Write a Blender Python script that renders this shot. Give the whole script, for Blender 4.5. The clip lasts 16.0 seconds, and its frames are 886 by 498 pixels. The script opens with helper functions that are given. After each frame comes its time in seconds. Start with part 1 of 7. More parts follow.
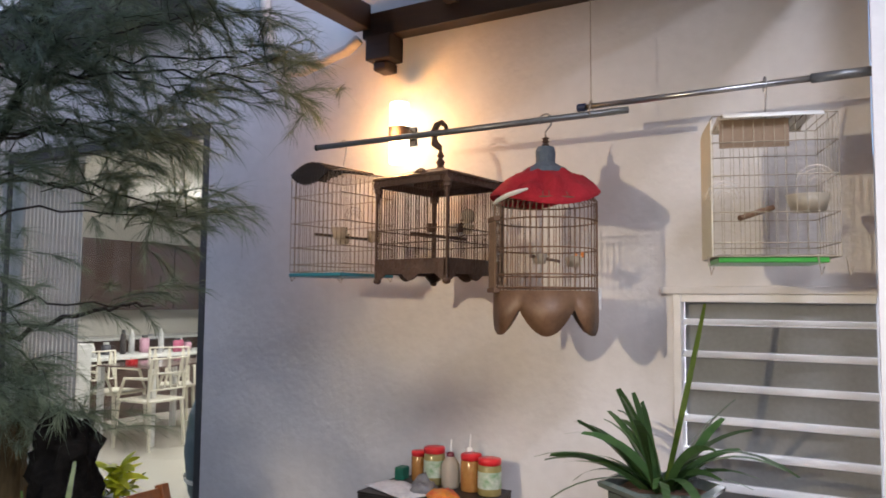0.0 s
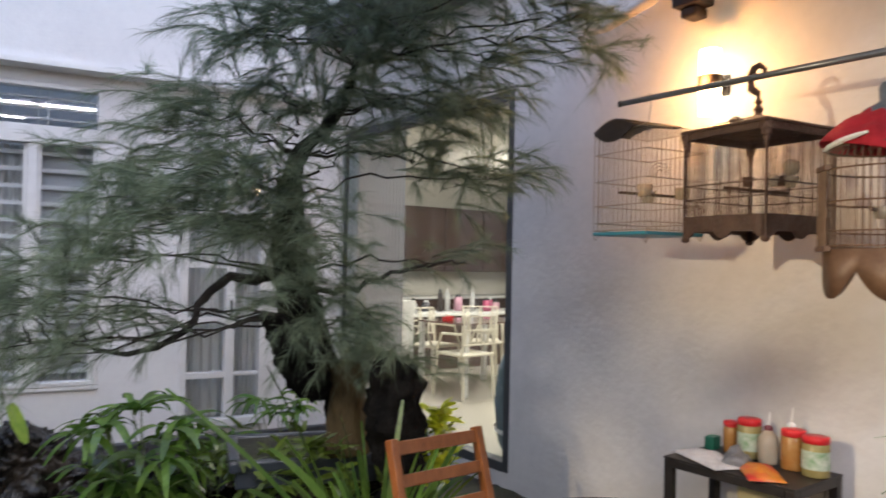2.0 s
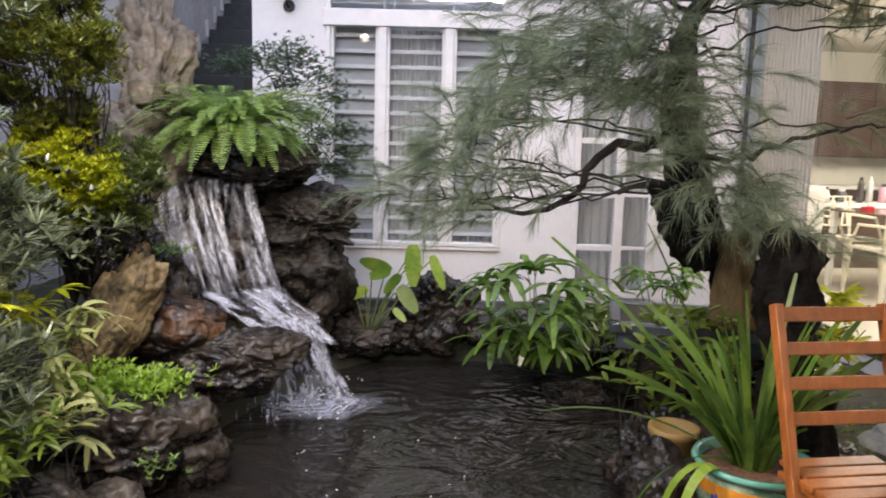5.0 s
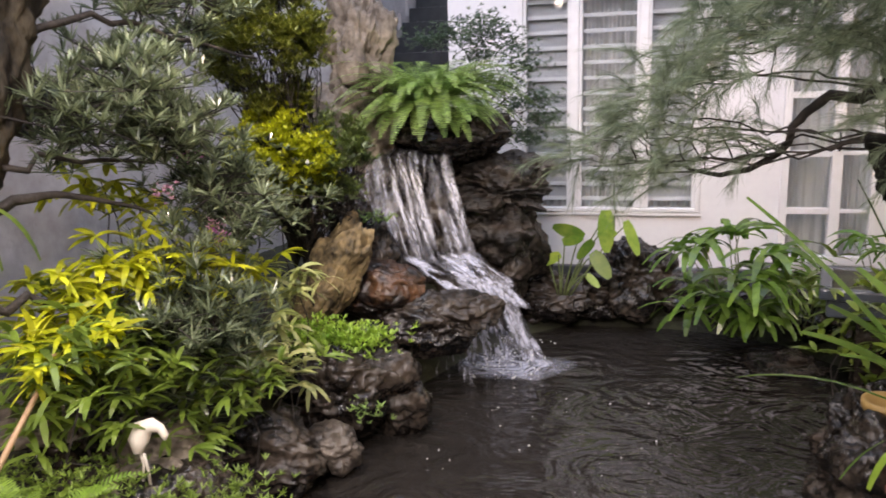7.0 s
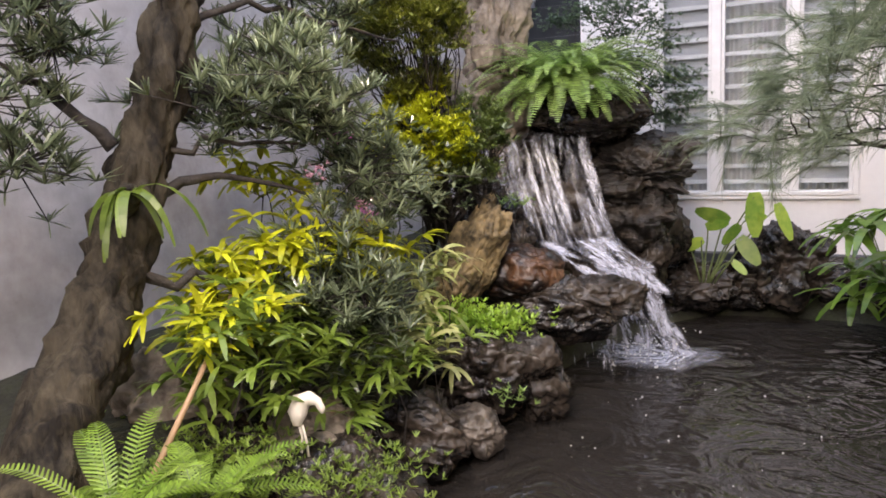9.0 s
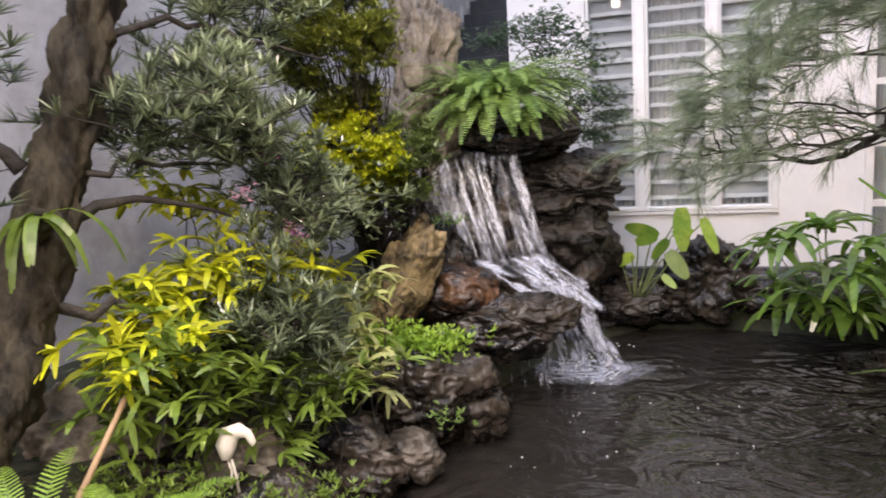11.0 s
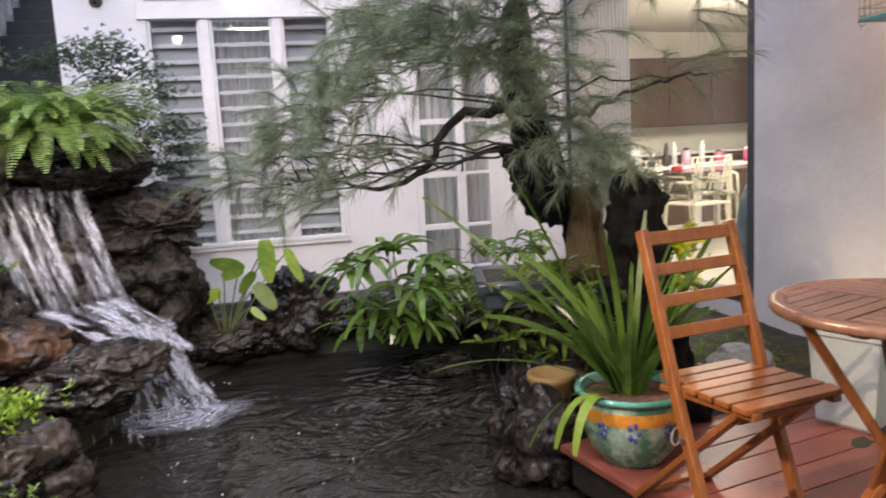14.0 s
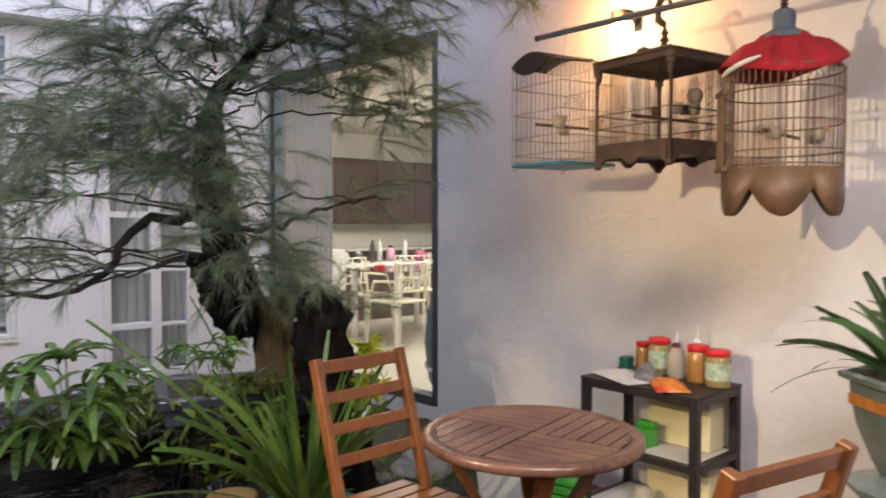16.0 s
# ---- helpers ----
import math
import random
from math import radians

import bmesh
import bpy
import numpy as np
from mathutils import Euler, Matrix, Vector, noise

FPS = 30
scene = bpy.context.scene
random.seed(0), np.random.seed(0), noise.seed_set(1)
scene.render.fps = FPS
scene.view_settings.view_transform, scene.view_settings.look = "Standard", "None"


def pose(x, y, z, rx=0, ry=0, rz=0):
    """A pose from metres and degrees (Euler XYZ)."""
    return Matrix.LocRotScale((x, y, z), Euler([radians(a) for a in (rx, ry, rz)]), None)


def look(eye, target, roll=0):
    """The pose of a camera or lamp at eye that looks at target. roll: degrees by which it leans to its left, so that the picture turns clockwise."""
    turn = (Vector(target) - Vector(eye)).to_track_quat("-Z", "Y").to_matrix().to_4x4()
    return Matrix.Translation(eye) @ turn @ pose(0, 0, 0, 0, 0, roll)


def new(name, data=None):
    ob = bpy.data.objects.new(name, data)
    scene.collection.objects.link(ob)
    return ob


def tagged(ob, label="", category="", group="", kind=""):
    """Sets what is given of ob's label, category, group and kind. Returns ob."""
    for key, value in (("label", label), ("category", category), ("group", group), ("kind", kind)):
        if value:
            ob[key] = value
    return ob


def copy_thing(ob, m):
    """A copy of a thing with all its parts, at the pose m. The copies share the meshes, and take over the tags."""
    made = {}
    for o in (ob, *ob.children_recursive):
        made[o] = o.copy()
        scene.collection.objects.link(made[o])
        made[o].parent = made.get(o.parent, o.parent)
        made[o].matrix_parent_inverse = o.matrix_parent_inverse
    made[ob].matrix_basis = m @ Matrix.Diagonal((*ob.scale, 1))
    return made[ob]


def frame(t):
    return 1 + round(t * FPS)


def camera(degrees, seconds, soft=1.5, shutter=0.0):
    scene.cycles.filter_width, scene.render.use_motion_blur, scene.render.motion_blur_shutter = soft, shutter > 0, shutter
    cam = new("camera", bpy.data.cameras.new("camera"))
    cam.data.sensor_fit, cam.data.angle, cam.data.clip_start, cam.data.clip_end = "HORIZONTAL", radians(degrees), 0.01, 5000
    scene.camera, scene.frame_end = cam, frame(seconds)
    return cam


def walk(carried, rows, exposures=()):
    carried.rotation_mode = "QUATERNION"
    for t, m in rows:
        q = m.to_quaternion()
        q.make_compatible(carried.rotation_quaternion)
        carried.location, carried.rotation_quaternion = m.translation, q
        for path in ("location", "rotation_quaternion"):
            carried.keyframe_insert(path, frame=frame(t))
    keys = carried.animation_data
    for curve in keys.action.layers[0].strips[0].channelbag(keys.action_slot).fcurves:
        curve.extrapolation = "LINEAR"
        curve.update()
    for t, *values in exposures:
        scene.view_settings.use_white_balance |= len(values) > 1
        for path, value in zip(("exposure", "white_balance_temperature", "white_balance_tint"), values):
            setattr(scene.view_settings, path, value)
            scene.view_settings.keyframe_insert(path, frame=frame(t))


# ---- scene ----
cam = camera(61.7, 16.0, soft=1.7, shutter=0.4)
PATH = [
    (0, (0.015, 0.039, 1.41), (1.593, 1.261, 1.547), 0.5),
    (0.5, (0.012, 0.053, 1.395), (1.531, 1.346, 1.535), 0.7),
    (1, (0.033, 0.057, 1.385), (1.423, 1.49, 1.507), 0.9),
    (1.5, (0.044, 0.048, 1.386), (1.24, 1.649, 1.467), 1.0),
    (2, (0.019, 0.054, 1.381), (0.997, 1.799, 1.415), 1.2),
    (2.5, (0.015, 0.061, 1.37), (0.777, 1.91, 1.35), 1.4),
    (3, (0.017, 0.069, 1.361), (0.596, 1.981, 1.278), 1.7),
    (3.5, (0.018, 0.078, 1.339), (0.441, 2.027, 1.198), 2.2),
    (4, (0.021, 0.068, 1.31), (0.295, 2.039, 1.11), 2.6),
    (6.5, (0.111, -0.041, 1.248), (-0.303, 1.886, 0.907), -1.1),
    (7, (0.108, -0.055, 1.26), (-0.428, 1.838, 0.898), -1.4),
    (7.5, (0.077, -0.063, 1.24), (-0.566, 1.795, 0.868), -2.0),
    (8, (0.09, -0.076, 1.246), (-0.678, 1.729, 0.854), -2.4),
    (8.2, (0.061, -0.072, 1.235), (-0.737, 1.719, 0.842), -2.5),
    (10.3, (-0.03, -0.026, 1.189), (-0.869, 1.762, 0.874), -3.2),
    (10.5, (-0.022, -0.022, 1.198), (-0.823, 1.783, 0.883), -3.4),
    (11, (-0.027, -0.006, 1.193), (-0.693, 1.853, 0.872), -3.6),
    (11.5, (-0.048, 0.012, 1.184), (-0.549, 1.917, 0.842), -3.6),
    (12, (-0.075, 0.024, 1.158), (-0.39, 1.967, 0.802), -3.7),
    (12.5, (-0.054, 0.015, 1.142), (-0.193, 1.978, 0.785), -4.2),
    (13, (-0.065, 0.021, 1.13), (-0.011, 1.99, 0.785), -4.1),
    (13.5, (-0.078, 0.036, 1.132), (0.169, 1.995, 0.813), -3.7),
    (14, (-0.08, 0.037, 1.139), (0.351, 1.971, 0.863), -3.2),
    (14.5, (-0.052, 0.039, 1.165), (0.573, 1.927, 0.958), -2.2),
    (15, (-0.025, 0.033, 1.212), (0.786, 1.856, 1.073), -1.6),
    (15.5, (0.01, 0.005, 1.239), (0.975, 1.753, 1.131), -0.9),
    (16, (0.031, -0.028, 1.278), (1.156, 1.623, 1.201), 0.0),
]
walk(cam, [(t, look(eye, target, roll)) for t, eye, target, roll in PATH], [(0, 0.80, 5750, 17), (2.5, 1.1, 6200, 15), (3.6, 1.4, 6400, 15), (6.5, 1.8, 7050, 22), (11.5, 1.9, 7000, 20), (13.5, 1.78, 6800, 21), (14.7, 1.52, 6600, 19), (16, 1.2, 6450, 17)])


# ==== world, light ====
E_SKY = 0.15
world = bpy.data.worlds.new("world")
scene.world = world
world.use_nodes = True
wn = world.node_tree
sky = wn.nodes.new("ShaderNodeTexSky")
sky.sky_type, sky.sun_disc = "NISHITA", False
sky.sun_elevation, sky.sun_rotation = radians(38), radians(200)
wn.nodes["Background"].inputs[1].default_value = E_SKY
wn.links.new(sky.outputs[0], wn.nodes["Background"].inputs[0])


def lamp(name, kind, power, m, color=(1, 1, 1), **more):
    data = bpy.data.lights.new(name, kind)
    data.energy, data.color = power, color
    for k, v in more.items():
        if k == "size":
            if kind == "AREA":
                data.size = v
            else:
                data.shadow_soft_size = v
        elif k == "size_y":
            data.shape, data.size_y = "RECTANGLE", v
        elif k == "angle":
            data.angle = radians(v)
    ob = new(name, data)
    ob.matrix_world = m
    return ob


sun = lamp("sun", "SUN", 0.7, look((0, 0, 9), (0.6, 1.2, 0)), (0.74, 0.86, 1.0), angle=60)
# Warm wall lamp: throws its light up and down the wall.
for z, tilt in ((2.30, 180), (2.05, 0)):
    wall_spot = lamp("wall_lamp_light", "SPOT", 30, pose(2.555, 2.268, z, tilt), (1.0, 0.40, 0.07), size=0.03)
    wall_spot.data.spot_size, wall_spot.data.spot_blend = radians(150), 0.8
wall_glow = lamp("wall_lamp_glow", "POINT", 9.5, pose(2.48, 2.262, 2.17), (1.0, 0.46, 0.12), size=0.06)
# Porch tubes over and behind the viewer, reflected in the house windows.
for y in (-0.5, -1.85, -3.2):
    for x in (-0.28, 0.48):
        lamp("porch_tube_light", "AREA", 22.5, pose(x, y, 3.44), (1.0, 0.96, 0.93), size=0.66, size_y=0.05)
# Garden flood lamp above the planting bed.
flood = lamp("garden_flood_light", "SPOT", 42, look((-1.0, 2.1, 2.5), (-0.5, 2.9, 0.4)), (1.0, 0.91, 0.74), size=0.05)
flood.data.spot_size, flood.data.spot_blend = radians(124), 0.5
# Its narrow twin, turned to the deck and the cage wall.
beam_lamp = lamp("deck_flood_light", "SPOT", 140, look((-1.04, 1.635, 1.95), (2.6, 1.25, 0.6)), (1.0, 0.78, 0.45), size=0.020)
beam_lamp.data.spot_size, beam_lamp.data.spot_blend = radians(70), 0.8
# Ceiling lights of the room behind the great pane.
lamp("room_light", "AREA", 50, pose(4.6, 6.6, 2.46), (1.0, 0.93, 0.78), size=2.4)
lamp("room_light", "AREA", 12, pose(3.6, 4.6, 2.46), (1.0, 0.93, 0.78), size=1.0)
# Added fill without a fitting, hung lower to brighten the room's ceiling.
lamp("room_light", "POINT", 34, pose(5.4, 7.4, 2.15), (1.0, 0.93, 0.78), size=0.12)


# ==== materials ====
def mat(name, color, rough=0.6, metal=0.0, color2=None, scale=8.0, fine=60.0, bump=0.0, bscale=40.0, spec=0.5, rand=0.0, trans=0.0, stretch=(1, 1, 1), detail=6.0, lo=0.35, hi=0.7):
    m = bpy.data.materials.new(name)
    m.use_nodes = True
    n, l = m.node_tree.nodes, m.node_tree.links
    b = n["Principled BSDF"]
    b.inputs["Roughness"].default_value, b.inputs["Metallic"].default_value = rough, metal
    b.inputs["Specular IOR Level"].default_value = spec
    b.inputs["Base Color"].default_value = (*color, 1)
    co = n.new("ShaderNodeTexCoord")
    mp = n.new("ShaderNodeMapping")
    mp.inputs["Scale"].default_value = stretch
    l.new(co.outputs["Object"], mp.inputs[0])
    out = None
    if color2:
        t1 = n.new("ShaderNodeTexNoise")
        t1.inputs["Scale"].default_value, t1.inputs["Detail"].default_value = scale, detail
        t2 = n.new("ShaderNodeTexNoise")
        t2.inputs["Scale"].default_value, t2.inputs["Detail"].default_value = fine, 4
        l.new(mp.outputs[0], t1.inputs[0])
        l.new(mp.outputs[0], t2.inputs[0])
        mixf = n.new("ShaderNodeMath")
        mixf.operation = "MULTIPLY_ADD"
        mixf.inputs[1].default_value = 0.35
        l.new(t2.outputs[0], mixf.inputs[0])
        half = n.new("ShaderNodeMath")
        half.operation = "MULTIPLY"
        half.inputs[1].default_value = 0.65
        l.new(t1.outputs[0], half.inputs[0])
        l.new(half.outputs[0], mixf.inputs[2])
        rp = n.new("ShaderNodeValToRGB")
        rp.color_ramp.elements[0].position, rp.color_ramp.elements[1].position = lo, hi
        rp.color_ramp.elements[0].color, rp.color_ramp.elements[1].color = (*color, 1), (*color2, 1)
        l.new(mixf.outputs[0], rp.inputs[0])
        out = rp.outputs[0]
    if rand:
        oi = n.new("ShaderNodeObjectInfo")
        ge = n.new("ShaderNodeNewGeometry")
        ad = n.new("ShaderNodeMath")
        l.new(oi.outputs["Random"], ad.inputs[0])
        l.new(ge.outputs["Random Per Island"], ad.inputs[1])
        fr = n.new("ShaderNodeMath")
        fr.operation = "FRACT"
        l.new(ad.outputs[0], fr.inputs[0])
        mr = n.new("ShaderNodeMapRange")
        mr.inputs[3].default_value, mr.inputs[4].default_value = 1 - rand, 1 + rand
        l.new(fr.outputs[0], mr.inputs[0])
        hs = n.new("ShaderNodeHueSaturation")
        hs.inputs["Color"].default_value = (*color, 1)
        if out:
            l.new(out, hs.inputs["Color"])
        l.new(mr.outputs[0], hs.inputs["Value"])
        out = hs.outputs[0]
    if out:
        l.new(out, b.inputs["Base Color"])
    if bump:
        tb = n.new("ShaderNodeTexNoise")
        tb.inputs["Scale"].default_value, tb.inputs["Detail"].default_value = bscale, 8
        l.new(mp.outputs[0], tb.inputs[0])
        bp = n.new("ShaderNodeBump")
        bp.inputs["Strength"].default_value, bp.inputs["Distance"].default_value = bump, 0.02
        l.new(tb.outputs[0], bp.inputs["Height"])
        l.new(bp.outputs[0], b.inputs["Normal"])
    if trans:
        tr = n.new("ShaderNodeBsdfTranslucent")
        mx = n.new("ShaderNodeMixShader")
        mx.inputs[0].default_value = trans
        if out:
            l.new(out, tr.inputs[0])
        else:
            tr.inputs[0].default_value = (*color, 1)
        l.new(b.outputs[0], mx.inputs[1])
        l.new(tr.outputs[0], mx.inputs[2])
        l.new(mx.outputs[0], n["Material Output"].inputs[0])
    return m


def glow(name, color, strength):
    m = bpy.data.materials.new(name)
    m.use_nodes = True
    b = m.node_tree.nodes["Principled BSDF"]
    b.inputs["Base Color"].default_value = (*color, 1)
    b.inputs["Emission Color"].default_value, b.inputs["Emission Strength"].default_value = (*color, 1), strength
    return m


def clear(name, tint=(1, 1, 1), rough=0.0, base=0.05, edge=0.6):
    """Thin pane: see-through, with more gloss at a glancing view."""
    m = bpy.data.materials.new(name)
    m.use_nodes = True
    n, l = m.node_tree.nodes, m.node_tree.links
    n.remove(n["Principled BSDF"])
    t, g, mx, f = n.new("ShaderNodeBsdfTransparent"), n.new("ShaderNodeBsdfGlossy"), n.new("ShaderNodeMixShader"), n.new("ShaderNodeLayerWeight")
    t.inputs[0].default_value = (*tint, 1)
    g.inputs["Roughness"].default_value = rough
    pw, ma = n.new("ShaderNodeMath"), n.new("ShaderNodeMath")
    pw.operation, pw.inputs[1].default_value = "POWER", 4.0
    ma.operation, ma.inputs[1].default_value, ma.inputs[2].default_value = "MULTIPLY_ADD", edge, base
    l.new(f.outputs["Facing"], pw.inputs[0])
    l.new(pw.outputs[0], ma.inputs[0])
    l.new(ma.outputs[0], mx.inputs[0])
    l.new(t.outputs[0], mx.inputs[1])
    l.new(g.outputs[0], mx.inputs[2])
    l.new(mx.outputs[0], n["Material Output"].inputs[0])
    return m


M_WALL = mat("lime_white_wall", (0.60, 0.59, 0.58), 0.9, color2=(0.70, 0.69, 0.68), scale=2.5, fine=18, bump=0.15, bscale=30)
M_FACADE = mat("white_facade_paint", (0.72, 0.72, 0.73), 0.8, color2=(0.80, 0.80, 0.80), scale=3, fine=25, bump=0.08, bscale=60)
M_TRIM = mat("white_frame_paint", (0.78, 0.78, 0.78), 0.4, color2=(0.70, 0.70, 0.69), scale=12)
M_DARK = mat("dark_grey_metal", (0.045, 0.05, 0.055), 0.45, color2=(0.06, 0.065, 0.07), scale=20)
M_BLACK = mat("black_steel", (0.012, 0.011, 0.011), 0.45, color2=(0.025, 0.02, 0.018), scale=30)
M_WOOD = mat("oiled_acacia", (0.115, 0.038, 0.011), 0.28, color2=(0.22, 0.080, 0.025), scale=9, fine=70, stretch=(6, 6, 1), rand=0.15, bump=0.08, bscale=50)
M_TABLE = mat("worn_table_wood", (0.070, 0.033, 0.022), 0.27, color2=(0.17, 0.088, 0.060), scale=6, fine=60, stretch=(1, 1, 1), rand=0.18, bump=0.1, bscale=60)
M_DECK = mat("red_deck_paint", (0.16, 0.044, 0.032), 0.32, color2=(0.23, 0.070, 0.050), scale=7, fine=50, rand=0.15, bump=0.1, bscale=60)
M_ROCK = mat("wet_dark_rock", (0.006, 0.005, 0.0045), 0.27, color2=(0.085, 0.066, 0.050), scale=6, fine=34, bump=0.8, bscale=24, lo=0.42, hi=0.74, spec=0.4)
M_ROCK2 = mat("yellow_brown_rock", (0.035, 0.026, 0.013), 0.65, color2=(0.34, 0.25, 0.12), scale=8, fine=40, bump=1.0, bscale=26, lo=0.38, hi=0.66)
M_ROCK4 = mat("wet_rust_rock", (0.012, 0.009, 0.008), 0.32, color2=(0.15, 0.068, 0.027), scale=6, fine=26, bump=0.9, bscale=24, lo=0.45, hi=0.75)
M_ROCK3 = mat("pale_rock", (0.07, 0.055, 0.042), 0.75, color2=(0.32, 0.27, 0.21), scale=8, fine=40, bump=0.8, bscale=22)
M_ROCK5 = mat("grey_brown_wet_rock", (0.022, 0.018, 0.015), 0.4, color2=(0.17, 0.14, 0.11), scale=7, fine=40, bump=0.9, bscale=26, lo=0.4, hi=0.72)
M_ROCK6 = mat("layered_brown_rock", (0.008, 0.007, 0.006), 0.38, color2=(0.085, 0.066, 0.050), scale=7, fine=40, stretch=(1, 1, 2.2), bump=1.0, bscale=28, lo=0.42, hi=0.74)
M_SOIL = mat("dark_soil_moss", (0.012, 0.010, 0.007), 0.9, color2=(0.035, 0.040, 0.014), scale=9, fine=60, bump=0.6, bscale=50)


# ==== building helpers ====
def mesh_of(name, bm):
    me = bpy.data.meshes.new(name)
    bm.to_mesh(me)
    bm.free()
    return me


def part(name, bm, material, parent=None, label="", smooth=False):
    me = mesh_of(name, bm) if isinstance(bm, bmesh.types.BMesh) else bm
    if not me.materials:
        for x in material if isinstance(material, (list, tuple)) else [material]:
            me.materials.append(x)
    if smooth:
        me.polygons.foreach_set("use_smooth", [True] * len(me.polygons))
    ob = new(name, me)
    if parent:
        ob.parent = parent
    if label:
        ob["label"] = label
    return ob


def thing(name, m, label, category, group=""):
    ob = new(name)
    ob.empty_display_size = 0.1
    ob.matrix_world = m
    return tagged(ob, label, category, group)


def box(bm, lo, hi, bevel=0.0, m=None):
    lo, hi = Vector(lo), Vector(hi)
    r = bmesh.ops.create_cube(bm, size=1)
    v = r["verts"]
    bmesh.ops.transform(bm, matrix=Matrix.Translation((lo + hi) / 2) @ Matrix.Diagonal((*(hi - lo), 1)), verts=v)
    if bevel:
        e = list({e for x in v for e in x.link_edges})
        v = list({x for f in bmesh.ops.bevel(bm, geom=e, offset=bevel, segments=2, affect="EDGES", profile=0.5)["faces"] for x in f.verts} | {x for x in v if x.is_valid})
    if m is not None:
        bmesh.ops.transform(bm, matrix=m, verts=v)
    return bm


def bbox(lo, hi, bevel=0.0, m=None):
    return box(bmesh.new(), lo, hi, bevel, m)


def tube(bm, pts, radii, sides=8, cap=True):
    """A tapered tube along points."""
    pts = [Vector(p) for p in pts]
    if not hasattr(radii, "__len__"):
        radii = [radii] * len(pts)
    rings, up = [], None
    for i, p in enumerate(pts):
        d = (pts[min(i + 1, len(pts) - 1)] - pts[max(i - 1, 0)]).normalized()
        if up is None:
            up = d.orthogonal().normalized()
        a = (up - d * up.dot(d))
        a = a.normalized() if a.length > 1e-5 else d.orthogonal().normalized()
        up = a
        b = d.cross(a)
        rings.append([bm.verts.new(p + radii[i] * (math.cos(2 * math.pi * k / sides) * a + math.sin(2 * math.pi * k / sides) * b)) for k in range(sides)])
    for r0, r1 in zip(rings, rings[1:]):
        for k in range(sides):
            bm.faces.new((r0[k], r0[(k + 1) % sides], r1[(k + 1) % sides], r1[k]))
    if cap:
        bm.faces.new(rings[0][::-1])
        bm.faces.new(rings[-1])
    return bm


def lathe(bm, prof, sides=32, m=None):
    """Turned shape from (radius, z) pairs."""
    rings = []
    for r, z in prof:
        rings.append([bm.verts.new((r * math.cos(2 * math.pi * k / sides), r * math.sin(2 * math.pi * k / sides), z)) for k in range(sides)] if r > 1e-5 else [bm.verts.new((0, 0, z))])
    for a, b in zip(rings, rings[1:]):
        for k in range(sides):
            k2 = (k + 1) % sides
            if len(a) == 1 and len(b) == 1:
                continue
            if len(a) == 1:
                bm.faces.new((a[0], b[k2], b[k]))
            elif len(b) == 1:
                bm.faces.new((a[k], a[k2], b[0]))
            else:
                bm.faces.new((a[k], a[k2], b[k2], b[k]))
    if m is not None:
        bmesh.ops.transform(bm, matrix=m, verts=[v for r in rings for v in r])
    bmesh.ops.recalc_face_normals(bm, faces=bm.faces)
    return bm


def beam(bm, a, b, w, h, up=(0, 0, 1), bevel=0.0):
    """A bar of section w x h from a to b."""
    a, b = Vector(a), Vector(b)
    d = b - a
    z = d.normalized()
    x = Vector(up).cross(z)
    x = x.normalized() if x.length > 1e-4 else z.orthogonal().normalized()
    y = z.cross(x)
    m = Matrix.Translation(a) @ Matrix((x, y, z)).transposed().to_4x4()
    return box(bm, (-w / 2, -h / 2, 0), (w / 2, h / 2, d.length), bevel, m)


def structure(name, bm, material, label="", parent=None):
    ob = part(name, bm, material, parent, label)
    ob["kind"] = "structure"
    return ob


# ==== the large structure ====
# Wall frame: u runs along the cage wall towards the deck, off stands out of it, z is up.
WALL_O, WALL_U, WALL_N = Vector((2.48, 3.62, 0)), Vector((0.1327, -0.9912, 0)), Vector((-0.9912, -0.1327, 0))
WM = Matrix.Translation(WALL_O) @ Matrix((WALL_U, -WALL_N, Vector((0, 0, 1)))).transposed().to_4x4()


def wl(u, off, z):
    return WALL_O + u * WALL_U + off * WALL_N + Vector((0, 0, z))


def wbox(name, u0, u1, o0, o1, z0, z1, material, bevel=0.0, label="", parent=None, kind="structure"):
    """A box in the wall frame."""
    ob = part(name, bbox((u0, -o1, z0), (u1, -o0, z1), bevel), material, None, label)
    ob.matrix_world = WM
    if parent:
        ob.parent = parent
        ob.matrix_parent_inverse = parent.matrix_world.inverted()
    if kind:
        ob["kind"] = kind
    return ob


POND = [(-1.5, 2.25), (-1.32, 2.7), (-1.2, 3.3), (-1.02, 4.0), (-0.75, 4.6), (-0.45, 4.95), (0.1, 5.0), (0.5, 4.95), (0.95, 4.75), (1.25, 4.3), (1.2, 3.6), (1.08, 3.0), (1.05, 2.5), (1.15, 1.9), (1.2, 1.0), (-0.2, 0.6), (-1.0, 1.0), (-1.4, 1.6)]


def pond_side(x, y):
    """Metres inside (-) or outside (+) the pond's outline."""
    inside, best = False, 9e9
    for (ax, ay), (bx, by) in zip(POND, POND[1:] + POND[:1]):
        if (ay > y) != (by > y) and x < (bx - ax) * (y - ay) / (by - ay) + ax:
            inside = not inside
        k = max(0, min(1, ((x - ax) * (bx - ax) + (y - ay) * (by - ay)) / ((bx - ax) ** 2 + (by - ay) ** 2)))
        best = min(best, math.hypot(x - ax - k * (bx - ax), y - ay - k * (by - ay)))
    return -best if inside else best


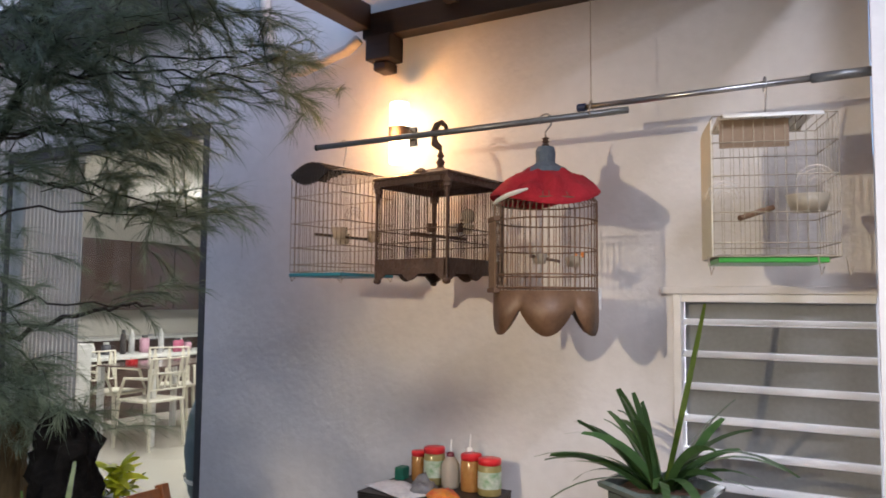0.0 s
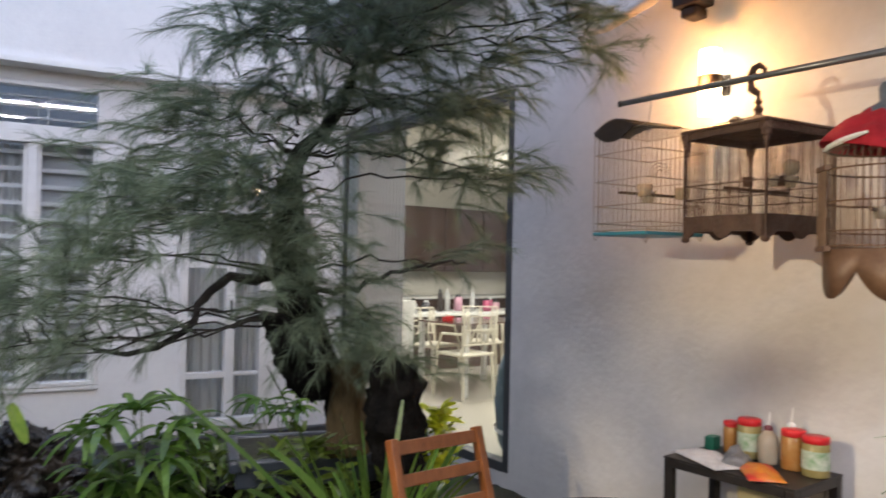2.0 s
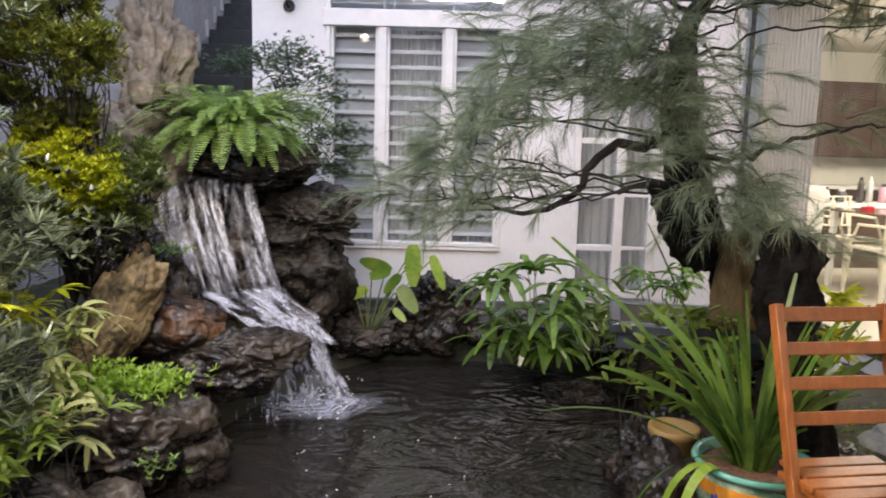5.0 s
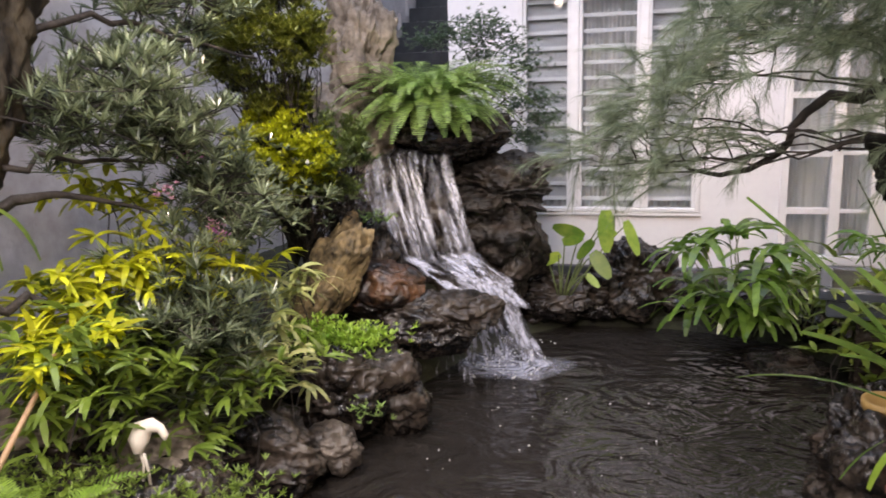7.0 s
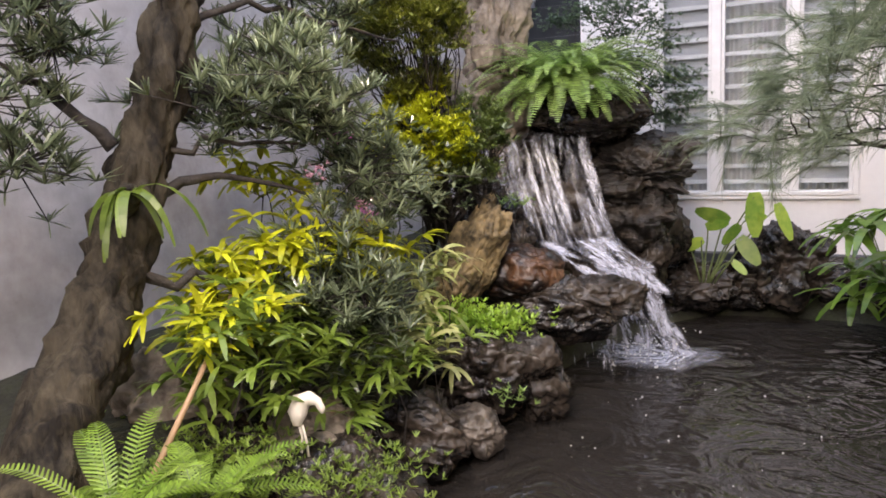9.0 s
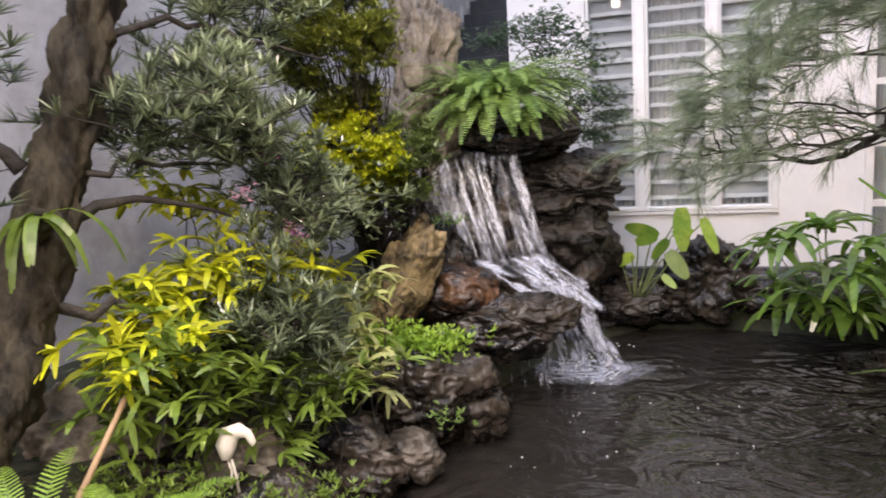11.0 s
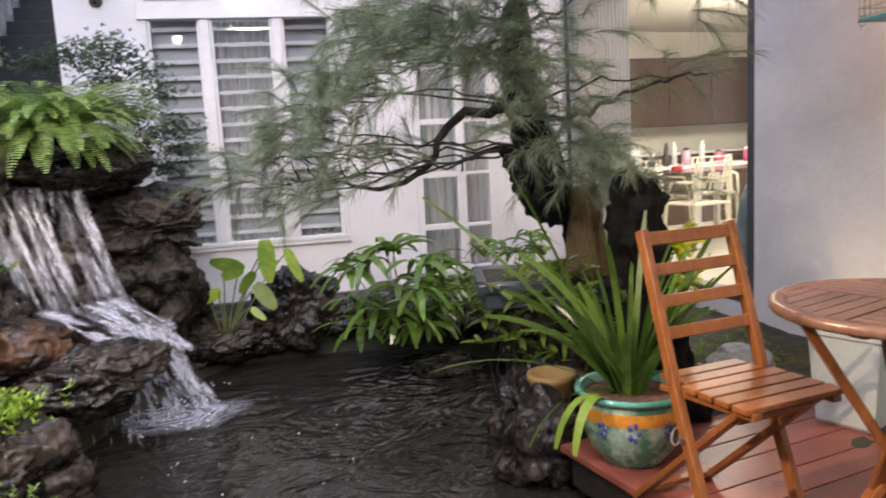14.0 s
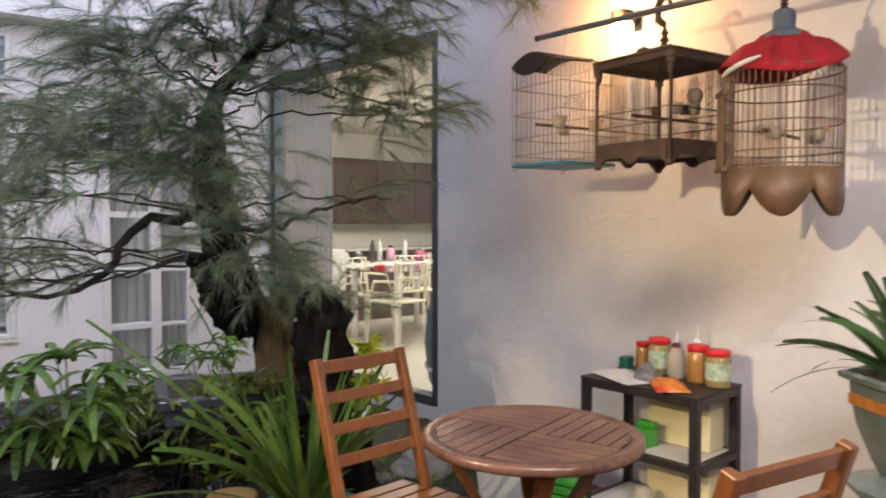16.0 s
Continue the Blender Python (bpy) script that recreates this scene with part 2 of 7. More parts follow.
def ground_z(x, y):
    if abs(x) > 8 or abs(y) > 12:
        return -0.05
    if (x - 2.48) * 0.9912 + (y - 3.62) * 0.1327 > 0.06 or y > 5.72:
        return -0.35
    s = pond_side(x, y)
    lump = 0.05 * noise.noise((x * 2.3, y * 2.3, 3)) + 0.02 * noise.noise((x * 8, y * 8, 1))
    bank = 0.0
    if x < -0.6 and 1.0 < y < 5.6:
        bank = 0.28 * min(1, max(0, s) / 0.35) * min(1, (-0.6 - x) / 0.6)
    if x > 0.9 and y > 2.6:
        bank = 0.08
    if s < 0:
        return -0.12 - 0.6 * min(1, -s / 0.35)
    return -0.16 + (0.14 + bank + lump) * min(1, s / 0.16) if y > 1.2 else -0.16 + 0.1 * min(1, s / 0.1)


def grid_sheet(xs, ys, f):
    v = [(x, y, f(x, y)) for y in ys for x in xs]
    n = len(xs)
    q = [(j * n + i, j * n + i + 1, (j + 1) * n + i + 1, (j + 1) * n + i) for j in range(len(ys) - 1) for i in range(n - 1)]
    me = bpy.data.meshes.new("sheet")
    me.from_pydata(v, [], q)
    return me


gx = [-400, -100, -30, -12, -8, -5] + [-3.5 + 0.07 * i for i in range(101)] + [5, 8, 12, 30, 100, 400]
gy = [-400, -100, -30, -12, -6, -2] + [0.5 + 0.07 * i for i in range(76)] + [7, 9, 12, 30, 100, 400]
tagged(part("ground", grid_sheet(gx, gy, ground_z), M_SOIL, None, smooth=True), "dark damp soil with patches of moss", kind="structure")

# Pond water: dark, glossy, rippled.
M_WATER = bpy.data.materials.new("pond_water")
M_WATER.use_nodes = True
wn_, wl_ = M_WATER.node_tree.nodes, M_WATER.node_tree.links
pb = wn_["Principled BSDF"]
pb.inputs["Base Color"].default_value = (0.019, 0.0165, 0.0145, 1)
pb.inputs["Roughness"].default_value = 0.09
pb.inputs["IOR"].default_value = 1.45
tc, r1, r2, r3 = wn_.new("ShaderNodeTexCoord"), wn_.new("ShaderNodeTexNoise"), wn_.new("ShaderNodeTexNoise"), wn_.new("ShaderNodeTexWave")
mpw = wn_.new("ShaderNodeMapping")
mpw.inputs["Scale"].default_value = (1.0, 1.15, 1.0)
wl_.new(tc.outputs["Object"], mpw.inputs[0])
r1.inputs["Scale"].default_value, r1.inputs["Detail"].default_value, r1.inputs["Distortion"].default_value = 2.6, 2.0, 2.4
r2.inputs["Scale"].default_value, r2.inputs["Detail"].default_value, r2.inputs["Distortion"].default_value = 6.5, 2.0, 1.8
for r in (r1, r2):
    wl_.new(mpw.outputs[0], r.inputs[0])
ma = wn_.new("ShaderNodeMath")
ma.operation = "MULTIPLY_ADD"
ma.inputs[1].default_value = 0.15
r3.wave_type, r3.rings_direction = "RINGS", "SPHERICAL"
r3.inputs["Scale"].default_value, r3.inputs["Distortion"].default_value, r3.inputs["Detail"].default_value, r3.inputs["Detail Scale"].default_value = 2.2, 4.0, 2.0, 1.2
mpr, sm = wn_.new("ShaderNodeMapping"), wn_.new("ShaderNodeMath")
mpr.inputs["Location"].default_value = (-0.62, -2.75, 0.2)
wl_.new(tc.outputs["Object"], mpr.inputs[0])
wl_.new(mpr.outputs[0], r3.inputs[0])
sm.operation, sm.inputs[1].default_value = "MULTIPLY_ADD", 0.22
wl_.new(r3.outputs["Fac"], sm.inputs[0])
wl_.new(r2.outputs[0], sm.inputs[2])
wl_.new(sm.outputs[0], ma.inputs[0])
wl_.new(r1.outputs[0], ma.inputs[2])
bw = wn_.new("ShaderNodeBump")
bw.inputs["Strength"].default_value, bw.inputs["Distance"].default_value = 0.36, 0.10
wl_.new(ma.outputs[0], bw.inputs["Height"])
wl_.new(bw.outputs[0], pb.inputs["Normal"])
bm = bmesh.new()
bm.faces.new([bm.verts.new((x * 1.08 - 0.0, (y - 3) * 1.08 + 3, -0.2)) for x, y in POND])
tagged(structure("water", bm, M_WATER), "dark rippled water of a garden pond")

# House facade with a window and a French door let through it.
fac = thing("wall_house", Matrix.Identity(4), "white painted house wall with a projecting upper storey", "wall")
fac["kind"] = "structure"


def fpiece(x0, x1, z0, z1, y0=5.6, y1=5.82, m=None, name="wall_panel"):
    return part(name, bbox((x0, y0, z0), (x1, y1, z1)), m or M_FACADE, fac)


WX0, WX1, WZ0, WZ1 = -0.87, 0.45, 0.5, 2.5
DX0, DX1, DZ0, DZ1 = 0.98, 1.60, 0.14, 2.2
fpiece(-1.39, WX0, -0.4, 2.62)
fpiece(WX0, WX1, -0.4, WZ0)
fpiece(WX0, WX1, WZ1, 2.62)
fpiece(WX1, DX0, -0.4, 2.62)
fpiece(DX0, DX1, -0.4, DZ0)
fpiece(DX0, DX1, DZ1, 2.62)
fpiece(DX1, 2.19, -0.4, 2.62)
fpiece(-1.39, 2.19, 2.62, 5.5, 5.46, 5.82, name="upper_wall")
part("ledge", bbox((-1.39, 5.42, 2.585), (2.19, 5.6, 2.617)), M_TRIM, fac, "white drip moulding")
part("plinth", bbox((-1.39, 5.53, -0.4), (2.19, 5.6, 0.09), 0.006), mat("dark_plinth_stone", (0.03, 0.035, 0.04), 0.5, color2=(0.06, 0.065, 0.07), scale=10), fac, "dark grey stone plinth")
part("reveal_side", bbox((-1.41, 5.6, -0.4), (-1.39, 10, 5.5)), M_FACADE, fac)

M_PANE = clear("window_pane", (0.92, 0.94, 0.95), 0.0, 0.05, 0.5)
M_CURTAIN = mat("pleated_curtain", (0.66, 0.65, 0.63), 0.9, color2=(0.78, 0.77, 0.74), scale=5, fine=60, stretch=(8, 1, 0.4), trans=0.25)
M_BLADE = mat("frosted_louvre_glass", (0.44, 0.45, 0.46), 0.3, color2=(0.56, 0.57, 0.58), scale=5, trans=0.3)
M_BAR = mat("white_security_bar", (0.72, 0.72, 0.72), 0.4, color2=(0.66, 0.66, 0.65), scale=20)


def pleats(x0, x1, z0, z1, y, amp=0.025, n=9):
    bm = bmesh.new()
    k = n * 8
    a = [[bm.verts.new((x0 + (x1 - x0) * i / k, y + amp * math.sin(2 * math.pi * n * i / k) + 0.008 * noise.noise((i * 0.3, z, y)), z)) for i in range(k + 1)] for z in (z0, (z0 + z1) / 2, z1)]
    for r0, r1 in zip(a, a[1:]):
        for i in range(k):
            bm.faces.new((r0[i], r0[i + 1], r1[i + 1], r1[i]))
    return bm


win = thing("window_1", Matrix.Identity(4), "white framed window of three casements and a transom with security bars", "window")
win["kind"] = "structure"


def wframe(x0, x1, z0, z1, y0=5.575, y1=5.66, name="window_frame"):
    return part(name, bbox((x0, y0, z0), (x1, y1, z1), 0.005), M_TRIM, win)


TR0, TR1 = 2.10, 2.22
wframe(WX0, WX0 + 0.035, WZ0, WZ1)
wframe(WX1 - 0.035, WX1, WZ0, WZ1)
wframe(WX0 + 0.035, WX1 - 0.035, WZ1 - 0.03, WZ1)
wframe(WX0 + 0.035, WX1 - 0.035, WZ0, WZ0 + 0.03)
wframe(WX0 - 0.02, WX1 + 0.02, TR0, TR1, 5.56)
for x in (-0.455, 0.035):
    wframe(x - 0.032, x + 0.032, WZ0 + 0.03, TR0)
part("window_sill", bbox((WX0 - 0.01, 5.58, WZ0 - 0.03), (WX1 + 0.01, 5.62, WZ0 - 0.002), 0.006), M_TRIM, win)
for x0, x1 in ((WX0 + 0.035, -0.487), (-0.423, 0.003), (0.067, WX1 - 0.035)):
    part("casement_frame", bbox((x0, 5.60, WZ0 + 0.03), (x0 + 0.022, 5.64, TR0), 0.003), M_TRIM, win)
    part("casement_frame", bbox((x1 - 0.022, 5.60, WZ0 + 0.03), (x1, 5.64, TR0), 0.003), M_TRIM, win)
    part("pane", bbox((x0, 5.635, WZ0 + 0.03), (x1, 5.64, TR0)), M_PANE, win).visible_shadow = False
    part("curtain", pleats(x0, x1, WZ0 + 0.02, TR0, 5.74, 0.02, 7), M_CURTAIN, win, "pale pleated curtain")
    for i in range(14):
        z = WZ0 + 0.09 + i * 0.112
        part("security_bar", bbox((x0, 5.668, z - 0.015), (x1, 5.682, z + 0.015), 0.003), M_BAR, win)
        if not -0.45 < x0 < 0.0:
            part("louvre_blade", bbox((x0 + 0.022, -0.002, -0.05), (x1 - 0.022, 0.002, 0.05), 0.001, pose(0, 5.70, z + 0.056, -14)), M_BLADE, win, "pale frosted louvre blade")
part("pane", bbox((WX0 + 0.035, 5.635, TR1), (WX1 - 0.035, 5.64, WZ1 - 0.03)), M_PANE, win).visible_shadow = False
for z in (TR1 + 0.06, TR1 + 0.13, TR1 + 0.2):
    part("security_bar", tube(bmesh.new(), [(WX0 + 0.03, 5.675, z), (WX1 - 0.03, 5.675, z)], 0.008, 6), M_BAR, win)
for x in (-0.45, -0.38, 0.06, 0.12):
    part("security_bar", tube(bmesh.new(), [(x, 5.67, TR1), (x, 5.67, WZ1)], 0.008, 6), M_BAR, win)

door = thing("door_1", Matrix.Identity(4), "closed white French door with small glazed panes", "door")
door["kind"] = "structure"
for lo, hi in (((DX0, 5.57, DZ0), (DX0 + 0.05, 5.66, DZ1)), ((DX1 - 0.05, 5.57, DZ0), (DX1, 5.66, DZ1)), ((DX0 + 0.05, 5.57, DZ1 - 0.05), (DX1 - 0.05, 5.66, DZ1)), ((DX0 + 0.05, 5.57, DZ0), (DX1 - 0.05, 5.66, DZ0 + 0.06)), ((1.30, 5.58, DZ0 + 0.06), (1.37, 5.65, DZ1 - 0.05))):
    part("door_frame", bbox(lo, hi, 0.005), M_TRIM, door)
for z in (0.52, 0.92, 1.32, 1.72):
    part("glazing_bar", bbox((DX0 + 0.05, 5.585, z - 0.022), (1.30, 5.64, z + 0.022), 0.004), M_TRIM, door)
    part("glazing_bar", bbox((1.37, 5.585, z - 0.012), (DX1 - 0.05, 5.64, z + 0.012), 0.004), M_TRIM, door)
for x0, x1 in ((DX0 + 0.05, 1.30), (1.37, DX1 - 0.05)):
    part("pane", bbox((x0, 5.63, DZ0 + 0.06), (x1, 5.635, DZ1 - 0.05)), M_PANE, door).visible_shadow = False
    part("curtain", pleats(x0, x1, DZ0 + 0.06, DZ1 - 0.05, 5.74, 0.015, 4), M_CURTAIN, door, "pale pleated curtain")
part("door_handle", tube(bmesh.new(), [(1.335, 5.575, 1.06), (1.335, 5.55, 1.06), (1.335, 5.545, 1.0), (1.335, 5.55, 0.94), (1.335, 5.575, 0.94)], 0.008, 8), M_DARK, door, "dark metal handle")
# Room behind the window, closed and unlit.
structure("wall_inner", bbox((-1.38, 6.5, -0.4), (2.0, 6.6, 3.5)), M_FACADE)

# Wall with the cages; a louvred opening near its end.
LU0, LU1, LZ0, LZ1 = 2.555, 3.232, 0.30, 1.44
wbox("wall_cages", 0.0, LU0, -0.2, 0, -0.5, 5.2, M_WALL)
wbox("wall_cages", LU0, LU1, -0.2, 0, -0.5, LZ0, M_WALL)
wbox("wall_cages", LU0, LU1, -0.2, 0, LZ1, 5.2, M_WALL)
wbox("wall_pier", 3.235, 4.4, -0.2, 0.52, -0.5, 5.2, M_FACADE)
wbox("wall_over_glass", -2.02, 0.0, -0.2, 0, 2.40, 5.2, M_WALL)
wbox("wall_under_glass", -2.02, 0.0, -0.2, 0, -0.5, 0.155, M_WALL)
wbox("trim_louvre", LU0 - 0.045, 3.234, 0.0, 0.018, LZ1, LZ1 + 0.03, M_WALL, 0.004)
lou = thing("window_2", WM, "white louvred vent window with a translucent grey backing", "window")
lou["kind"] = "structure"
M_LOUV = mat("white_louvre_blade", (0.85, 0.85, 0.85), 0.35, color2=(0.80, 0.80, 0.79), scale=8, trans=0.5)
# Unseen area lamp added behind the louvre so that its blades show bright.
lamp("wash_room_light", "AREA", 6, WM @ pose(2.9, 0.40, 0.95, -90), (1.0, 0.98, 0.95), size=0.6, size_y=1.0)
M_SCREEN = mat("grey_frosted_glass", (0.20, 0.205, 0.20), 0.15, color2=(0.26, 0.265, 0.26), scale=3)
part("window_frame", bbox((LU0, -0.012, LZ0), (LU0 + 0.03, 0.1, LZ1), 0.004), M_TRIM, lou)
part("window_frame", bbox((LU0 + 0.03, -0.012, LZ1 - 0.03), (LU1, 0.1, LZ1), 0.004), M_TRIM, lou)
for i in range(9):
    z = 1.335 - 0.1215 * i
    if z < LZ0 + 0.03:
        break
    part("louvre_blade", bbox((LU0 + 0.03, -0.02, -0.003), (LU1 - 0.002, 0.02, 0.003), 0.002, pose(0, 0.022, z, 27)), M_LOUV, lou, "white louvre blade")
    part("pane", bbox((LU0 + 0.032, 0.052, z + 0.012), (LU1 - 0.004, 0.056, z + 0.108)), M_SCREEN, lou, "frosted grey glass strip")
wbox("wall_behind_louvre", LU0 - 0.2, 3.4, -0.5, -0.45, -0.4, 2.0, M_WALL)

# Great glass pane beside the wall, in a dark frame.
glz = thing("window_3", WM, "large fixed glass pane in a dark grey aluminium frame", "window")
glz["kind"] = "structure"
for lo, hi in (((-0.055, 0.0, 0.16), (-0.002, 0.09, 2.40)), ((-2.0, 0.0, 0.16), (-1.975, 0.03, 2.40)), ((-1.975, 0.0, 2.335), (-0.055, 0.09, 2.398)), ((-1.975, 0.0, 0.157), (-0.055, 0.09, 0.215))):
    part("window_frame", bbox(lo, hi, 0.004), M_DARK, glz)
M_BIGPANE = clear("great_pane", (0.94, 0.96, 0.95), 0.0, 0.04, 0.25)
part("pane", bbox((-1.975, 0.04, 0.215), (-0.055, 0.046, 2.335)), M_BIGPANE, glz).visible_shadow = False

# Boundary wall on the garden's other side, and walls that close the court behind the viewer.
M_OLDWALL = mat("weathered_plaster", (0.30, 0.285, 0.275), 0.92, color2=(0.54, 0.53, 0.54), scale=1.6, fine=14, bump=0.3, bscale=25)
structure("wall_garden", bbox((-2.95, -8, -0.5), (-2.75, 7.2, 4.2)), M_OLDWALL)
structure("wall_back", bbox((-2.95, -8.2, -0.5), (4.0, -8.0, 4.2)), M_WALL)
wbox("wall_side", 4.4, 11.7, -0.2, 0.0, -0.5, 4.2, M_WALL)

# Outdoor stair beside the house.
M_STEP = mat("black_granite_tread", (0.012, 0.016, 0.02), 0.35, color2=(0.03, 0.035, 0.04), scale=12, fine=80)
stair = thing("stairs", Matrix.Identity(4), "dark stone outdoor stairs with a pale saw-tooth skirting", "stairs")
stair["kind"] = "structure"
for i in range(14):
    y, z = 5.9 + 0.25 * i, 1.15 + 0.17 * i
    part("tread", bbox((-2.38, y, z - 0.17), (-1.412, y + 0.27, z), 0.006), M_STEP, stair)
    part("skirting", bbox((-2.41, y - 0.02, z - 0.2), (-2.382, y + 0.26, z + 0.09)), M_OLDWALL, stair, "pale plaster skirting")
part("stair_side", bbox((-2.75, 5.9, -0.5), (-2.41, 9.5, 4.2)), M_OLDWALL, stair)
part("stair_back", bbox((-2.41, 9.5, -0.5), (-1.41, 9.7, 5.0)), M_DARK, stair)
part("stair_base", bbox((-2.41, 5.88, -0.5), (-1.412, 5.9, 0.98)), M_OLDWALL, stair)

# Room behind the great pane.
M_IWALL = mat("cream_room_wall", (0.62, 0.60, 0.54), 0.8, color2=(0.66, 0.64, 0.58), scale=3)
M_IFLOOR = mat("polished_beige_tile", (0.55, 0.52, 0.45), 0.15, color2=(0.62, 0.58, 0.50), scale=2)
M_CAB = mat("brown_laminate", (0.060, 0.036, 0.028), 0.3, color2=(0.10, 0.062, 0.048), scale=6, stretch=(1, 1, 6))
wbox("floor_room", -6.2, 1.5, -6.5, -0.21, -0.12, 0.0, M_IFLOOR)
wbox("ceiling_room", -6.2, 1.5, -6.5, -0.21, 2.62, 2.72, M_IWALL)
wbox("wall_room_end", -6.3, -6.2, -6.5, -0.2, -0.12, 2.72, M_IWALL)
wbox("wall_room_side", -6.2, 1.5, -6.6, -6.5, -0.12, 2.72, M_IWALL)
wbox("wall_room_near", 1.5, 1.6, -6.5, -0.2, -0.12, 2.72, M_IWALL)
wbox("wall_room_house", -6.2, -2.45, -0.5, -0.4, -0.12, 2.72, M_IWALL)

# Deck of red boards on the garden's edge.
deck = thing("floor_deck", Matrix.Identity(4), "red painted wooden deck boards over the pond's edge", "deck")
deck["kind"] = "structure"
DK = Vector((0.12, -0.57, 0)).normalized()
DX = Vector((-DK.y, DK.x, 0))
D0 = Vector((0.885, 2.54, 0))
DM = Matrix.Translation(D0) @ Matrix((DK, DX, Vector((0, 0, 1)))).transposed().to_4x4()
# Deck frame: x along its pond edge towards the viewer, y across the boards to the wall.
part("joist", bbox((0.05, 0.02, -0.14), (4.9, 2.6, -0.025)), M_BLACK, deck).matrix_world = DM
part("edge_board", bbox((0.0, 0.0, -0.022), (4.95, 0.148, 0.004), 0.003), M_DECK, deck).matrix_world = DM
n = 30
for i in range(n):
    x = 0.03 + i * 0.135
    b = part("plank", bbox((x, 0.152, -0.022), (x + 0.129, 2.45, 0.0), 0.003), M_DECK, deck)
    b.matrix_world = DM

# Roof over the deck: dark beams with white translucent sheets.
M_BEAM = mat("dark_stained_beam", (0.010, 0.006, 0.005), 0.5, color2=(0.026, 0.016, 0.012), scale=8, stretch=(1, 1, 6))
M_SHEET = mat("white_roof_sheet", (0.72, 0.73, 0.74), 0.4, color2=(0.64, 0.65, 0.66), scale=4, trans=0.5)
roof = thing("canopy_roof", WM, "canopy roof of dark beams with white translucent sheets", "roof")
roof["kind"] = "structure"
part("wall_beam", bbox((1.12, -0.09, 2.66), (3.234, 0.0, 2.78), 0.004), M_BEAM, roof)
part("edge_beam", bbox((1.08, -2.6, 2.70), (1.17, -0.09, 2.82), 0.004), M_BEAM, roof)
for u in (1.62, 2.14, 2.66, 3.17):
    part("rafter", bbox((u - 0.03, -2.6, 2.74), (u + 0.03, -0.09, 2.82), 0.004), M_BEAM, roof)
for o in (0.55, 1.05, 1.55, 2.05):
    part("purlin", bbox((1.17, -o - 0.012, 2.785), (3.23, -o + 0.012, 2.815)), M_BLACK, roof)
part("roof_sheet", bbox((1.06, -2.7, 2.822), (3.232, 0.0, 2.830)), M_SHEET, roof, "white translucent sheet")
part("bracket", bbox((1.16, -0.12, 2.54), (1.30, -0.002, 2.658), 0.006), M_BEAM, roof, "carved dark wood bracket")
part("bracket_nose", bbox((1.19, -0.10, 2.49), (1.27, -0.002, 2.538), 0.012), M_BEAM, roof)


# ==== fixtures ====
M_TUBE = glow("lit_tube", (1, 0.98, 0.95), 14.0)
M_LAMPGLASS = glow("lit_lamp_glass", (1.0, 0.80, 0.5), 6.0)
structure("ceiling_porch", bbox((-2.75, -8.0, 3.5), (4.2, -0.2, 3.6)), M_FACADE)
fix = None
for y in (-0.5, -1.85, -3.2):
    for x in (-0.28, 0.48):
        m = pose(x, y, 3.5)
        if fix is None:
            fix = thing("tube_lamp", m, "white fluorescent tube fitting under the porch ceiling", "lamp", "porch tube lamps")
            part("housing", bbox((-0.36, -0.03, -0.03), (0.36, 0.03, -0.001), 0.004), M_TRIM, fix)
            part("tube", tube(bmesh.new(), [(-0.34, 0, -0.045), (0.34, 0, -0.045)], 0.014, 10), M_TUBE, fix, "lit white tube")
        else:
            copy_thing(fix, m)

sconce = thing("wall_lamp", WM @ pose(1.348, 0, 0), "lit cylindrical up-and-down wall lamp with a dark band", "lamp")
CY = Matrix.Translation((0, -0.1, 0))
part("glass", lathe(bmesh.new(), [(0, 2.035), (0.042, 2.035), (0.045, 2.045), (0.045, 2.150)], 24, CY), M_LAMPGLASS, sconce, "glowing lower shade", True)
part("glass", lathe(bmesh.new(), [(0.045, 2.205), (0.045, 2.305), (0.042, 2.315), (0, 2.315)], 24, CY), M_LAMPGLASS, sconce, "glowing upper shade", True)
part("band", lathe(bmesh.new(), [(0, 2.152), (0.05, 2.152), (0.05, 2.203), (0, 2.203)], 24, CY), M_BEAM, sconce, "dark brown band")
part("arm", bbox((-0.02, -0.06, 2.155), (0.02, -0.012, 2.2), 0.003), M_BEAM, sconce)
part("back_plate", bbox((-0.035, -0.012, 2.13), (0.035, -0.001, 2.22), 0.003), M_BEAM, sconce)

lan = thing("wall_lantern", pose(-1.14, 5.6, 2.28), "small black wall lantern with a pointed cap", "lamp")
part("bracket", tube(bmesh.new(), [(0, 0, -0.06), (0, -0.06, -0.05), (0, -0.1, 0.0)], 0.012, 8), M_BLACK, lan)
part("plate", lathe(bmesh.new(), [(0, -0.003), (0.045, -0.003), (0.04, 0.018), (0, 0.02)], 16, pose(0, 0, -0.05, 90)), M_BLACK, lan)
part("cage", lathe(bmesh.new(), [(0, -0.01), (0.03, 0.0), (0.055, 0.15), (0.04, 0.15), (0.02, 0.01), (0, 0.01)], 6, pose(0, -0.1, 0)), M_BLACK, lan)
part("cap", lathe(bmesh.new(), [(0.075, 0.152), (0.05, 0.19), (0.03, 0.21), (0.022, 0.235), (0.008, 0.25), (0, 0.275)], 6, pose(0, -0.1, 0)), M_BLACK, lan)

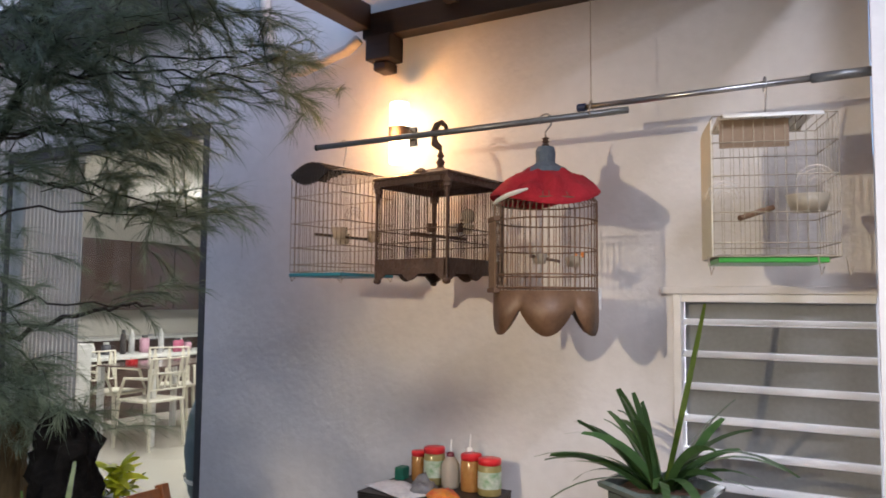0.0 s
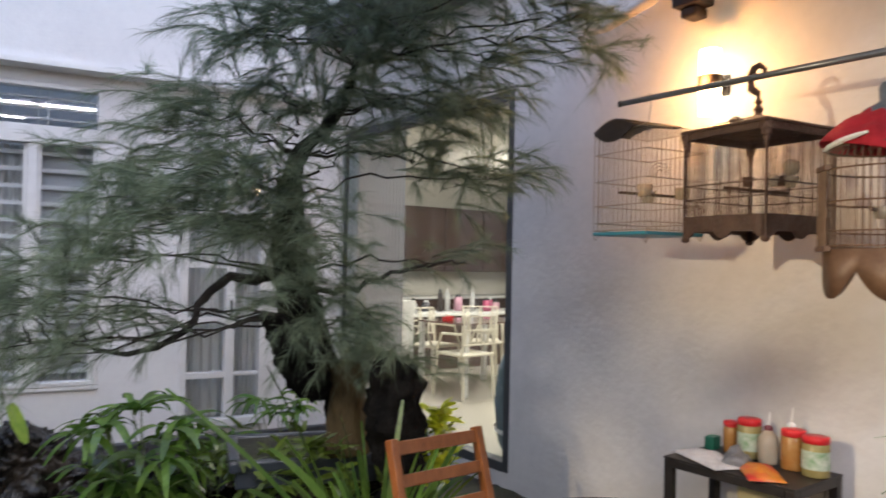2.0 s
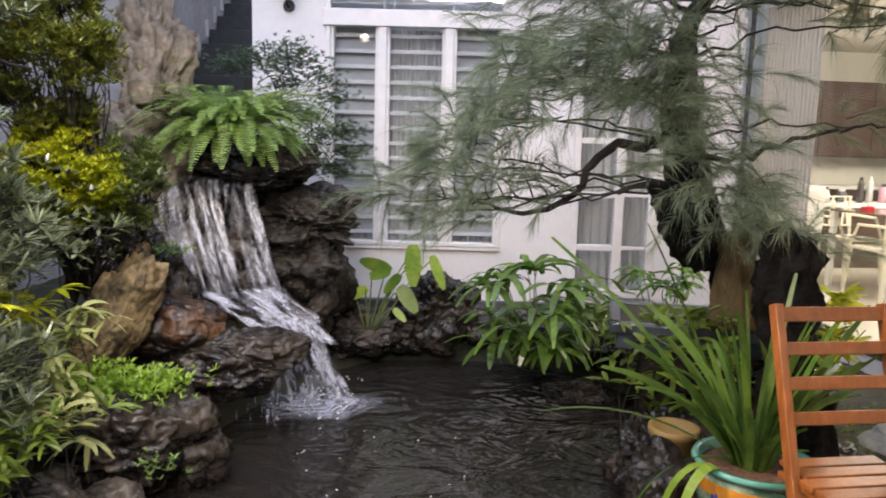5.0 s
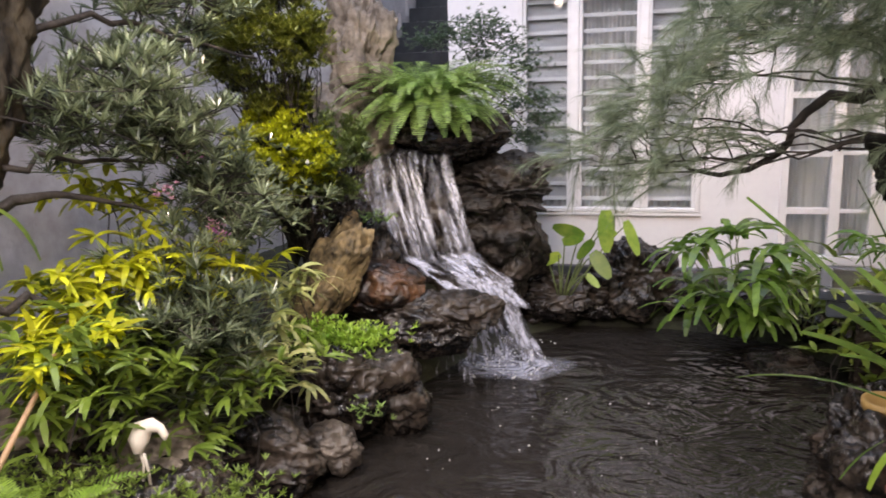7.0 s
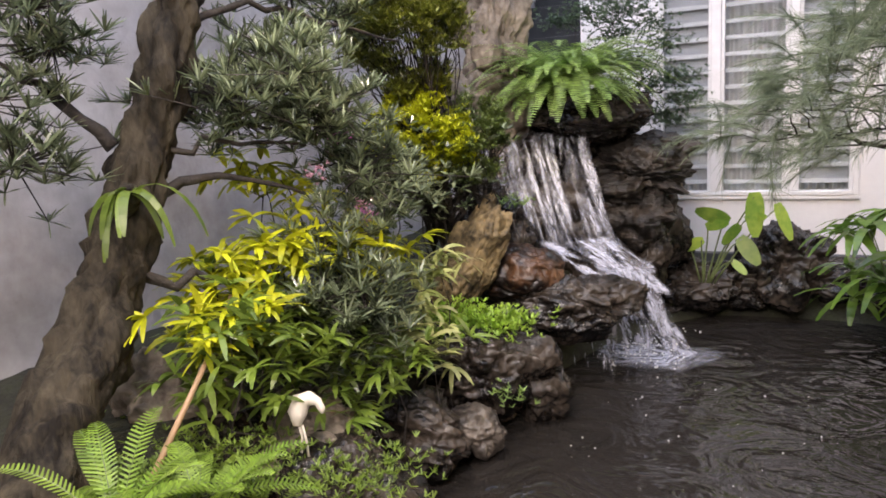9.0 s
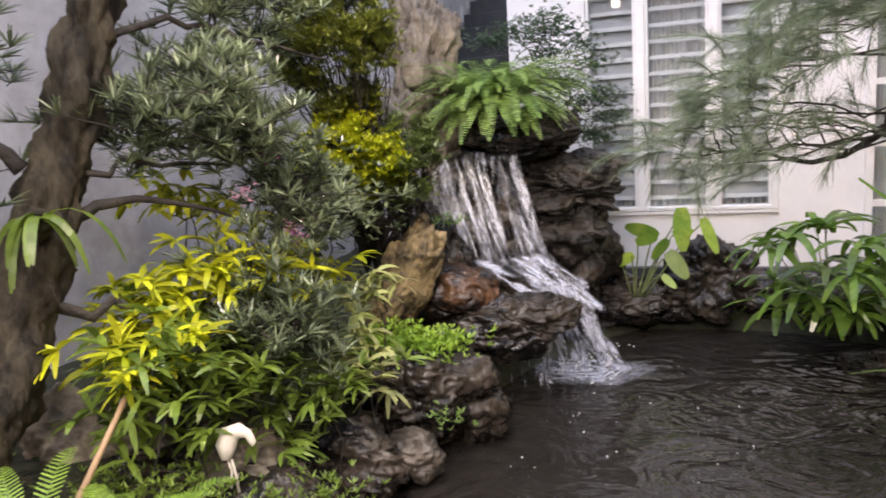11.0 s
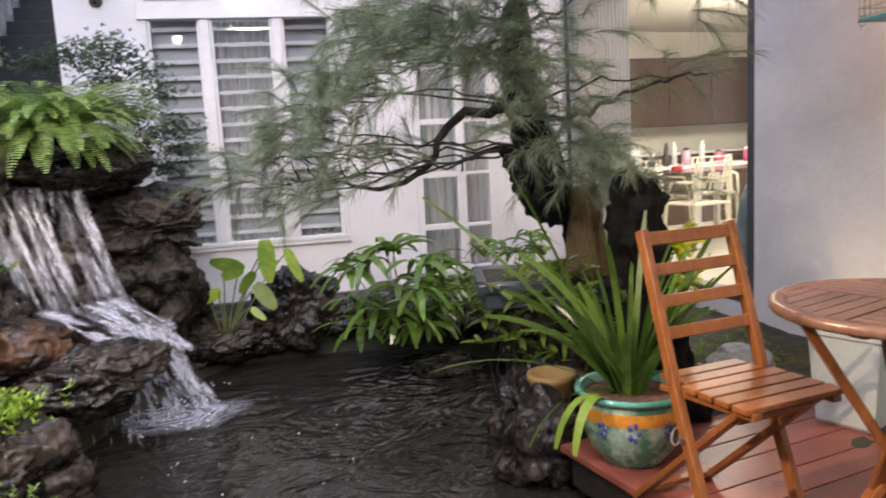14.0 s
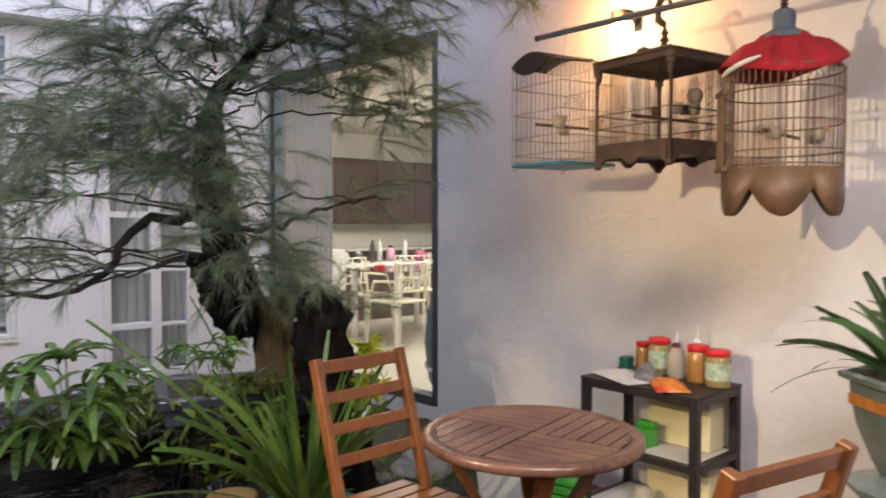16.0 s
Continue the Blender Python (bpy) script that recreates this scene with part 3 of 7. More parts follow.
M_CABLE = mat("corrugated_hose", (0.50, 0.46, 0.40), 0.6, color2=(0.58, 0.54, 0.48), scale=15)
bm = bmesh.new()
hose = [wl(0.42, 0.04, 3.3), wl(0.44, 0.04, 2.9), wl(0.50, 0.05, 2.68), wl(0.60, 0.05, 2.585), wl(0.72, 0.05, 2.575), wl(0.86, 0.05, 2.61), wl(1.0, 0.05, 2.64), wl(1.07, 0.05, 2.68)]
tube(bm, hose, 0.027, 12)
tagged(part("drain_hose", bm, M_CABLE, smooth=True), "pale insulated pipe sagging along the wall", "pipe")
soff = thing("eave_gutter", WM, "dark grey metal eave box above the glass pane", "gutter")
part("box", bbox((-1.9, -0.42, 3.02), (-0.02, -0.002, 3.18), 0.008), M_DARK, soff)
part("bolt", lathe(bmesh.new(), [(0, -0.004), (0.025, -0.004), (0.025, 0.004), (0, 0.004)], 12, pose(-0.16, -0.424, 3.09, 90)), M_TRIM, soff, "white round cap")

# ==== poles and cages ====
M_STEEL = mat("brushed_steel", (0.45, 0.45, 0.46), 0.28, 1.0, color2=(0.36, 0.36, 0.37), scale=20)
M_POLE = mat("grey_coated_tube", (0.16, 0.17, 0.18), 0.35, 0.6, color2=(0.22, 0.23, 0.24), scale=15)
M_WIRE = mat("galvanised_wire", (0.42, 0.38, 0.32), 0.45, 0.7, color2=(0.30, 0.25, 0.20), scale=30)
M_WIREB = mat("tarnished_brass_wire", (0.22, 0.19, 0.13), 0.5, 0.5, color2=(0.34, 0.30, 0.22), scale=30)
M_BROWN = mat("carved_brown_wood", (0.045, 0.022, 0.013), 0.5, color2=(0.10, 0.055, 0.035), scale=15, fine=90, bump=0.5, bscale=60)
M_BAMBOO = mat("aged_bamboo", (0.10, 0.052, 0.026), 0.5, color2=(0.19, 0.11, 0.06), scale=12, fine=80)
M_RED = mat("red_cloth", (0.30, 0.007, 0.016), 0.9, color2=(0.46, 0.018, 0.034), scale=10, bump=0.4, bscale=120)
M_DENIM = mat("slate_cloth", (0.09, 0.12, 0.16), 0.9, color2=(0.15, 0.18, 0.23), scale=14, bump=0.4, bscale=100)
M_WHITE = mat("white_plastic", (0.75, 0.75, 0.73), 0.4, color2=(0.68, 0.68, 0.65), scale=9)
M_BLUE = mat("blue_tray", (0.03, 0.20, 0.28), 0.4, color2=(0.05, 0.26, 0.34), scale=9)
M_GREEN = mat("green_plastic", (0.03, 0.24, 0.02), 0.35, color2=(0.05, 0.32, 0.04), scale=9)
M_CUP = mat("clear_cup", (0.55, 0.50, 0.40), 0.2, color2=(0.62, 0.56, 0.45), scale=9, trans=0.5)
M_ORANGE = mat("orange_plastic", (0.65, 0.20, 0.02), 0.4, color2=(0.7, 0.25, 0.03), scale=9)

pole1 = thing("hanging_pole", WM, "grey steel pole hung along the wall for cages", "pole")
part("tube", tube(bmesh.new(), [(1.16, -0.45, 2.062), (2.515, -0.45, 2.062)], 0.012, 12), M_POLE, pole1, smooth=True)
part("end_cap", tube(bmesh.new(), [(1.150, -0.45, 2.062), (1.161, -0.45, 2.062)], 0.0135, 12), M_DARK, pole1)
pole2 = thing("hanging_pole", WM, "bright telescopic steel pole fixed to the white pier", "pole")
part("tube", tube(bmesh.new(), [(2.35, -0.45, 2.090), (3.09, -0.45, 2.090)], 0.010, 12), M_STEEL, pole2, smooth=True)
part("sleeve", tube(bmesh.new(), [(3.075, -0.45, 2.090), (3.236, -0.45, 2.090)], 0.015, 12), M_POLE, pole2, "grey outer sleeve", True)
part("end_cap", tube(bmesh.new(), [(2.335, -0.45, 2.090), (2.365, -0.45, 2.090)], 0.014, 12), mat("navy_cap", (0.01, 0.02, 0.07), 0.4), pole2, "dark blue end cap")
bm = bmesh.new()
tube(bm, [(2.384, -0.45, 2.79), (2.382, -0.448, 2.45), (2.384, -0.45, 2.102)], 0.0022, 6)
tube(bm, [(2.384 + 0.0, -0.45 + 0.02 * math.cos(a), 2.082 + 0.028 * math.sin(a)) for a in [i * math.pi / 6 for i in range(13)]], 0.0022, 6)
part("wire", bm, M_WIRE, pole1, "thin hanging wire")


def hook(parent, z0, z1, r=0.028, thick=0.004, material=None):
    """An S-hook from z0 up over a pole whose axis lies at z1 (local)."""
    pts = [(0, 0, z0), (0, 0, z0 + (z1 - z0) * 0.35)]
    pts += [(0, r * 0.9 * math.cos(a), z1 - 0.004 + r * math.sin(a)) for a in [math.pi + 0.6 - i * (math.pi + 1.1) / 10 for i in range(11)]]
    return part("hook", tube(bmesh.new(), pts, thick, 8), material or M_STEEL, parent, "", True)


def at_pole(u, z, yaw):
    """Pose under the poles at u, turned so that local -y looks along the compass bearing yaw."""
    p = wl(u, 0.45, 0)
    return pose(p.x, p.y, z, 0, 0, yaw)


def wire_box(w, d, z0, z1, nx, ny, r, rails, extra=0):
    """Upright wires all round a box with rails at some heights."""
    bm = bmesh.new()
    for i in range(nx + 1):
        x = -w / 2 + w * i / nx
        for y in (-d / 2, d / 2):
            tube(bm, [(x, y, z0), (x, y, z1)], r, 4, False)
    for i in range(1, ny):
        y = -d / 2 + d * i / ny
        for x in (-w / 2, w / 2):
            tube(bm, [(x, y, z0), (x, y, z1)], r, 4, False)
    for z in rails:
        c = [(-w / 2, -d / 2, z), (w / 2, -d / 2, z), (w / 2, d / 2, z), (-w / 2, d / 2, z), (-w / 2, -d / 2, z)]
        for a, b in zip(c, c[1:]):
            tube(bm, [a, b], r * 1.5, 5, False)
    return bm


def wire_lid(w, d, z, n, r):
    bm = bmesh.new()
    for i in range(1, n):
        x = -w / 2 + w * i / n
        tube(bm, [(x, -d / 2, z), (x, d / 2, z)], r, 4, False)
    return bm


def cup(bm, x, y, z, r, h):
    return lathe(bm, [(0, z), (r * 0.75, z), (r, z + h), (r * 0.9, z + h), (r * 0.68, z + 0.004), (0, z + 0.004)], 14, Matrix.Translation((x, y, 0)))


# Wire cage with a blue tray.
S = 0.30
c1 = thing("bird_cage", at_pole(1.30, 1.50, -90), "square wire bird cage with blue tray and corrugated cover", "bird cage", "hanging bird cages")
c1.matrix_world = at_pole(1.30, 1.50, 0) @ pose(0, 0, 0, 0, 0, -1)
part("wire_walls", wire_box(S, S, 0.02, 0.42, 12, 12, 0.0015, (0.02, 0.05, 0.12, 0.22, 0.33, 0.42)), M_WIRE, c1)
part("wire_roof", wire_lid(S, S, 0.42, 12, 0.0015), M_WIRE, c1)
part("tray", bbox((-S / 2 - 0.004, -S / 2 - 0.004, 0.0), (S / 2 + 0.004, S / 2 + 0.004, 0.014), 0.004), M_BLUE, c1, "blue plastic tray")
for x in (-1, 1):
    for y in (-1, 1):
        part("foot", tube(bmesh.new(), [(x * S / 2, y * S / 2, 0.005), (x * S / 2 - 0.01 * x, y * S / 2, -0.018), (x * (S / 2 - 0.03), y * S / 2, -0.002)], 0.002, 5), M_WIRE, c1)
part("perch", tube(bmesh.new(), [(-S / 2, 0.0, 0.17), (S / 2, 0.0, 0.17)], 0.006, 8), M_BROWN, c1)
for x, y in ((-0.11, -0.10), (0.10, -0.09), (0.10, 0.10)):
    part("feed_cup", cup(bmesh.new(), x, y, 0.15, 0.032, 0.045), M_CUP, c1, "translucent feed cup", True)
bm = bmesh.new()
rows = [[bm.verts.new((-S / 2 - 0.014, 0.028 + (-S / 2 + S * i / 60) * 0.76, 0.418 - 0.045 * math.sin(math.pi * i / 60) ** 0.8 + 0.004 * math.sin(i * 1.4))) for i in range(61)]]
for j in range(2):
    rows.append([bm.verts.new((-S / 2 - 0.008 + (S * 0.62) * j, 0.028 * (1 - j) + (-S / 2 + S * i / 60) * (0.80 + 0.2 * j), 0.428 + 0.006 * math.sin(i * 1.4) + 0.04 * math.sin(math.pi * i / 60) * (1 - 0.3 * j) - 0.01)) for i in range(61)])
for r0, r1 in zip(rows, rows[1:]):
    for i in range(60):
        bm.faces.new((r0[i], r0[i + 1], r1[i + 1], r1[i]))
cov = part("cover", bm, M_BEAM, c1, "dark corrugated plastic cover")
cov.modifiers.new("thick", "SOLIDIFY").thickness = 0.004
for k in range(3):
    bm = bmesh.new()
    tube(bm, [(-0.08 + (0.03 + 0.013 * k) * math.cos(a), -S / 2 - 0.002, 0.22 + (0.03 + 0.013 * k) * math.sin(a)) for a in [i * math.pi / 8 for i in range(9)]], 0.0014, 4)
    part("door_wire", bm, M_WIRE, c1)
hook(c1, 0.42, 0.562, 0.022, 0.003)

# Carved square wooden cage.
S = 0.345
c2 = thing("bird_cage", at_pole(1.775, 1.47, -1), "carved dark wood bird cage with a shallow hipped roof", "bird cage", "hanging bird cages")
part("bars", wire_box(S, S, 0.09, 0.37, 26, 26, 0.0015, (0.15, 0.20)), M_BROWN, c2)
for x in (-1, 1):
    for y in (-1, 1):
        part("corner_post", bbox((x * S / 2 - 0.0045, y * S / 2 - 0.0045, 0.0), (x * S / 2 + 0.0045, y * S / 2 + 0.0045, 0.405), 0.0015), M_BROWN, c2)
        bm = bmesh.new()
        for k, (zz, rr) in enumerate(((0.376, 0.024), (0.355, 0.019), (0.336, 0.013), (0.322, 0.008), (0.312, 0.005))):
            bmesh.ops.create_icosphere(bm, subdivisions=1, radius=rr, matrix=Matrix.Translation((x * (S / 2 - 0.004), y * (S / 2 - 0.004), zz)))
        part("carved_corner", bm, M_BROWN, c2, "scrolled carved corner bracket")
        bm = bmesh.new()
        bmesh.ops.create_icosphere(bm, subdivisions=2, radius=0.016, matrix=Matrix.Translation((x * S / 2 * 0.98, y * S / 2 * 0.98, 0.008)) @ Matrix.Diagonal((1, 1, 0.75, 1)))
        part("carved_foot", bm, M_BROWN, c2, "carved scroll foot")


def skirt(w, y, z0, z1, drop):
    """A board whose lower edge is cut to a wave."""
    bm = bmesh.new()
    n = 24
    f, b = [], []
    for i in range(n + 1):
        x = -w / 2 + w * i / n
        lowz = z0 - drop * max(0, math.cos(2 * math.pi * 2 * i / n)) * 0.8
        f.append((bm.verts.new((x, y - 0.005, lowz)), bm.verts.new((x, y - 0.005, z1))))
        b.append((bm.verts.new((x, y + 0.005, lowz)), bm.verts.new((x, y + 0.005, z1))))
    for i in range(n):
        bm.faces.new((f[i][0], f[i + 1][0], f[i + 1][1], f[i][1]))
        bm.faces.new((b[i][1], b[i + 1][1], b[i + 1][0], b[i][0]))
        bm.faces.new((f[i][1], f[i + 1][1], b[i + 1][1], b[i][1]))
        bm.faces.new((b[i][0], b[i + 1][0], f[i + 1][0], f[i][0]))
    return bm


for k in range(4):
    part("base_board", skirt(S - 0.017, -S / 2, 0.035, 0.09, 0.03), M_BROWN, c2).matrix_basis = pose(0, 0, 0, 0, 0, 90 * k)
    part("top_rail", bbox((-S / 2 + 0.009, -S / 2 - 0.006, 0.368), (S / 2 - 0.009, -S / 2 + 0.006, 0.392), 0.002), M_BROWN, c2).matrix_basis = pose(0, 0, 0, 0, 0, 90 * k)
part("tray", bbox((-S / 2 + 0.01, -S / 2 + 0.01, 0.05), (S / 2 - 0.01, S / 2 - 0.01, 0.062)), M_BROWN, c2)
bm = bmesh.new()
lathe(bm, [(0.262, 0.392), (0.262, 0.400), (0.12, 0.432), (0.03, 0.45), (0, 0.452)], 4, pose(0, 0, 0, 0, 0, 45))
part("roof", bm, M_BROWN, c2, "low hipped wooden roof")
bm = bmesh.new()
for k in range(6):
    bmesh.ops.create_icosphere(bm, subdivisions=1, radius=0.016 + 0.008 * math.sin(k), matrix=Matrix.Translation((-0.155 + 0.012 * k, -0.05 + 0.02 * k, 0.40 + 0.012 * math.sin(k * 0.6))))
part("crest", bm, M_BROWN, c2, "carved crest on the roof edge")
part("finial", lathe(bmesh.new(), [(0.02, 0.45), (0.012, 0.46), (0.018, 0.475), (0.008, 0.49), (0.015, 0.5), (0.007, 0.515), (0.006, 0.54), (0, 0.545)], 12), M_BROWN, c2)
bm = bmesh.new()
tube(bm, [(0, 0, 0.53), (-0.012, 0.02, 0.55), (0, 0.032, 0.575), (0, 0.034, 0.60), (0, 0.02, 0.625), (0, -0.004, 0.632), (0, -0.024, 0.615), (0, -0.03, 0.592)], [0.012, 0.016, 0.012, 0.014, 0.013, 0.011, 0.009, 0.006], 8)
part("hook", bm, M_BROWN, c2, "carved dragon-like wooden hook", True)
for x, y, z in ((-0.05, -0.1, 0.19), (0.02, -0.12, 0.19), (0.12, 0.0, 0.21), (0.06, 0.09, 0.21)):
    part("feed_cup", cup(bmesh.new(), x, y, z, 0.022, 0.035), M_CUP if x < 0.05 else M_BROWN, c2, "", True)
bm = bmesh.new()
bmesh.ops.create_uvsphere(bm, u_segments=12, v_segments=8, radius=0.03, matrix=Matrix.Translation((0.10, -0.06, 0.27)))
part("water_globe", bm, M_CUP, c2, "small round glass drinker", True)
part("perch", tube(bmesh.new(), [(-0.17, 0.0, 0.185), (0.17, 0.0, 0.185)], 0.006, 8), M_BROWN, c2)

# Round bamboo cage under a red cloth.
R = 0.182
c3 = thing("bird_cage", at_pole(2.213, 1.29, 20), "round bamboo bird cage with a red cloth hood", "bird cage", "hanging bird cages")
bm = bmesh.new()
for i in range(52):
    a = 2 * math.pi * i / 52
    prof = [(R, 0.15), (R, 0.47), (R * 0.91, 0.488), (R * 0.62, 0.510), (R * 0.25, 0.535)]
    tube(bm, [(r * math.cos(a), r * math.sin(a), z) for r, z in prof], 0.0021, 4, False)
part("bars", bm, M_BAMBOO, c3)
for z in (0.165, 0.21, 0.30, 0.40, 0.468):
    part("hoop", tube(bmesh.new(), [(R * math.cos(2 * math.pi * i / 40), R * math.sin(2 * math.pi * i / 40), z) for i in range(41)], 0.003, 6, False), M_BAMBOO, c3)
bm = bmesh.new()
n = 96
lo_, hi_ = [], []
for k, rr in enumerate((R + 0.004, R - 0.006)):
    ring = []
    for i in range(n):
        a = 2 * math.pi * i / n
        s3 = abs(math.sin(3 * (a - radians(280.7))))
        zb = 0.095 - 0.093 * s3 ** 0.9
        ring.append((bm.verts.new((rr * math.cos(a), rr * math.sin(a), zb)), bm.verts.new((rr * math.cos(a), rr * math.sin(a), 0.155))))
    (lo_ if k == 0 else hi_).extend(ring)
for i in range(n):
    j = (i + 1) % n
    bm.faces.new((lo_[i][0], lo_[j][0], lo_[j][1], lo_[i][1]))
    bm.faces.new((hi_[i][1], hi_[j][1], hi_[j][0], hi_[i][0]))
    bm.faces.new((lo_[i][1], lo_[j][1], hi_[j][1], hi_[i][1]))
    bm.faces.new((hi_[i][0], hi_[j][0], lo_[j][0], lo_[i][0]))
part("skirt", bm, M_BAMBOO, c3, "wide bamboo base band with pointed scallops", True)
part("floor_board", lathe(bmesh.new(), [(0, 0.135), (R - 0.008, 0.135), (R - 0.008, 0.145), (0, 0.145)], 40), M_BAMBOO, c3)
bm = bmesh.new()
na, nz = 96, 14
rings = []
for j in range(nz):
    t = j / (nz - 1)
    ring = []
    for i in range(na):
        a = 2 * math.pi * i / na
        edge = 0.482 - 0.026 * math.sin(a * 2 + 0.6) - 0.020 * math.sin(a - 1.2)
        fold = 0.010 * math.sin(9 * a + 2.2 * math.sin(2 * a)) + 0.016 * noise.noise((2.2 * math.cos(a), 2.2 * math.sin(a), t * 2.5))
        r = (R + 0.016) * (1 - t) + 0.045 * t + fold * (1 - t) ** 0.5 * (0.35 + t)
        z = edge + (0.605 - edge) * t ** 0.72 + 0.018 * noise.noise((3 * math.cos(a), 3 * math.sin(a), t * 4)) * math.sin(math.pi * t)
        ring.append(bm.verts.new((r * math.cos(a), r * math.sin(a), z)))
    rings.append(ring)
for r0, r1 in zip(rings, rings[1:]):
    for i in range(na):
        bm.faces.new((r0[i], r0[(i + 1) % na], r1[(i + 1) % na], r1[i]))
hood = part("cloth_hood", bm, M_RED, c3, "crumpled red cloth hood", True)
hood.modifiers.new("thick", "SOLIDIFY").thickness = 0.004
bm = bmesh.new()
tube(bm, [((R + 0.012) * math.cos(radians(b)), (R + 0.012) * math.sin(radians(b)), 0.462 + 0.0007 * (b - 125)) for b in (122, 132, 142, 152, 162, 172)], [0.004, 0.008, 0.009, 0.009, 0.008, 0.004], 6)
part("hood_trim", bm, M_WHITE, c3, "white cloth edging")
part("collar", lathe(bmesh.new(), [(0.092, 0.572), (0.078, 0.590), (0.052, 0.603), (0.034, 0.615), (0.036, 0.655), (0.03, 0.672), (0.0, 0.672)], 14), M_DENIM, c3, "slate blue cloth collar")
part("spring", lathe(bmesh.new(), [(0.008, 0.672)] + [(0.008 + 0.006 * (k % 2), 0.674 + 0.006 * k) for k in range(6)] + [(0, 0.71)], 10), M_BROWN, c3)
hook(c3, 0.705, 0.772, 0.026, 0.0035)
part("perch", tube(bmesh.new(), [(-R, 0.02, 0.27), (R, -0.02, 0.27)], 0.006, 8), M_BROWN, c3)
for x, y, m in ((0.03, -0.1, M_CUP), (0.11, -0.08, M_CUP), (-0.12, 0.0, M_CUP)):
    part("feed_cup", cup(bmesh.new(), x, y, 0.245, 0.026, 0.035), m, c3, "clear feed cup", True)
for x, y in ((0.045, -0.125), (0.135, -0.09)):
    part("cup_clip", bbox((x - 0.011, y - 0.005, 0.275), (x + 0.011, y + 0.005, 0.295), 0.002), M_ORANGE, c3, "orange plastic clip")
bm = bmesh.new()
for x in (-0.035, 0.0, 0.035):
    beam(bm, (-R - 0.012, x, 0.15), (-R - 0.012, x, 0.41), 0.008, 0.008)
for z in (0.155, 0.405):
    box(bm, (-R - 0.02, -0.05, z - 0.008), (-R, 0.05, z + 0.008), 0.002)
o = part("door", bm, M_BAMBOO, c3, "small sliding bamboo door")
o.matrix_basis = pose(0, 0, 0, 0, 0, -62)
part("latch", bbox((-0.006, -R - 0.012, 0.09), (0.006, -R - 0.004, 0.165), 0.002), M_WHITE, c3, "white latch strip")

# Tall wire cage with a green tray.
w, d = 0.345, 0.25
c4 = thing("bird_cage", at_pole(2.945, 1.515, -65), "rectangular wire bird cage with a green tray and card roof", "bird cage", "hanging bird cages")
part("wire_walls", wire_box(w, d, 0.03, 0.45, 12, 8, 0.0011, (0.03, 0.07, 0.16, 0.27, 0.37, 0.45)), M_WIREB, c4)
part("wire_roof", wire_lid(w, d, 0.45, 12, 0.0012), M_WIREB, c4)
part("tray", bbox((-w / 2 + 0.012, -d / 2 + 0.004, 0.012), (w / 2 - 0.03, d / 2 - 0.004, 0.028), 0.003), M_GREEN, c4, "bright green tray")
part("litter", bbox((-w / 2 + 0.012, -d / 2 + 0.008, 0.029), (w / 2 - 0.012, d / 2 - 0.012, 0.036)), M_ROCK3, c4)
part("side_card", bbox((-w / 2 - 0.006, -d / 2, 0.03), (-w / 2 - 0.003, d / 2, 0.44)), mat("yellowed_card", (0.58, 0.54, 0.42), 0.8, color2=(0.66, 0.63, 0.52), scale=6), c4, "yellowed card side panel")
bm = bmesh.new()
prof = [(-0.205, 0.440), (-0.16, 0.458), (-0.08, 0.470), (0.0, 0.475), (0.15, 0.468), (0.19, 0.455)]
a = [[bm.verts.new((-w / 2 + 0.03 + (w - 0.07) * k, y * d / 0.34, z)) for y, z in prof] for k in (0, 1)]
for i in range(len(prof) - 1):
    bm.faces.new((a[0][i], a[1][i], a[1][i + 1], a[0][i + 1]))
cv = part("roof_card", bm, M_WHITE, c4, "bent white card roof", True)
cv.modifiers.new("thick", "SOLIDIFY").thickness = 0.003
part("card_flap", bbox((-w / 2 + 0.02, -d / 2 + 0.012, 0.355), (w / 2 - 0.13, -d / 2 + 0.016, 0.44)), mat("brown_card", (0.20, 0.14, 0.09), 0.8, color2=(0.26, 0.19, 0.13), scale=8), c4, "brown card flap")
part("perch", tube(bmesh.new(), [(-0.09, -0.06, 0.15), (0.02, 0.02, 0.19)], 0.009, 8), M_BAMBOO, c4)
part("bowl", cup(bmesh.new(), 0.11, -0.03, 0.17, 0.065, 0.05), M_CUP, c4, "translucent plastic bowl", True)
for k in range(4):
    for x, z in ((-0.14, 0.20), (0.11, 0.24)):
        bm = bmesh.new()
        tube(bm, [(x + (0.02 + 0.012 * k) * math.cos(t), -d / 2 - 0.002, z + (0.02 + 0.012 * k) * math.sin(t)) for t in [i * math.pi / 8 for i in range(9)]], 0.0014, 4)
        part("door_wire", bm, M_WIRE, c4)
for x in (-0.19, 0.11, 0.185):
    part("foot", tube(bmesh.new(), [(x, -d / 2, 0.03), (x + 0.008, -d / 2, -0.025), (x + 0.016, -d / 2, 0.0)], 0.002, 5), M_WIRE, c4)
hook(c4, 0.45, 0.575, 0.026, 0.003)

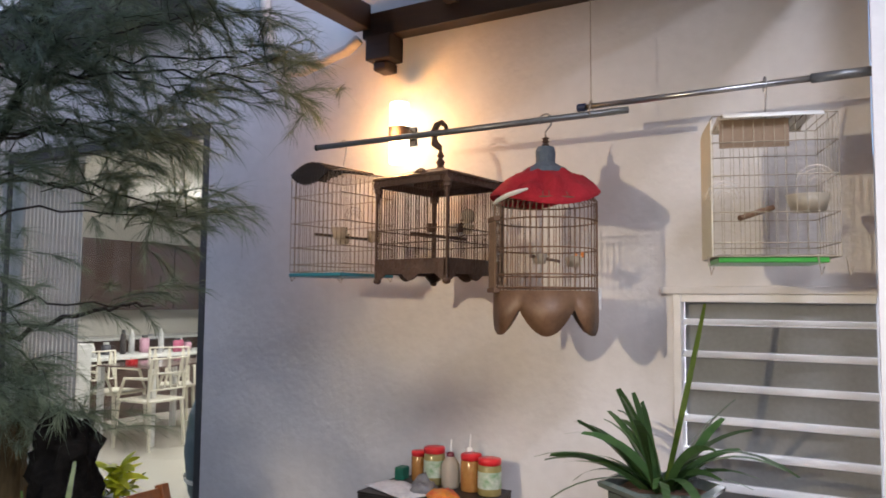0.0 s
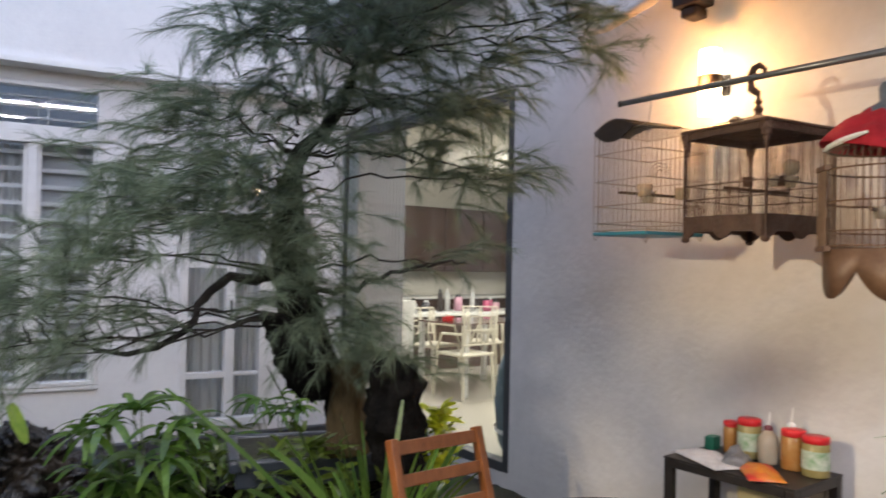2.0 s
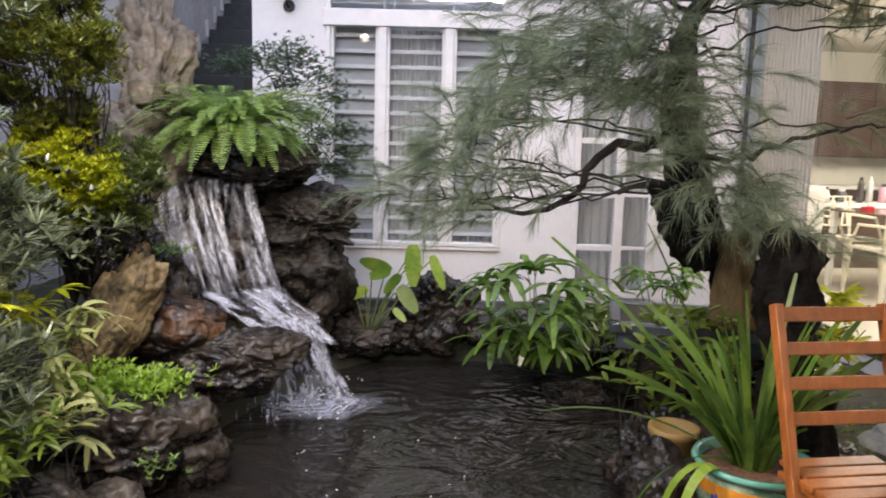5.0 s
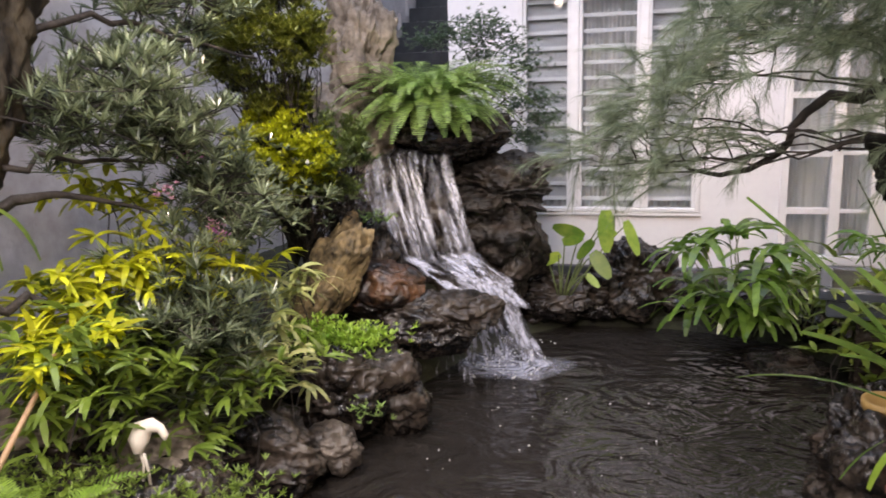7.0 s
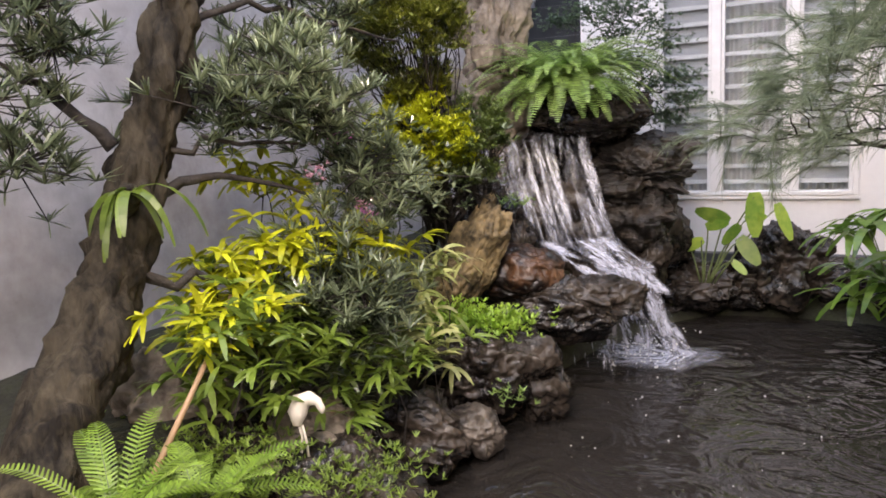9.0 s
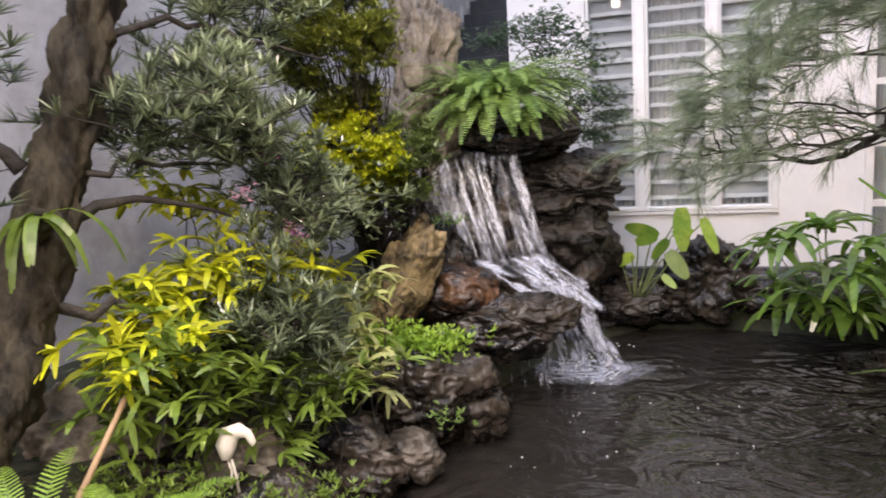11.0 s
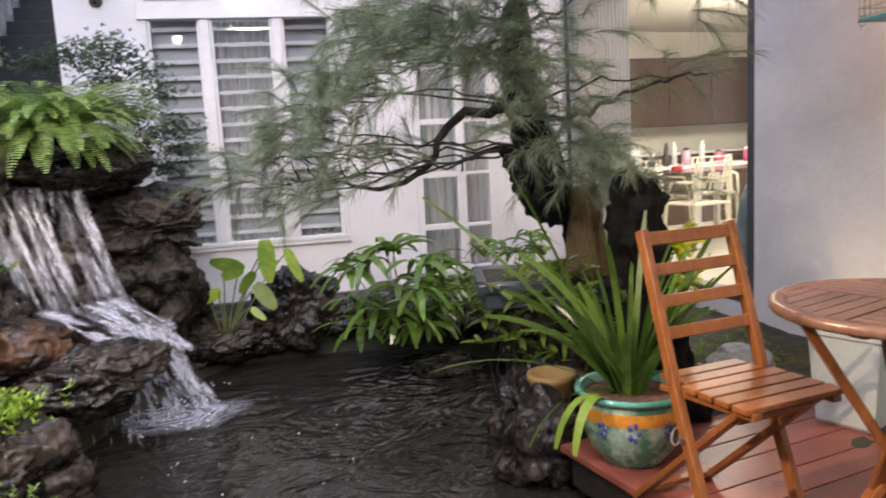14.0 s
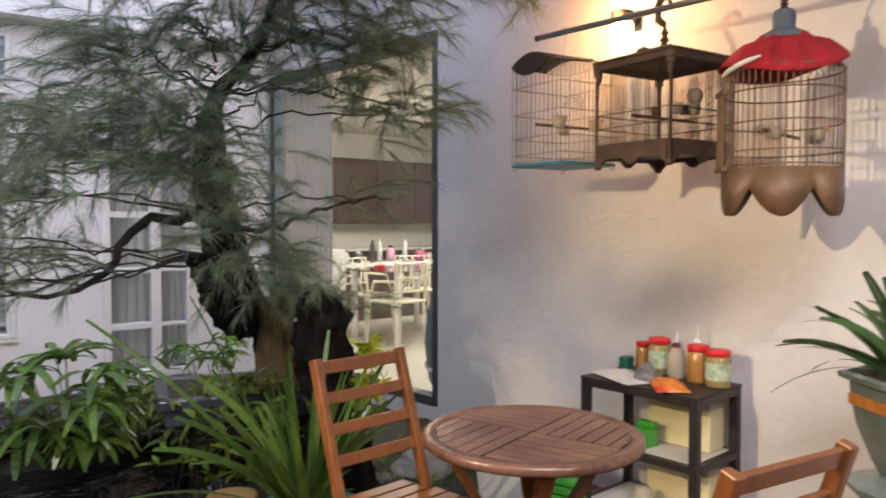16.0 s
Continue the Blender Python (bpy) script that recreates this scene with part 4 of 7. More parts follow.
# ==== furniture on the deck ====
def chair(m, label):
    """Folding slatted chair; local -y is its front, the back's foot line at y = 0."""
    t = thing("folding_chair", m, label, "chair", "folding chairs")
    W = 0.345
    for s in (-1, 1):
        x = s * (W / 2 - 0.011)
        lower = part("stile", beam(bmesh.new(), (x, -0.30, 0.0), (x, -0.135, 0.435), 0.034, 0.026, (1, 0, 0), 0.004), M_WOOD, t)
        part("stile", beam(bmesh.new(), (x, -0.137, 0.432), (x, 0.0, 0.862), 0.034, 0.026, (1, 0, 0), 0.004), M_WOOD, t)
        x2 = s * (W / 2 - 0.036)
        part("leg", beam(bmesh.new(), (x2, 0.08, 0.0), (x2, -0.36, 0.415), 0.020, 0.036, (1, 0, 0), 0.004), M_WOOD, t)
        part("seat_rail", beam(bmesh.new(), (x2, -0.06, 0.405), (x2, -0.42, 0.425), 0.020, 0.032, (1, 0, 0), 0.004), M_WOOD, t)
        part("bolt", lathe(bmesh.new(), [(0, -0.004), (0.008, -0.004), (0.008, 0.004), (0, 0.004)], 10, pose(x + s * 0.018, -0.19, 0.29, 0, 90)), M_STEEL, lower)
    for k in range(4):
        z = 0.835 - 0.088 * k
        y = (z - 0.862) * 0.318
        part("back_slat", beam(bmesh.new(), (-W / 2 + 0.022, y, z), (W / 2 - 0.022, y, z), 0.014, 0.036 if k else 0.040, (0, 0.3, 1), 0.003), M_WOOD, t)
    for k in range(6):
        y = -0.075 - 0.063 * k
        z = 0.432 - y * 0.02
        part("seat_slat", bbox((-W / 2 + (0.03 if y > -0.2 else 0.004), y - 0.026, z - 0.008), (W / 2 - (0.03 if y > -0.2 else 0.004), y + 0.026, z + 0.008), 0.003), M_WOOD, t)
    for y, z in ((0.06, 0.03), (-0.33, 0.385)):
        part("stretcher", beam(bmesh.new(), (-W / 2 + 0.045, y, z), (W / 2 - 0.045, y, z), 0.03, 0.018, (0, 0, 1), 0.003), M_WOOD, t)
    return t


chair(pose(1.113, 2.03, 0.0, 0, 0, 9), "orange-brown slatted wooden folding chair facing a round table")
chair(pose(1.27, 0.69, 0.0, 0, 0, 176), "orange-brown slatted wooden folding chair, its back to the viewer")

tb = thing("round_table", pose(1.285, 1.405, 0, 0, 0, 20), "round folding wooden table with a worn patterned top", "table")
TR, TZ = 0.283, 0.735
part("rim", lathe(bmesh.new(), [(TR - 0.03, TZ - 0.024), (TR - 0.004, TZ - 0.024), (TR, TZ - 0.018), (TR, TZ - 0.005), (TR - 0.005, TZ), (TR - 0.035, TZ), (TR - 0.035, TZ - 0.024)], 64), M_TABLE, tb, "", True)


def clip_slat(x0, x1, ylo, yhi):
    """A slat clipped to the table's round, y from ylo to yhi."""
    r = TR - 0.038
    bm = bmesh.new()
    pts = []
    for x in [x0 + (x1 - x0) * i / 4 for i in range(5)]:
        lim = math.sqrt(max(0, r * r - x * x))
        pts.append((x, max(ylo, -lim), min(yhi, lim)))
    pts = [p for p in pts if p[2] - p[1] > 0.006]
    if len(pts) < 2:
        bm.free()
        return None
    v = [[bm.verts.new((x, y, z)) for z in (TZ - 0.016, TZ - 0.001)] for x, a, b in pts for y in (a, b)]
    loop = [v[2 * i] for i in range(len(pts))] + [v[2 * i + 1] for i in reversed(range(len(pts)))]
    bm.faces.new([p[1] for p in loop])
    bm.faces.new([p[0] for p in reversed(loop)])
    for p, q in zip(loop, loop[1:] + loop[:1]):
        bm.faces.new((p[0], q[0], q[1], p[1]))
    bmesh.ops.recalc_face_normals(bm, faces=bm.faces)
    return bm


for q in range(4):
    n = 6
    for i in range(n):
        x0 = 0.004 + i * 0.041
        b = clip_slat(x0, x0 + 0.036, 0.004, 0.30)
        if b:
            o = part("slat", b, M_TABLE, tb)
            o.matrix_basis = pose(0, 0, 0, 0, 0, 90 * q)
part("underframe", bbox((-0.2, -0.02, TZ - 0.05), (0.2, 0.02, TZ - 0.026), 0.003), M_WOOD, tb)
part("underframe", bbox((-0.02, -0.2, TZ - 0.051), (0.02, 0.2, TZ - 0.0265), 0.003), M_WOOD, tb)
for k in range(4):
    a = 45 + 90 * k
    part("leg", beam(bmesh.new(), (-0.22, 0.03 * (-1) ** k, TZ - 0.04), (0.20, 0.03 * (-1) ** k, 0.0), 0.022, 0.042, (0, 1, 0), 0.004), M_WOOD, tb).matrix_basis = pose(0, 0, 0, 0, 0, a)
part("brace", bbox((-0.16, -0.012, 0.16), (0.16, 0.012, 0.195), 0.003), M_WOOD, tb)

# Black steel shelf against the wall.
sh = thing("steel_shelf", WM, "black steel three-tier shelf against the white wall", "shelf")
SU0, SU1, SO0, SO1 = 1.36, 1.895, 0.05, 0.395
for u in (SU0, SU1 - 0.035):
    for o in (SO0, SO1 - 0.035):
        part("post", bbox((u, -o - 0.035, 0.0), (u + 0.035, -o, 0.612), 0.003), M_BLACK, sh)
for z in (0.612, 0.355, 0.10):
    for lo, hi in (((SU0 + 0.036, -SO1, z - 0.03), (SU1 - 0.036, -SO1 + 0.03, z)), ((SU0 + 0.036, -SO0 - 0.03, z - 0.03), (SU1 - 0.036, -SO0, z)), ((SU0, -SO1 + 0.036, z - 0.03), (SU0 + 0.03, -SO0 - 0.036, z)), ((SU1 - 0.03, -SO1 + 0.036, z - 0.03), (SU1, -SO0 - 0.036, z))):
        part("rail", bbox(lo, hi, 0.002), M_BLACK, sh)
    part("shelf_board", bbox((SU0 + 0.031, -SO1 + 0.031, z - 0.012), (SU1 - 0.031, -SO0 - 0.031, z + 0.001)), M_BLACK if z > 0.5 else mat("grey_board", (0.45, 0.42, 0.38), 0.5, color2=(0.52, 0.49, 0.44), scale=8), sh, "" if z > 0.5 else "pale grey shelf board")
part("top_plate", bbox((SU0 - 0.002, -SO1 - 0.002, 0.613), (SU1 + 0.002, -SO0 + 0.002, 0.622), 0.002), M_BLACK, sh)
ZT = 0.623


def on_shelf(u, o, z, yaw=0):
    p = wl(u, o, z)
    return pose(p.x, p.y, p.z, 0, 0, yaw)


M_JAR = mat("jar_plastic", (0.34, 0.28, 0.10), 0.15, color2=(0.45, 0.38, 0.16), scale=14, trans=0.3)
M_JARB = mat("brown_feed", (0.30, 0.13, 0.03), 0.2, color2=(0.38, 0.20, 0.06), scale=20)
M_LID = mat("red_lid", (0.55, 0.015, 0.02), 0.35, color2=(0.62, 0.03, 0.03), scale=9)
M_LABEL = mat("green_white_label", (0.62, 0.64, 0.55), 0.4, color2=(0.10, 0.26, 0.08), scale=22, fine=70)


def jar(u, o, r, h, body, label, labelled=True):
    t = thing("feed_jar", on_shelf(u, o, ZT), label, "jar", "jars of bird feed")
    jb = part("body", lathe(bmesh.new(), [(0, 0), (r * 0.95, 0), (r, 0.006), (r, h * 0.80), (r * 0.9, h * 0.84), (0, h * 0.84)], 20), body, t, "", True)
    part("lid", lathe(bmesh.new(), [(r * 0.97, h * 0.84), (r * 1.0, h * 0.845), (r * 1.0, h * 0.97), (r * 0.95, h), (0, h)], 20), M_LID, jb, "red screw lid", True)
    if labelled:
        part("label", lathe(bmesh.new(), [(r + 0.001, h * 0.2), (r + 0.001, h * 0.66)], 20), M_LABEL, jb, "printed paper label")


jar(1.475, 0.10, 0.034, 0.125, M_JARB, "small clear jar of brown feed with a red lid", False)
jar(1.565, 0.12, 0.046, 0.155, M_JAR, "labelled jar of yellow feed with a red lid")
jar(1.755, 0.14, 0.044, 0.150, M_JARB, "jar of brown feed with a red lid", False)
jar(1.85, 0.16, 0.048, 0.145, M_JAR, "labelled plastic jar of pale feed with a red lid")
for u, o, h, bodym, capm in ((1.655, 0.14, 0.135, M_CUP, mat("maroon_cap", (0.12, 0.01, 0.02), 0.4)), (1.72, 0.09, 0.15, M_CUP, M_WHITE)):
    t = thing("squeeze_bottle", on_shelf(u, o, ZT), "translucent squeeze bottle with a thin nozzle", "bottle")
    bb = part("body", lathe(bmesh.new(), [(0, 0), (0.036, 0), (0.038, 0.01), (0.038, h * 0.7), (0.016, h * 0.95), (0, h * 0.95)], 18), bodym, t, "", True)
    part("cap", lathe(bmesh.new(), [(0.017, h * 0.95), (0.017, h * 1.04), (0.007, h * 1.09), (0, h * 1.09)], 12), capm, bb, "", True)
    part("nozzle", tube(bmesh.new(), [(0, 0, h * 1.08), (0.003, 0, h * 1.25), (0.012, 0.004, h * 1.45)], [0.005, 0.004, 0.0025], 6), M_WHITE, bb)
t = part("green_block", bbox((-0.03, -0.022, 0), (0.03, 0.022, 0.055), 0.006), mat("dark_green_plastic", (0.01, 0.10, 0.06), 0.4, color2=(0.015, 0.13, 0.08), scale=10))
t.matrix_world = on_shelf(1.405, 0.13, ZT, 12)
tagged(t, "small dark green plastic box beside feed jars", "box")


def packet(name, u, o, z, w, d, h, material, label, seed, yaw=0):
    bm = bmesh.new()
    n = 10
    g = [[bm.verts.new((w * (i / n - 0.5) + 0.006 * noise.noise((i, j, seed)), d * (j / n - 0.5) + 0.006 * noise.noise((j, i, seed)), 0.002 + h * (math.sin(math.pi * i / n) * math.sin(math.pi * j / n)) ** 0.6 * (0.7 + 0.6 * noise.noise((i * 0.5, j * 0.5, seed))))) for i in range(n + 1)] for j in range(n + 1)]
    for j in range(n):
        for i in range(n):
            bm.faces.new((g[j][i], g[j][i + 1], g[j + 1][i + 1], g[j + 1][i]))
    o_ = part(name, bm, material, None, smooth=True)
    o_.modifiers.new("thick", "SOLIDIFY").thickness = 0.002
    o_.matrix_world = on_shelf(u, o, z, yaw)
    return tagged(o_, label, "packet")


packet("feed_packet", 1.72, 0.31, ZT + 0.002, 0.24, 0.13, 0.035, mat("orange_foil", (0.55, 0.20, 0.02), 0.35, color2=(0.50, 0.03, 0.02), scale=9, fine=30, lo=0.45, hi=0.6), "crumpled orange and red feed packet", 3, 50)
packet("foil_bag", 1.50, 0.30, ZT + 0.002, 0.30, 0.15, 0.03, mat("white_foil", (0.62, 0.62, 0.63), 0.3, color2=(0.35, 0.35, 0.37), scale=7), "flattened white plastic bag", 8, 75)
packet("dark_bag", 1.60, 0.27, ZT + 0.006, 0.13, 0.11, 0.07, mat("dark_foil", (0.10, 0.10, 0.11), 0.3, color2=(0.2, 0.2, 0.2), scale=9), "crumpled dark grey bag beside jars", 5, 30)
t = thing("feed_box", on_shelf(1.60, 0.30, 0.356), "bright green plastic scoop box on the middle tier", "box")
part("body", bbox((-0.05, -0.04, 0), (0.05, 0.04, 0.075), 0.006), M_GREEN, t)
part("notch", bbox((0.015, -0.042, 0.076), (0.05, 0.042, 0.1), 0.004), M_GREEN, t)
for z, hh in ((0.357, 0.20), (0.102, 0.19)):
    t = thing("storage_bin", on_shelf(1.70, 0.13, z), "cream translucent storage bin with a clear lid", "bin", "storage bins on the shelf")
    M_CREAM = mat("cream_bin", (0.60, 0.53, 0.30), 0.5, color2=(0.66, 0.60, 0.38), scale=6)
    part("body", bbox((-0.06, -0.14, 0), (0.06, 0.14, hh - 0.03), 0.008), M_CREAM, t)
    part("lid", bbox((-0.066, -0.146, hh - 0.029), (0.066, 0.146, hh), 0.006), M_CUP, t)
    t.matrix_world = on_shelf(1.70, 0.14, z, 0) @ pose(0, 0, 0, 0, 0, 7.6)
t = thing("feed_jar", on_shelf(1.62, 0.32, 0.102), "small glass jar on the lowest tier", "jar")
part("body", lathe(bmesh.new(), [(0, 0), (0.035, 0), (0.036, 0.085), (0.028, 0.095), (0, 0.095)], 16), M_CUP, t, "", True)
part("label", lathe(bmesh.new(), [(0.0372, 0.02), (0.0372, 0.065)], 16), M_LABEL, t)
t = thing("green_crate", on_shelf(1.33, 0.44, 0.004, 20), "ribbed bright green plastic crate on the deck", "crate")
for k in range(5):
    part("rib", bbox((-0.05, -0.07, 0.04 * k), (0.05, 0.07, 0.04 * k + 0.034), 0.006), M_GREEN, t)

# Grey bin behind the table.
M_GALV = mat("grey_bin_plastic", (0.26, 0.29, 0.29), 0.5, color2=(0.34, 0.37, 0.37), scale=5)
t = thing("waste_bin", pose(2.03, 2.36, 0.002, 0, 0, 25), "square grey-green plastic waste bin on the deck", "bin")
bm = bmesh.new()
lathe(bm, [(0, 0.0), (0.135, 0.0), (0.15, 0.015), (0.185, 0.36), (0.19, 0.37), (0.178, 0.37), (0.14, 0.02), (0, 0.02)], 4, pose(0, 0, 0, 0, 0, 45))
part("body", bm, M_GALV, t)
part("rim", lathe(bmesh.new(), [(0.186, 0.352), (0.197, 0.356), (0.197, 0.376), (0.186, 0.378)], 4, pose(0, 0, 0, 0, 0, 45)), M_GALV, t)

# ==== room behind the pane ====
M_CREAMP = mat("cream_plastic", (0.72, 0.68, 0.56), 0.4, color2=(0.76, 0.72, 0.6), scale=6)


def plastic_chair(m):
    t = thing("plastic_chair", m, "cream moulded chair with a cut-out leaf back", "chair", "chairs in the dining room")
    for x, y in ((-0.2, -0.2), (0.2, -0.2), (-0.19, 0.2), (0.19, 0.2)):
        part("leg", tube(bmesh.new(), [(x * 1.1, y * 1.15, 0), (x, y, 0.44)], [0.014, 0.018], 8), M_CREAMP, t)
    part("seat", bbox((-0.22, -0.22, 0.43), (0.22, 0.22, 0.455), 0.01), M_CREAMP, t)
    bm = bmesh.new()
    for i in range(6):
        x = -0.19 + 0.076 * i
        beam(bm, (x, 0.215, 0.56), (x + 0.04 * (-1) ** i, 0.235, 0.83), 0.02, 0.012, (0, 1, 0))
    for z, yy in ((0.55, 0.213), (0.70, 0.225), (0.84, 0.237)):
        beam(bm, (-0.22, yy, z), (0.22, yy, z), 0.03, 0.014, (0, 0, 1), 0.004)
    for x in (-0.21, 0.21):
        beam(bm, (x, 0.2, 0.44), (x, 0.238, 0.84), 0.028, 0.016, (0, 1, 0), 0.004)
    part("backrest", bm, M_CREAMP, t)
    for x in (-0.225, 0.225):
        part("armrest", tube(bmesh.new(), [(x, 0.21, 0.66), (x, -0.1, 0.65), (x * 0.97, -0.2, 0.45)], 0.014, 8), M_CREAMP, t)
    return t


pc = plastic_chair(pose(3.98, 6.62, 0.0, 0, 0, 190))
for x, y, r in ((4.05, 7.42, 15), (4.78, 7.55, -25), (5.35, 6.9, -80)):
    copy_thing(pc, pose(x, y, 0.0, 0, 0, r))
t = thing("dining_table", pose(4.36, 7.02, 0.0, 0, 0, 15), "glass-topped dining table on grey metal legs", "table")
part("tabletop", bbox((-0.55, -0.34, 0.73), (0.55, 0.34, 0.745), 0.004), mat("tinted_glass_top", (0.12, 0.07, 0.06), 0.08), t)
for x in (-0.5, 0.5):
    for y in (-0.33, 0.33):
        part("leg", bbox((x - 0.025, y - 0.025, 0), (x + 0.025, y + 0.025, 0.728), 0.003), M_TRIM, t)
t = thing("tissue_box", pose(3.96, 6.95, 0.746, 0, 0, 20), "red tissue box on the dining table", "box")
part("body", bbox((-0.055, -0.03, 0), (0.055, 0.03, 0.05), 0.006), M_LID, t)
part("tissue", bbox((-0.02, -0.008, 0.051), (0.02, 0.008, 0.08), 0.004), M_WHITE, t)

cnt = thing("kitchen_counter", WM, "kitchen island with brown laminate front and white top", "counter")
part("front", bbox((-4.9, 1.8, 0.0), (-4.4, 5.0, 0.68), 0.004), M_CAB, cnt)
part("worktop", bbox((-4.95, 1.76, 0.682), (-4.35, 5.05, 0.72), 0.006), M_WHITE, cnt, "white stone worktop")
fr = thing("white_cabinet", WM, "white low cabinet beside the kitchen island", "cabinet")
part("body", bbox((-3.5, 0.85, 0.0), (-3.0, 1.40, 0.98), 0.006), M_WHITE, fr)
part("door", bbox((-2.998, 0.9, 0.06), (-2.98, 1.36, 0.94), 0.004), M_WHITE, fr)
up = thing("wall_cabinets", WM, "dark brown upper kitchen cabinets", "cabinet")
for k in range(7):
    part("door", bbox((-5.82, 0.9 + 0.75 * k, 1.25), (-5.80, 1.63 + 0.75 * k, 2.18), 0.004), M_CAB, up)
part("body", bbox((-6.18, 0.9, 1.23), (-5.822, 6.2, 2.2)), M_CAB, up)
bk = thing("back_counter", WM, "white worktop with tiled back along the kitchen wall", "counter")
part("body", bbox((-6.18, 0.9, 0.0), (-5.7, 6.2, 0.82)), M_CAB, bk)
part("worktop", bbox((-6.18, 0.9, 0.822), (-5.66, 6.2, 0.86), 0.004), M_WHITE, bk)
rnd = random.Random(5)
for k in range(16):
    p = wl(-4.65 + rnd.uniform(-0.15, 0.15), -1.95 - 0.17 * k, 0.721)
    r, h = rnd.uniform(0.03, 0.06), rnd.uniform(0.12, 0.30)
    col = rnd.choice(((0.06, 0.05, 0.05), (0.6, 0.6, 0.6), (0.5, 0.1, 0.2), (0.55, 0.5, 0.45), (0.1, 0.1, 0.12), (0.62, 0.35, 0.45)))
    t = thing("kitchen_jar", Matrix.Translation(p), "small jar or bottle on the kitchen island", "jar", "jars on the kitchen island")
    cm = mat("jar_colour", col, 0.35, color2=tuple(c * 0.8 for c in col), scale=9)
    part("body", lathe(bmesh.new(), [(0, 0), (r, 0), (r, h * 0.75), (r * 0.6, h * 0.85), (0, h * 0.85)], 12), cm, t, "", True)
    part("cap", lathe(bmesh.new(), [(r * 0.62, h * 0.85), (r * 0.62, h), (0, h)], 12), M_WHITE if k % 2 else M_DARK, t)
# Blind of upright slats and the blue-grey armchair near the pane.
bl = thing("vertical_blind", WM, "beige vertical slat blind hanging behind the pane", "blind")
for k in range(15):
    part("slat", bbox((-2.2 + 0.048 * k, 0.24, 0.12), (-2.2 + 0.048 * k + 0.036, 0.246, 2.34), 0.001), mat("beige_slat", (0.56, 0.49, 0.42), 0.7, color2=(0.64, 0.57, 0.50), scale=6) if k == 0 else bl.children[0].data.materials[0], bl)
part("rail", bbox((-2.23, 0.225, 2.341), (-1.46, 0.26, 2.38)), M_TRIM, bl)
M_TEAL = mat("blue_grey_upholstery", (0.10, 0.15, 0.17), 0.7, color2=(0.14, 0.19, 0.21), scale=12)
arm = thing("armchair", WM @ pose(-0.33, 0.62, 0.0, 0, 0, 15), "blue-grey rounded tub armchair behind the pane", "armchair")
part("shell", lathe(bmesh.new(), [(0, 0.05), (0.24, 0.05), (0.31, 0.2), (0.34, 0.45), (0.32, 0.66), (0.27, 0.80), (0.22, 0.80), (0.25, 0.45), (0, 0.42)], 28), M_TEAL, arm, "", True)
part("band", lathe(bmesh.new(), [(0.334, 0.27), (0.338, 0.30)], 28), M_WHITE, arm, "white piping")
part("base", lathe(bmesh.new(), [(0, 0), (0.2, 0), (0.2, 0.05), (0, 0.05)], 20), M_BLACK, arm)
sp = thing("ceiling_spot", WM @ pose(-1.55, 1.55, 2.62), "small lit round ceiling spotlight", "lamp")
part("ring", lathe(bmesh.new(), [(0.035, -0.001), (0.055, -0.001), (0.055, -0.01), (0.035, -0.01)], 16), M_TRIM, sp)
part("lens", lathe(bmesh.new(), [(0, -0.006), (0.035, -0.006)], 16), M_TUBE, sp)


# ==== garden: rocks and water ====
def crag(center, size, seed, material, label, rough=0.28, turn=0.0, strata=0.055, m=None):
    """A weathered rock: a ball pushed about by two scales of noise and ledges."""
    bm = bmesh.new()
    bmesh.ops.create_icosphere(bm, subdivisions=6 if max(size) > 0.19 else 5, radius=1)
    off = Vector((seed * 7.3, seed * 3.1, seed * 5.7))
    for v in bm.verts:
        n = v.co.normalized()
        f = n + 0.35 * Vector((noise.noise(n * 1.7 + off), noise.noise(n * 1.7 - off), noise.noise(n * 1.7 + off * 3)))
        k = 1.06 + rough * 1.6 * noise.noise(f * 1.2 + off) + rough * 1.0 * (0.22 - abs(noise.noise(f * 2.0 + off * 2))) + rough * 0.55 * (0.2 - abs(noise.noise(f * 4.5 + off))) + rough * 0.25 * (0.2 - abs(noise.noise(f * 9.0 - off))) + rough * 0.22 * noise.noise(f * 10 + off) + rough * 0.06 * noise.noise(n * 26 + off)
        k -= rough * 0.9 * max(0, noise.noise(f * 3.1 - off) - 0.22)
        lay = (n.z + 0.25 * n.x + 0.22 * noise.noise(n * 1.4 + off)) * 3.2 + seed
        i0, fr_ = math.floor(lay), lay - math.floor(lay)
        h0, h1 = noise.cell(Vector((i0 + 0.5, seed, 0.5))), noise.cell(Vector((i0 + 1.5, seed, 0.5)))
        st = min(1, max(0, (fr_ - 0.72) / 0.28))
        k += strata * ((h0 + (h1 - h0) * st) - 0.35 * math.exp(-((fr_ - 0.86) / 0.08) ** 2))
        v.co = Vector((n.x * k * size[0], n.y * k * size[1], n.z * k * size[2]))
    ob = part("rock", bm, material, None, smooth=True)
    ob.matrix_world = pose(*center, 0, 0, turn) if m is None else m
    return tagged(ob, label, "rock", "pond rocks")


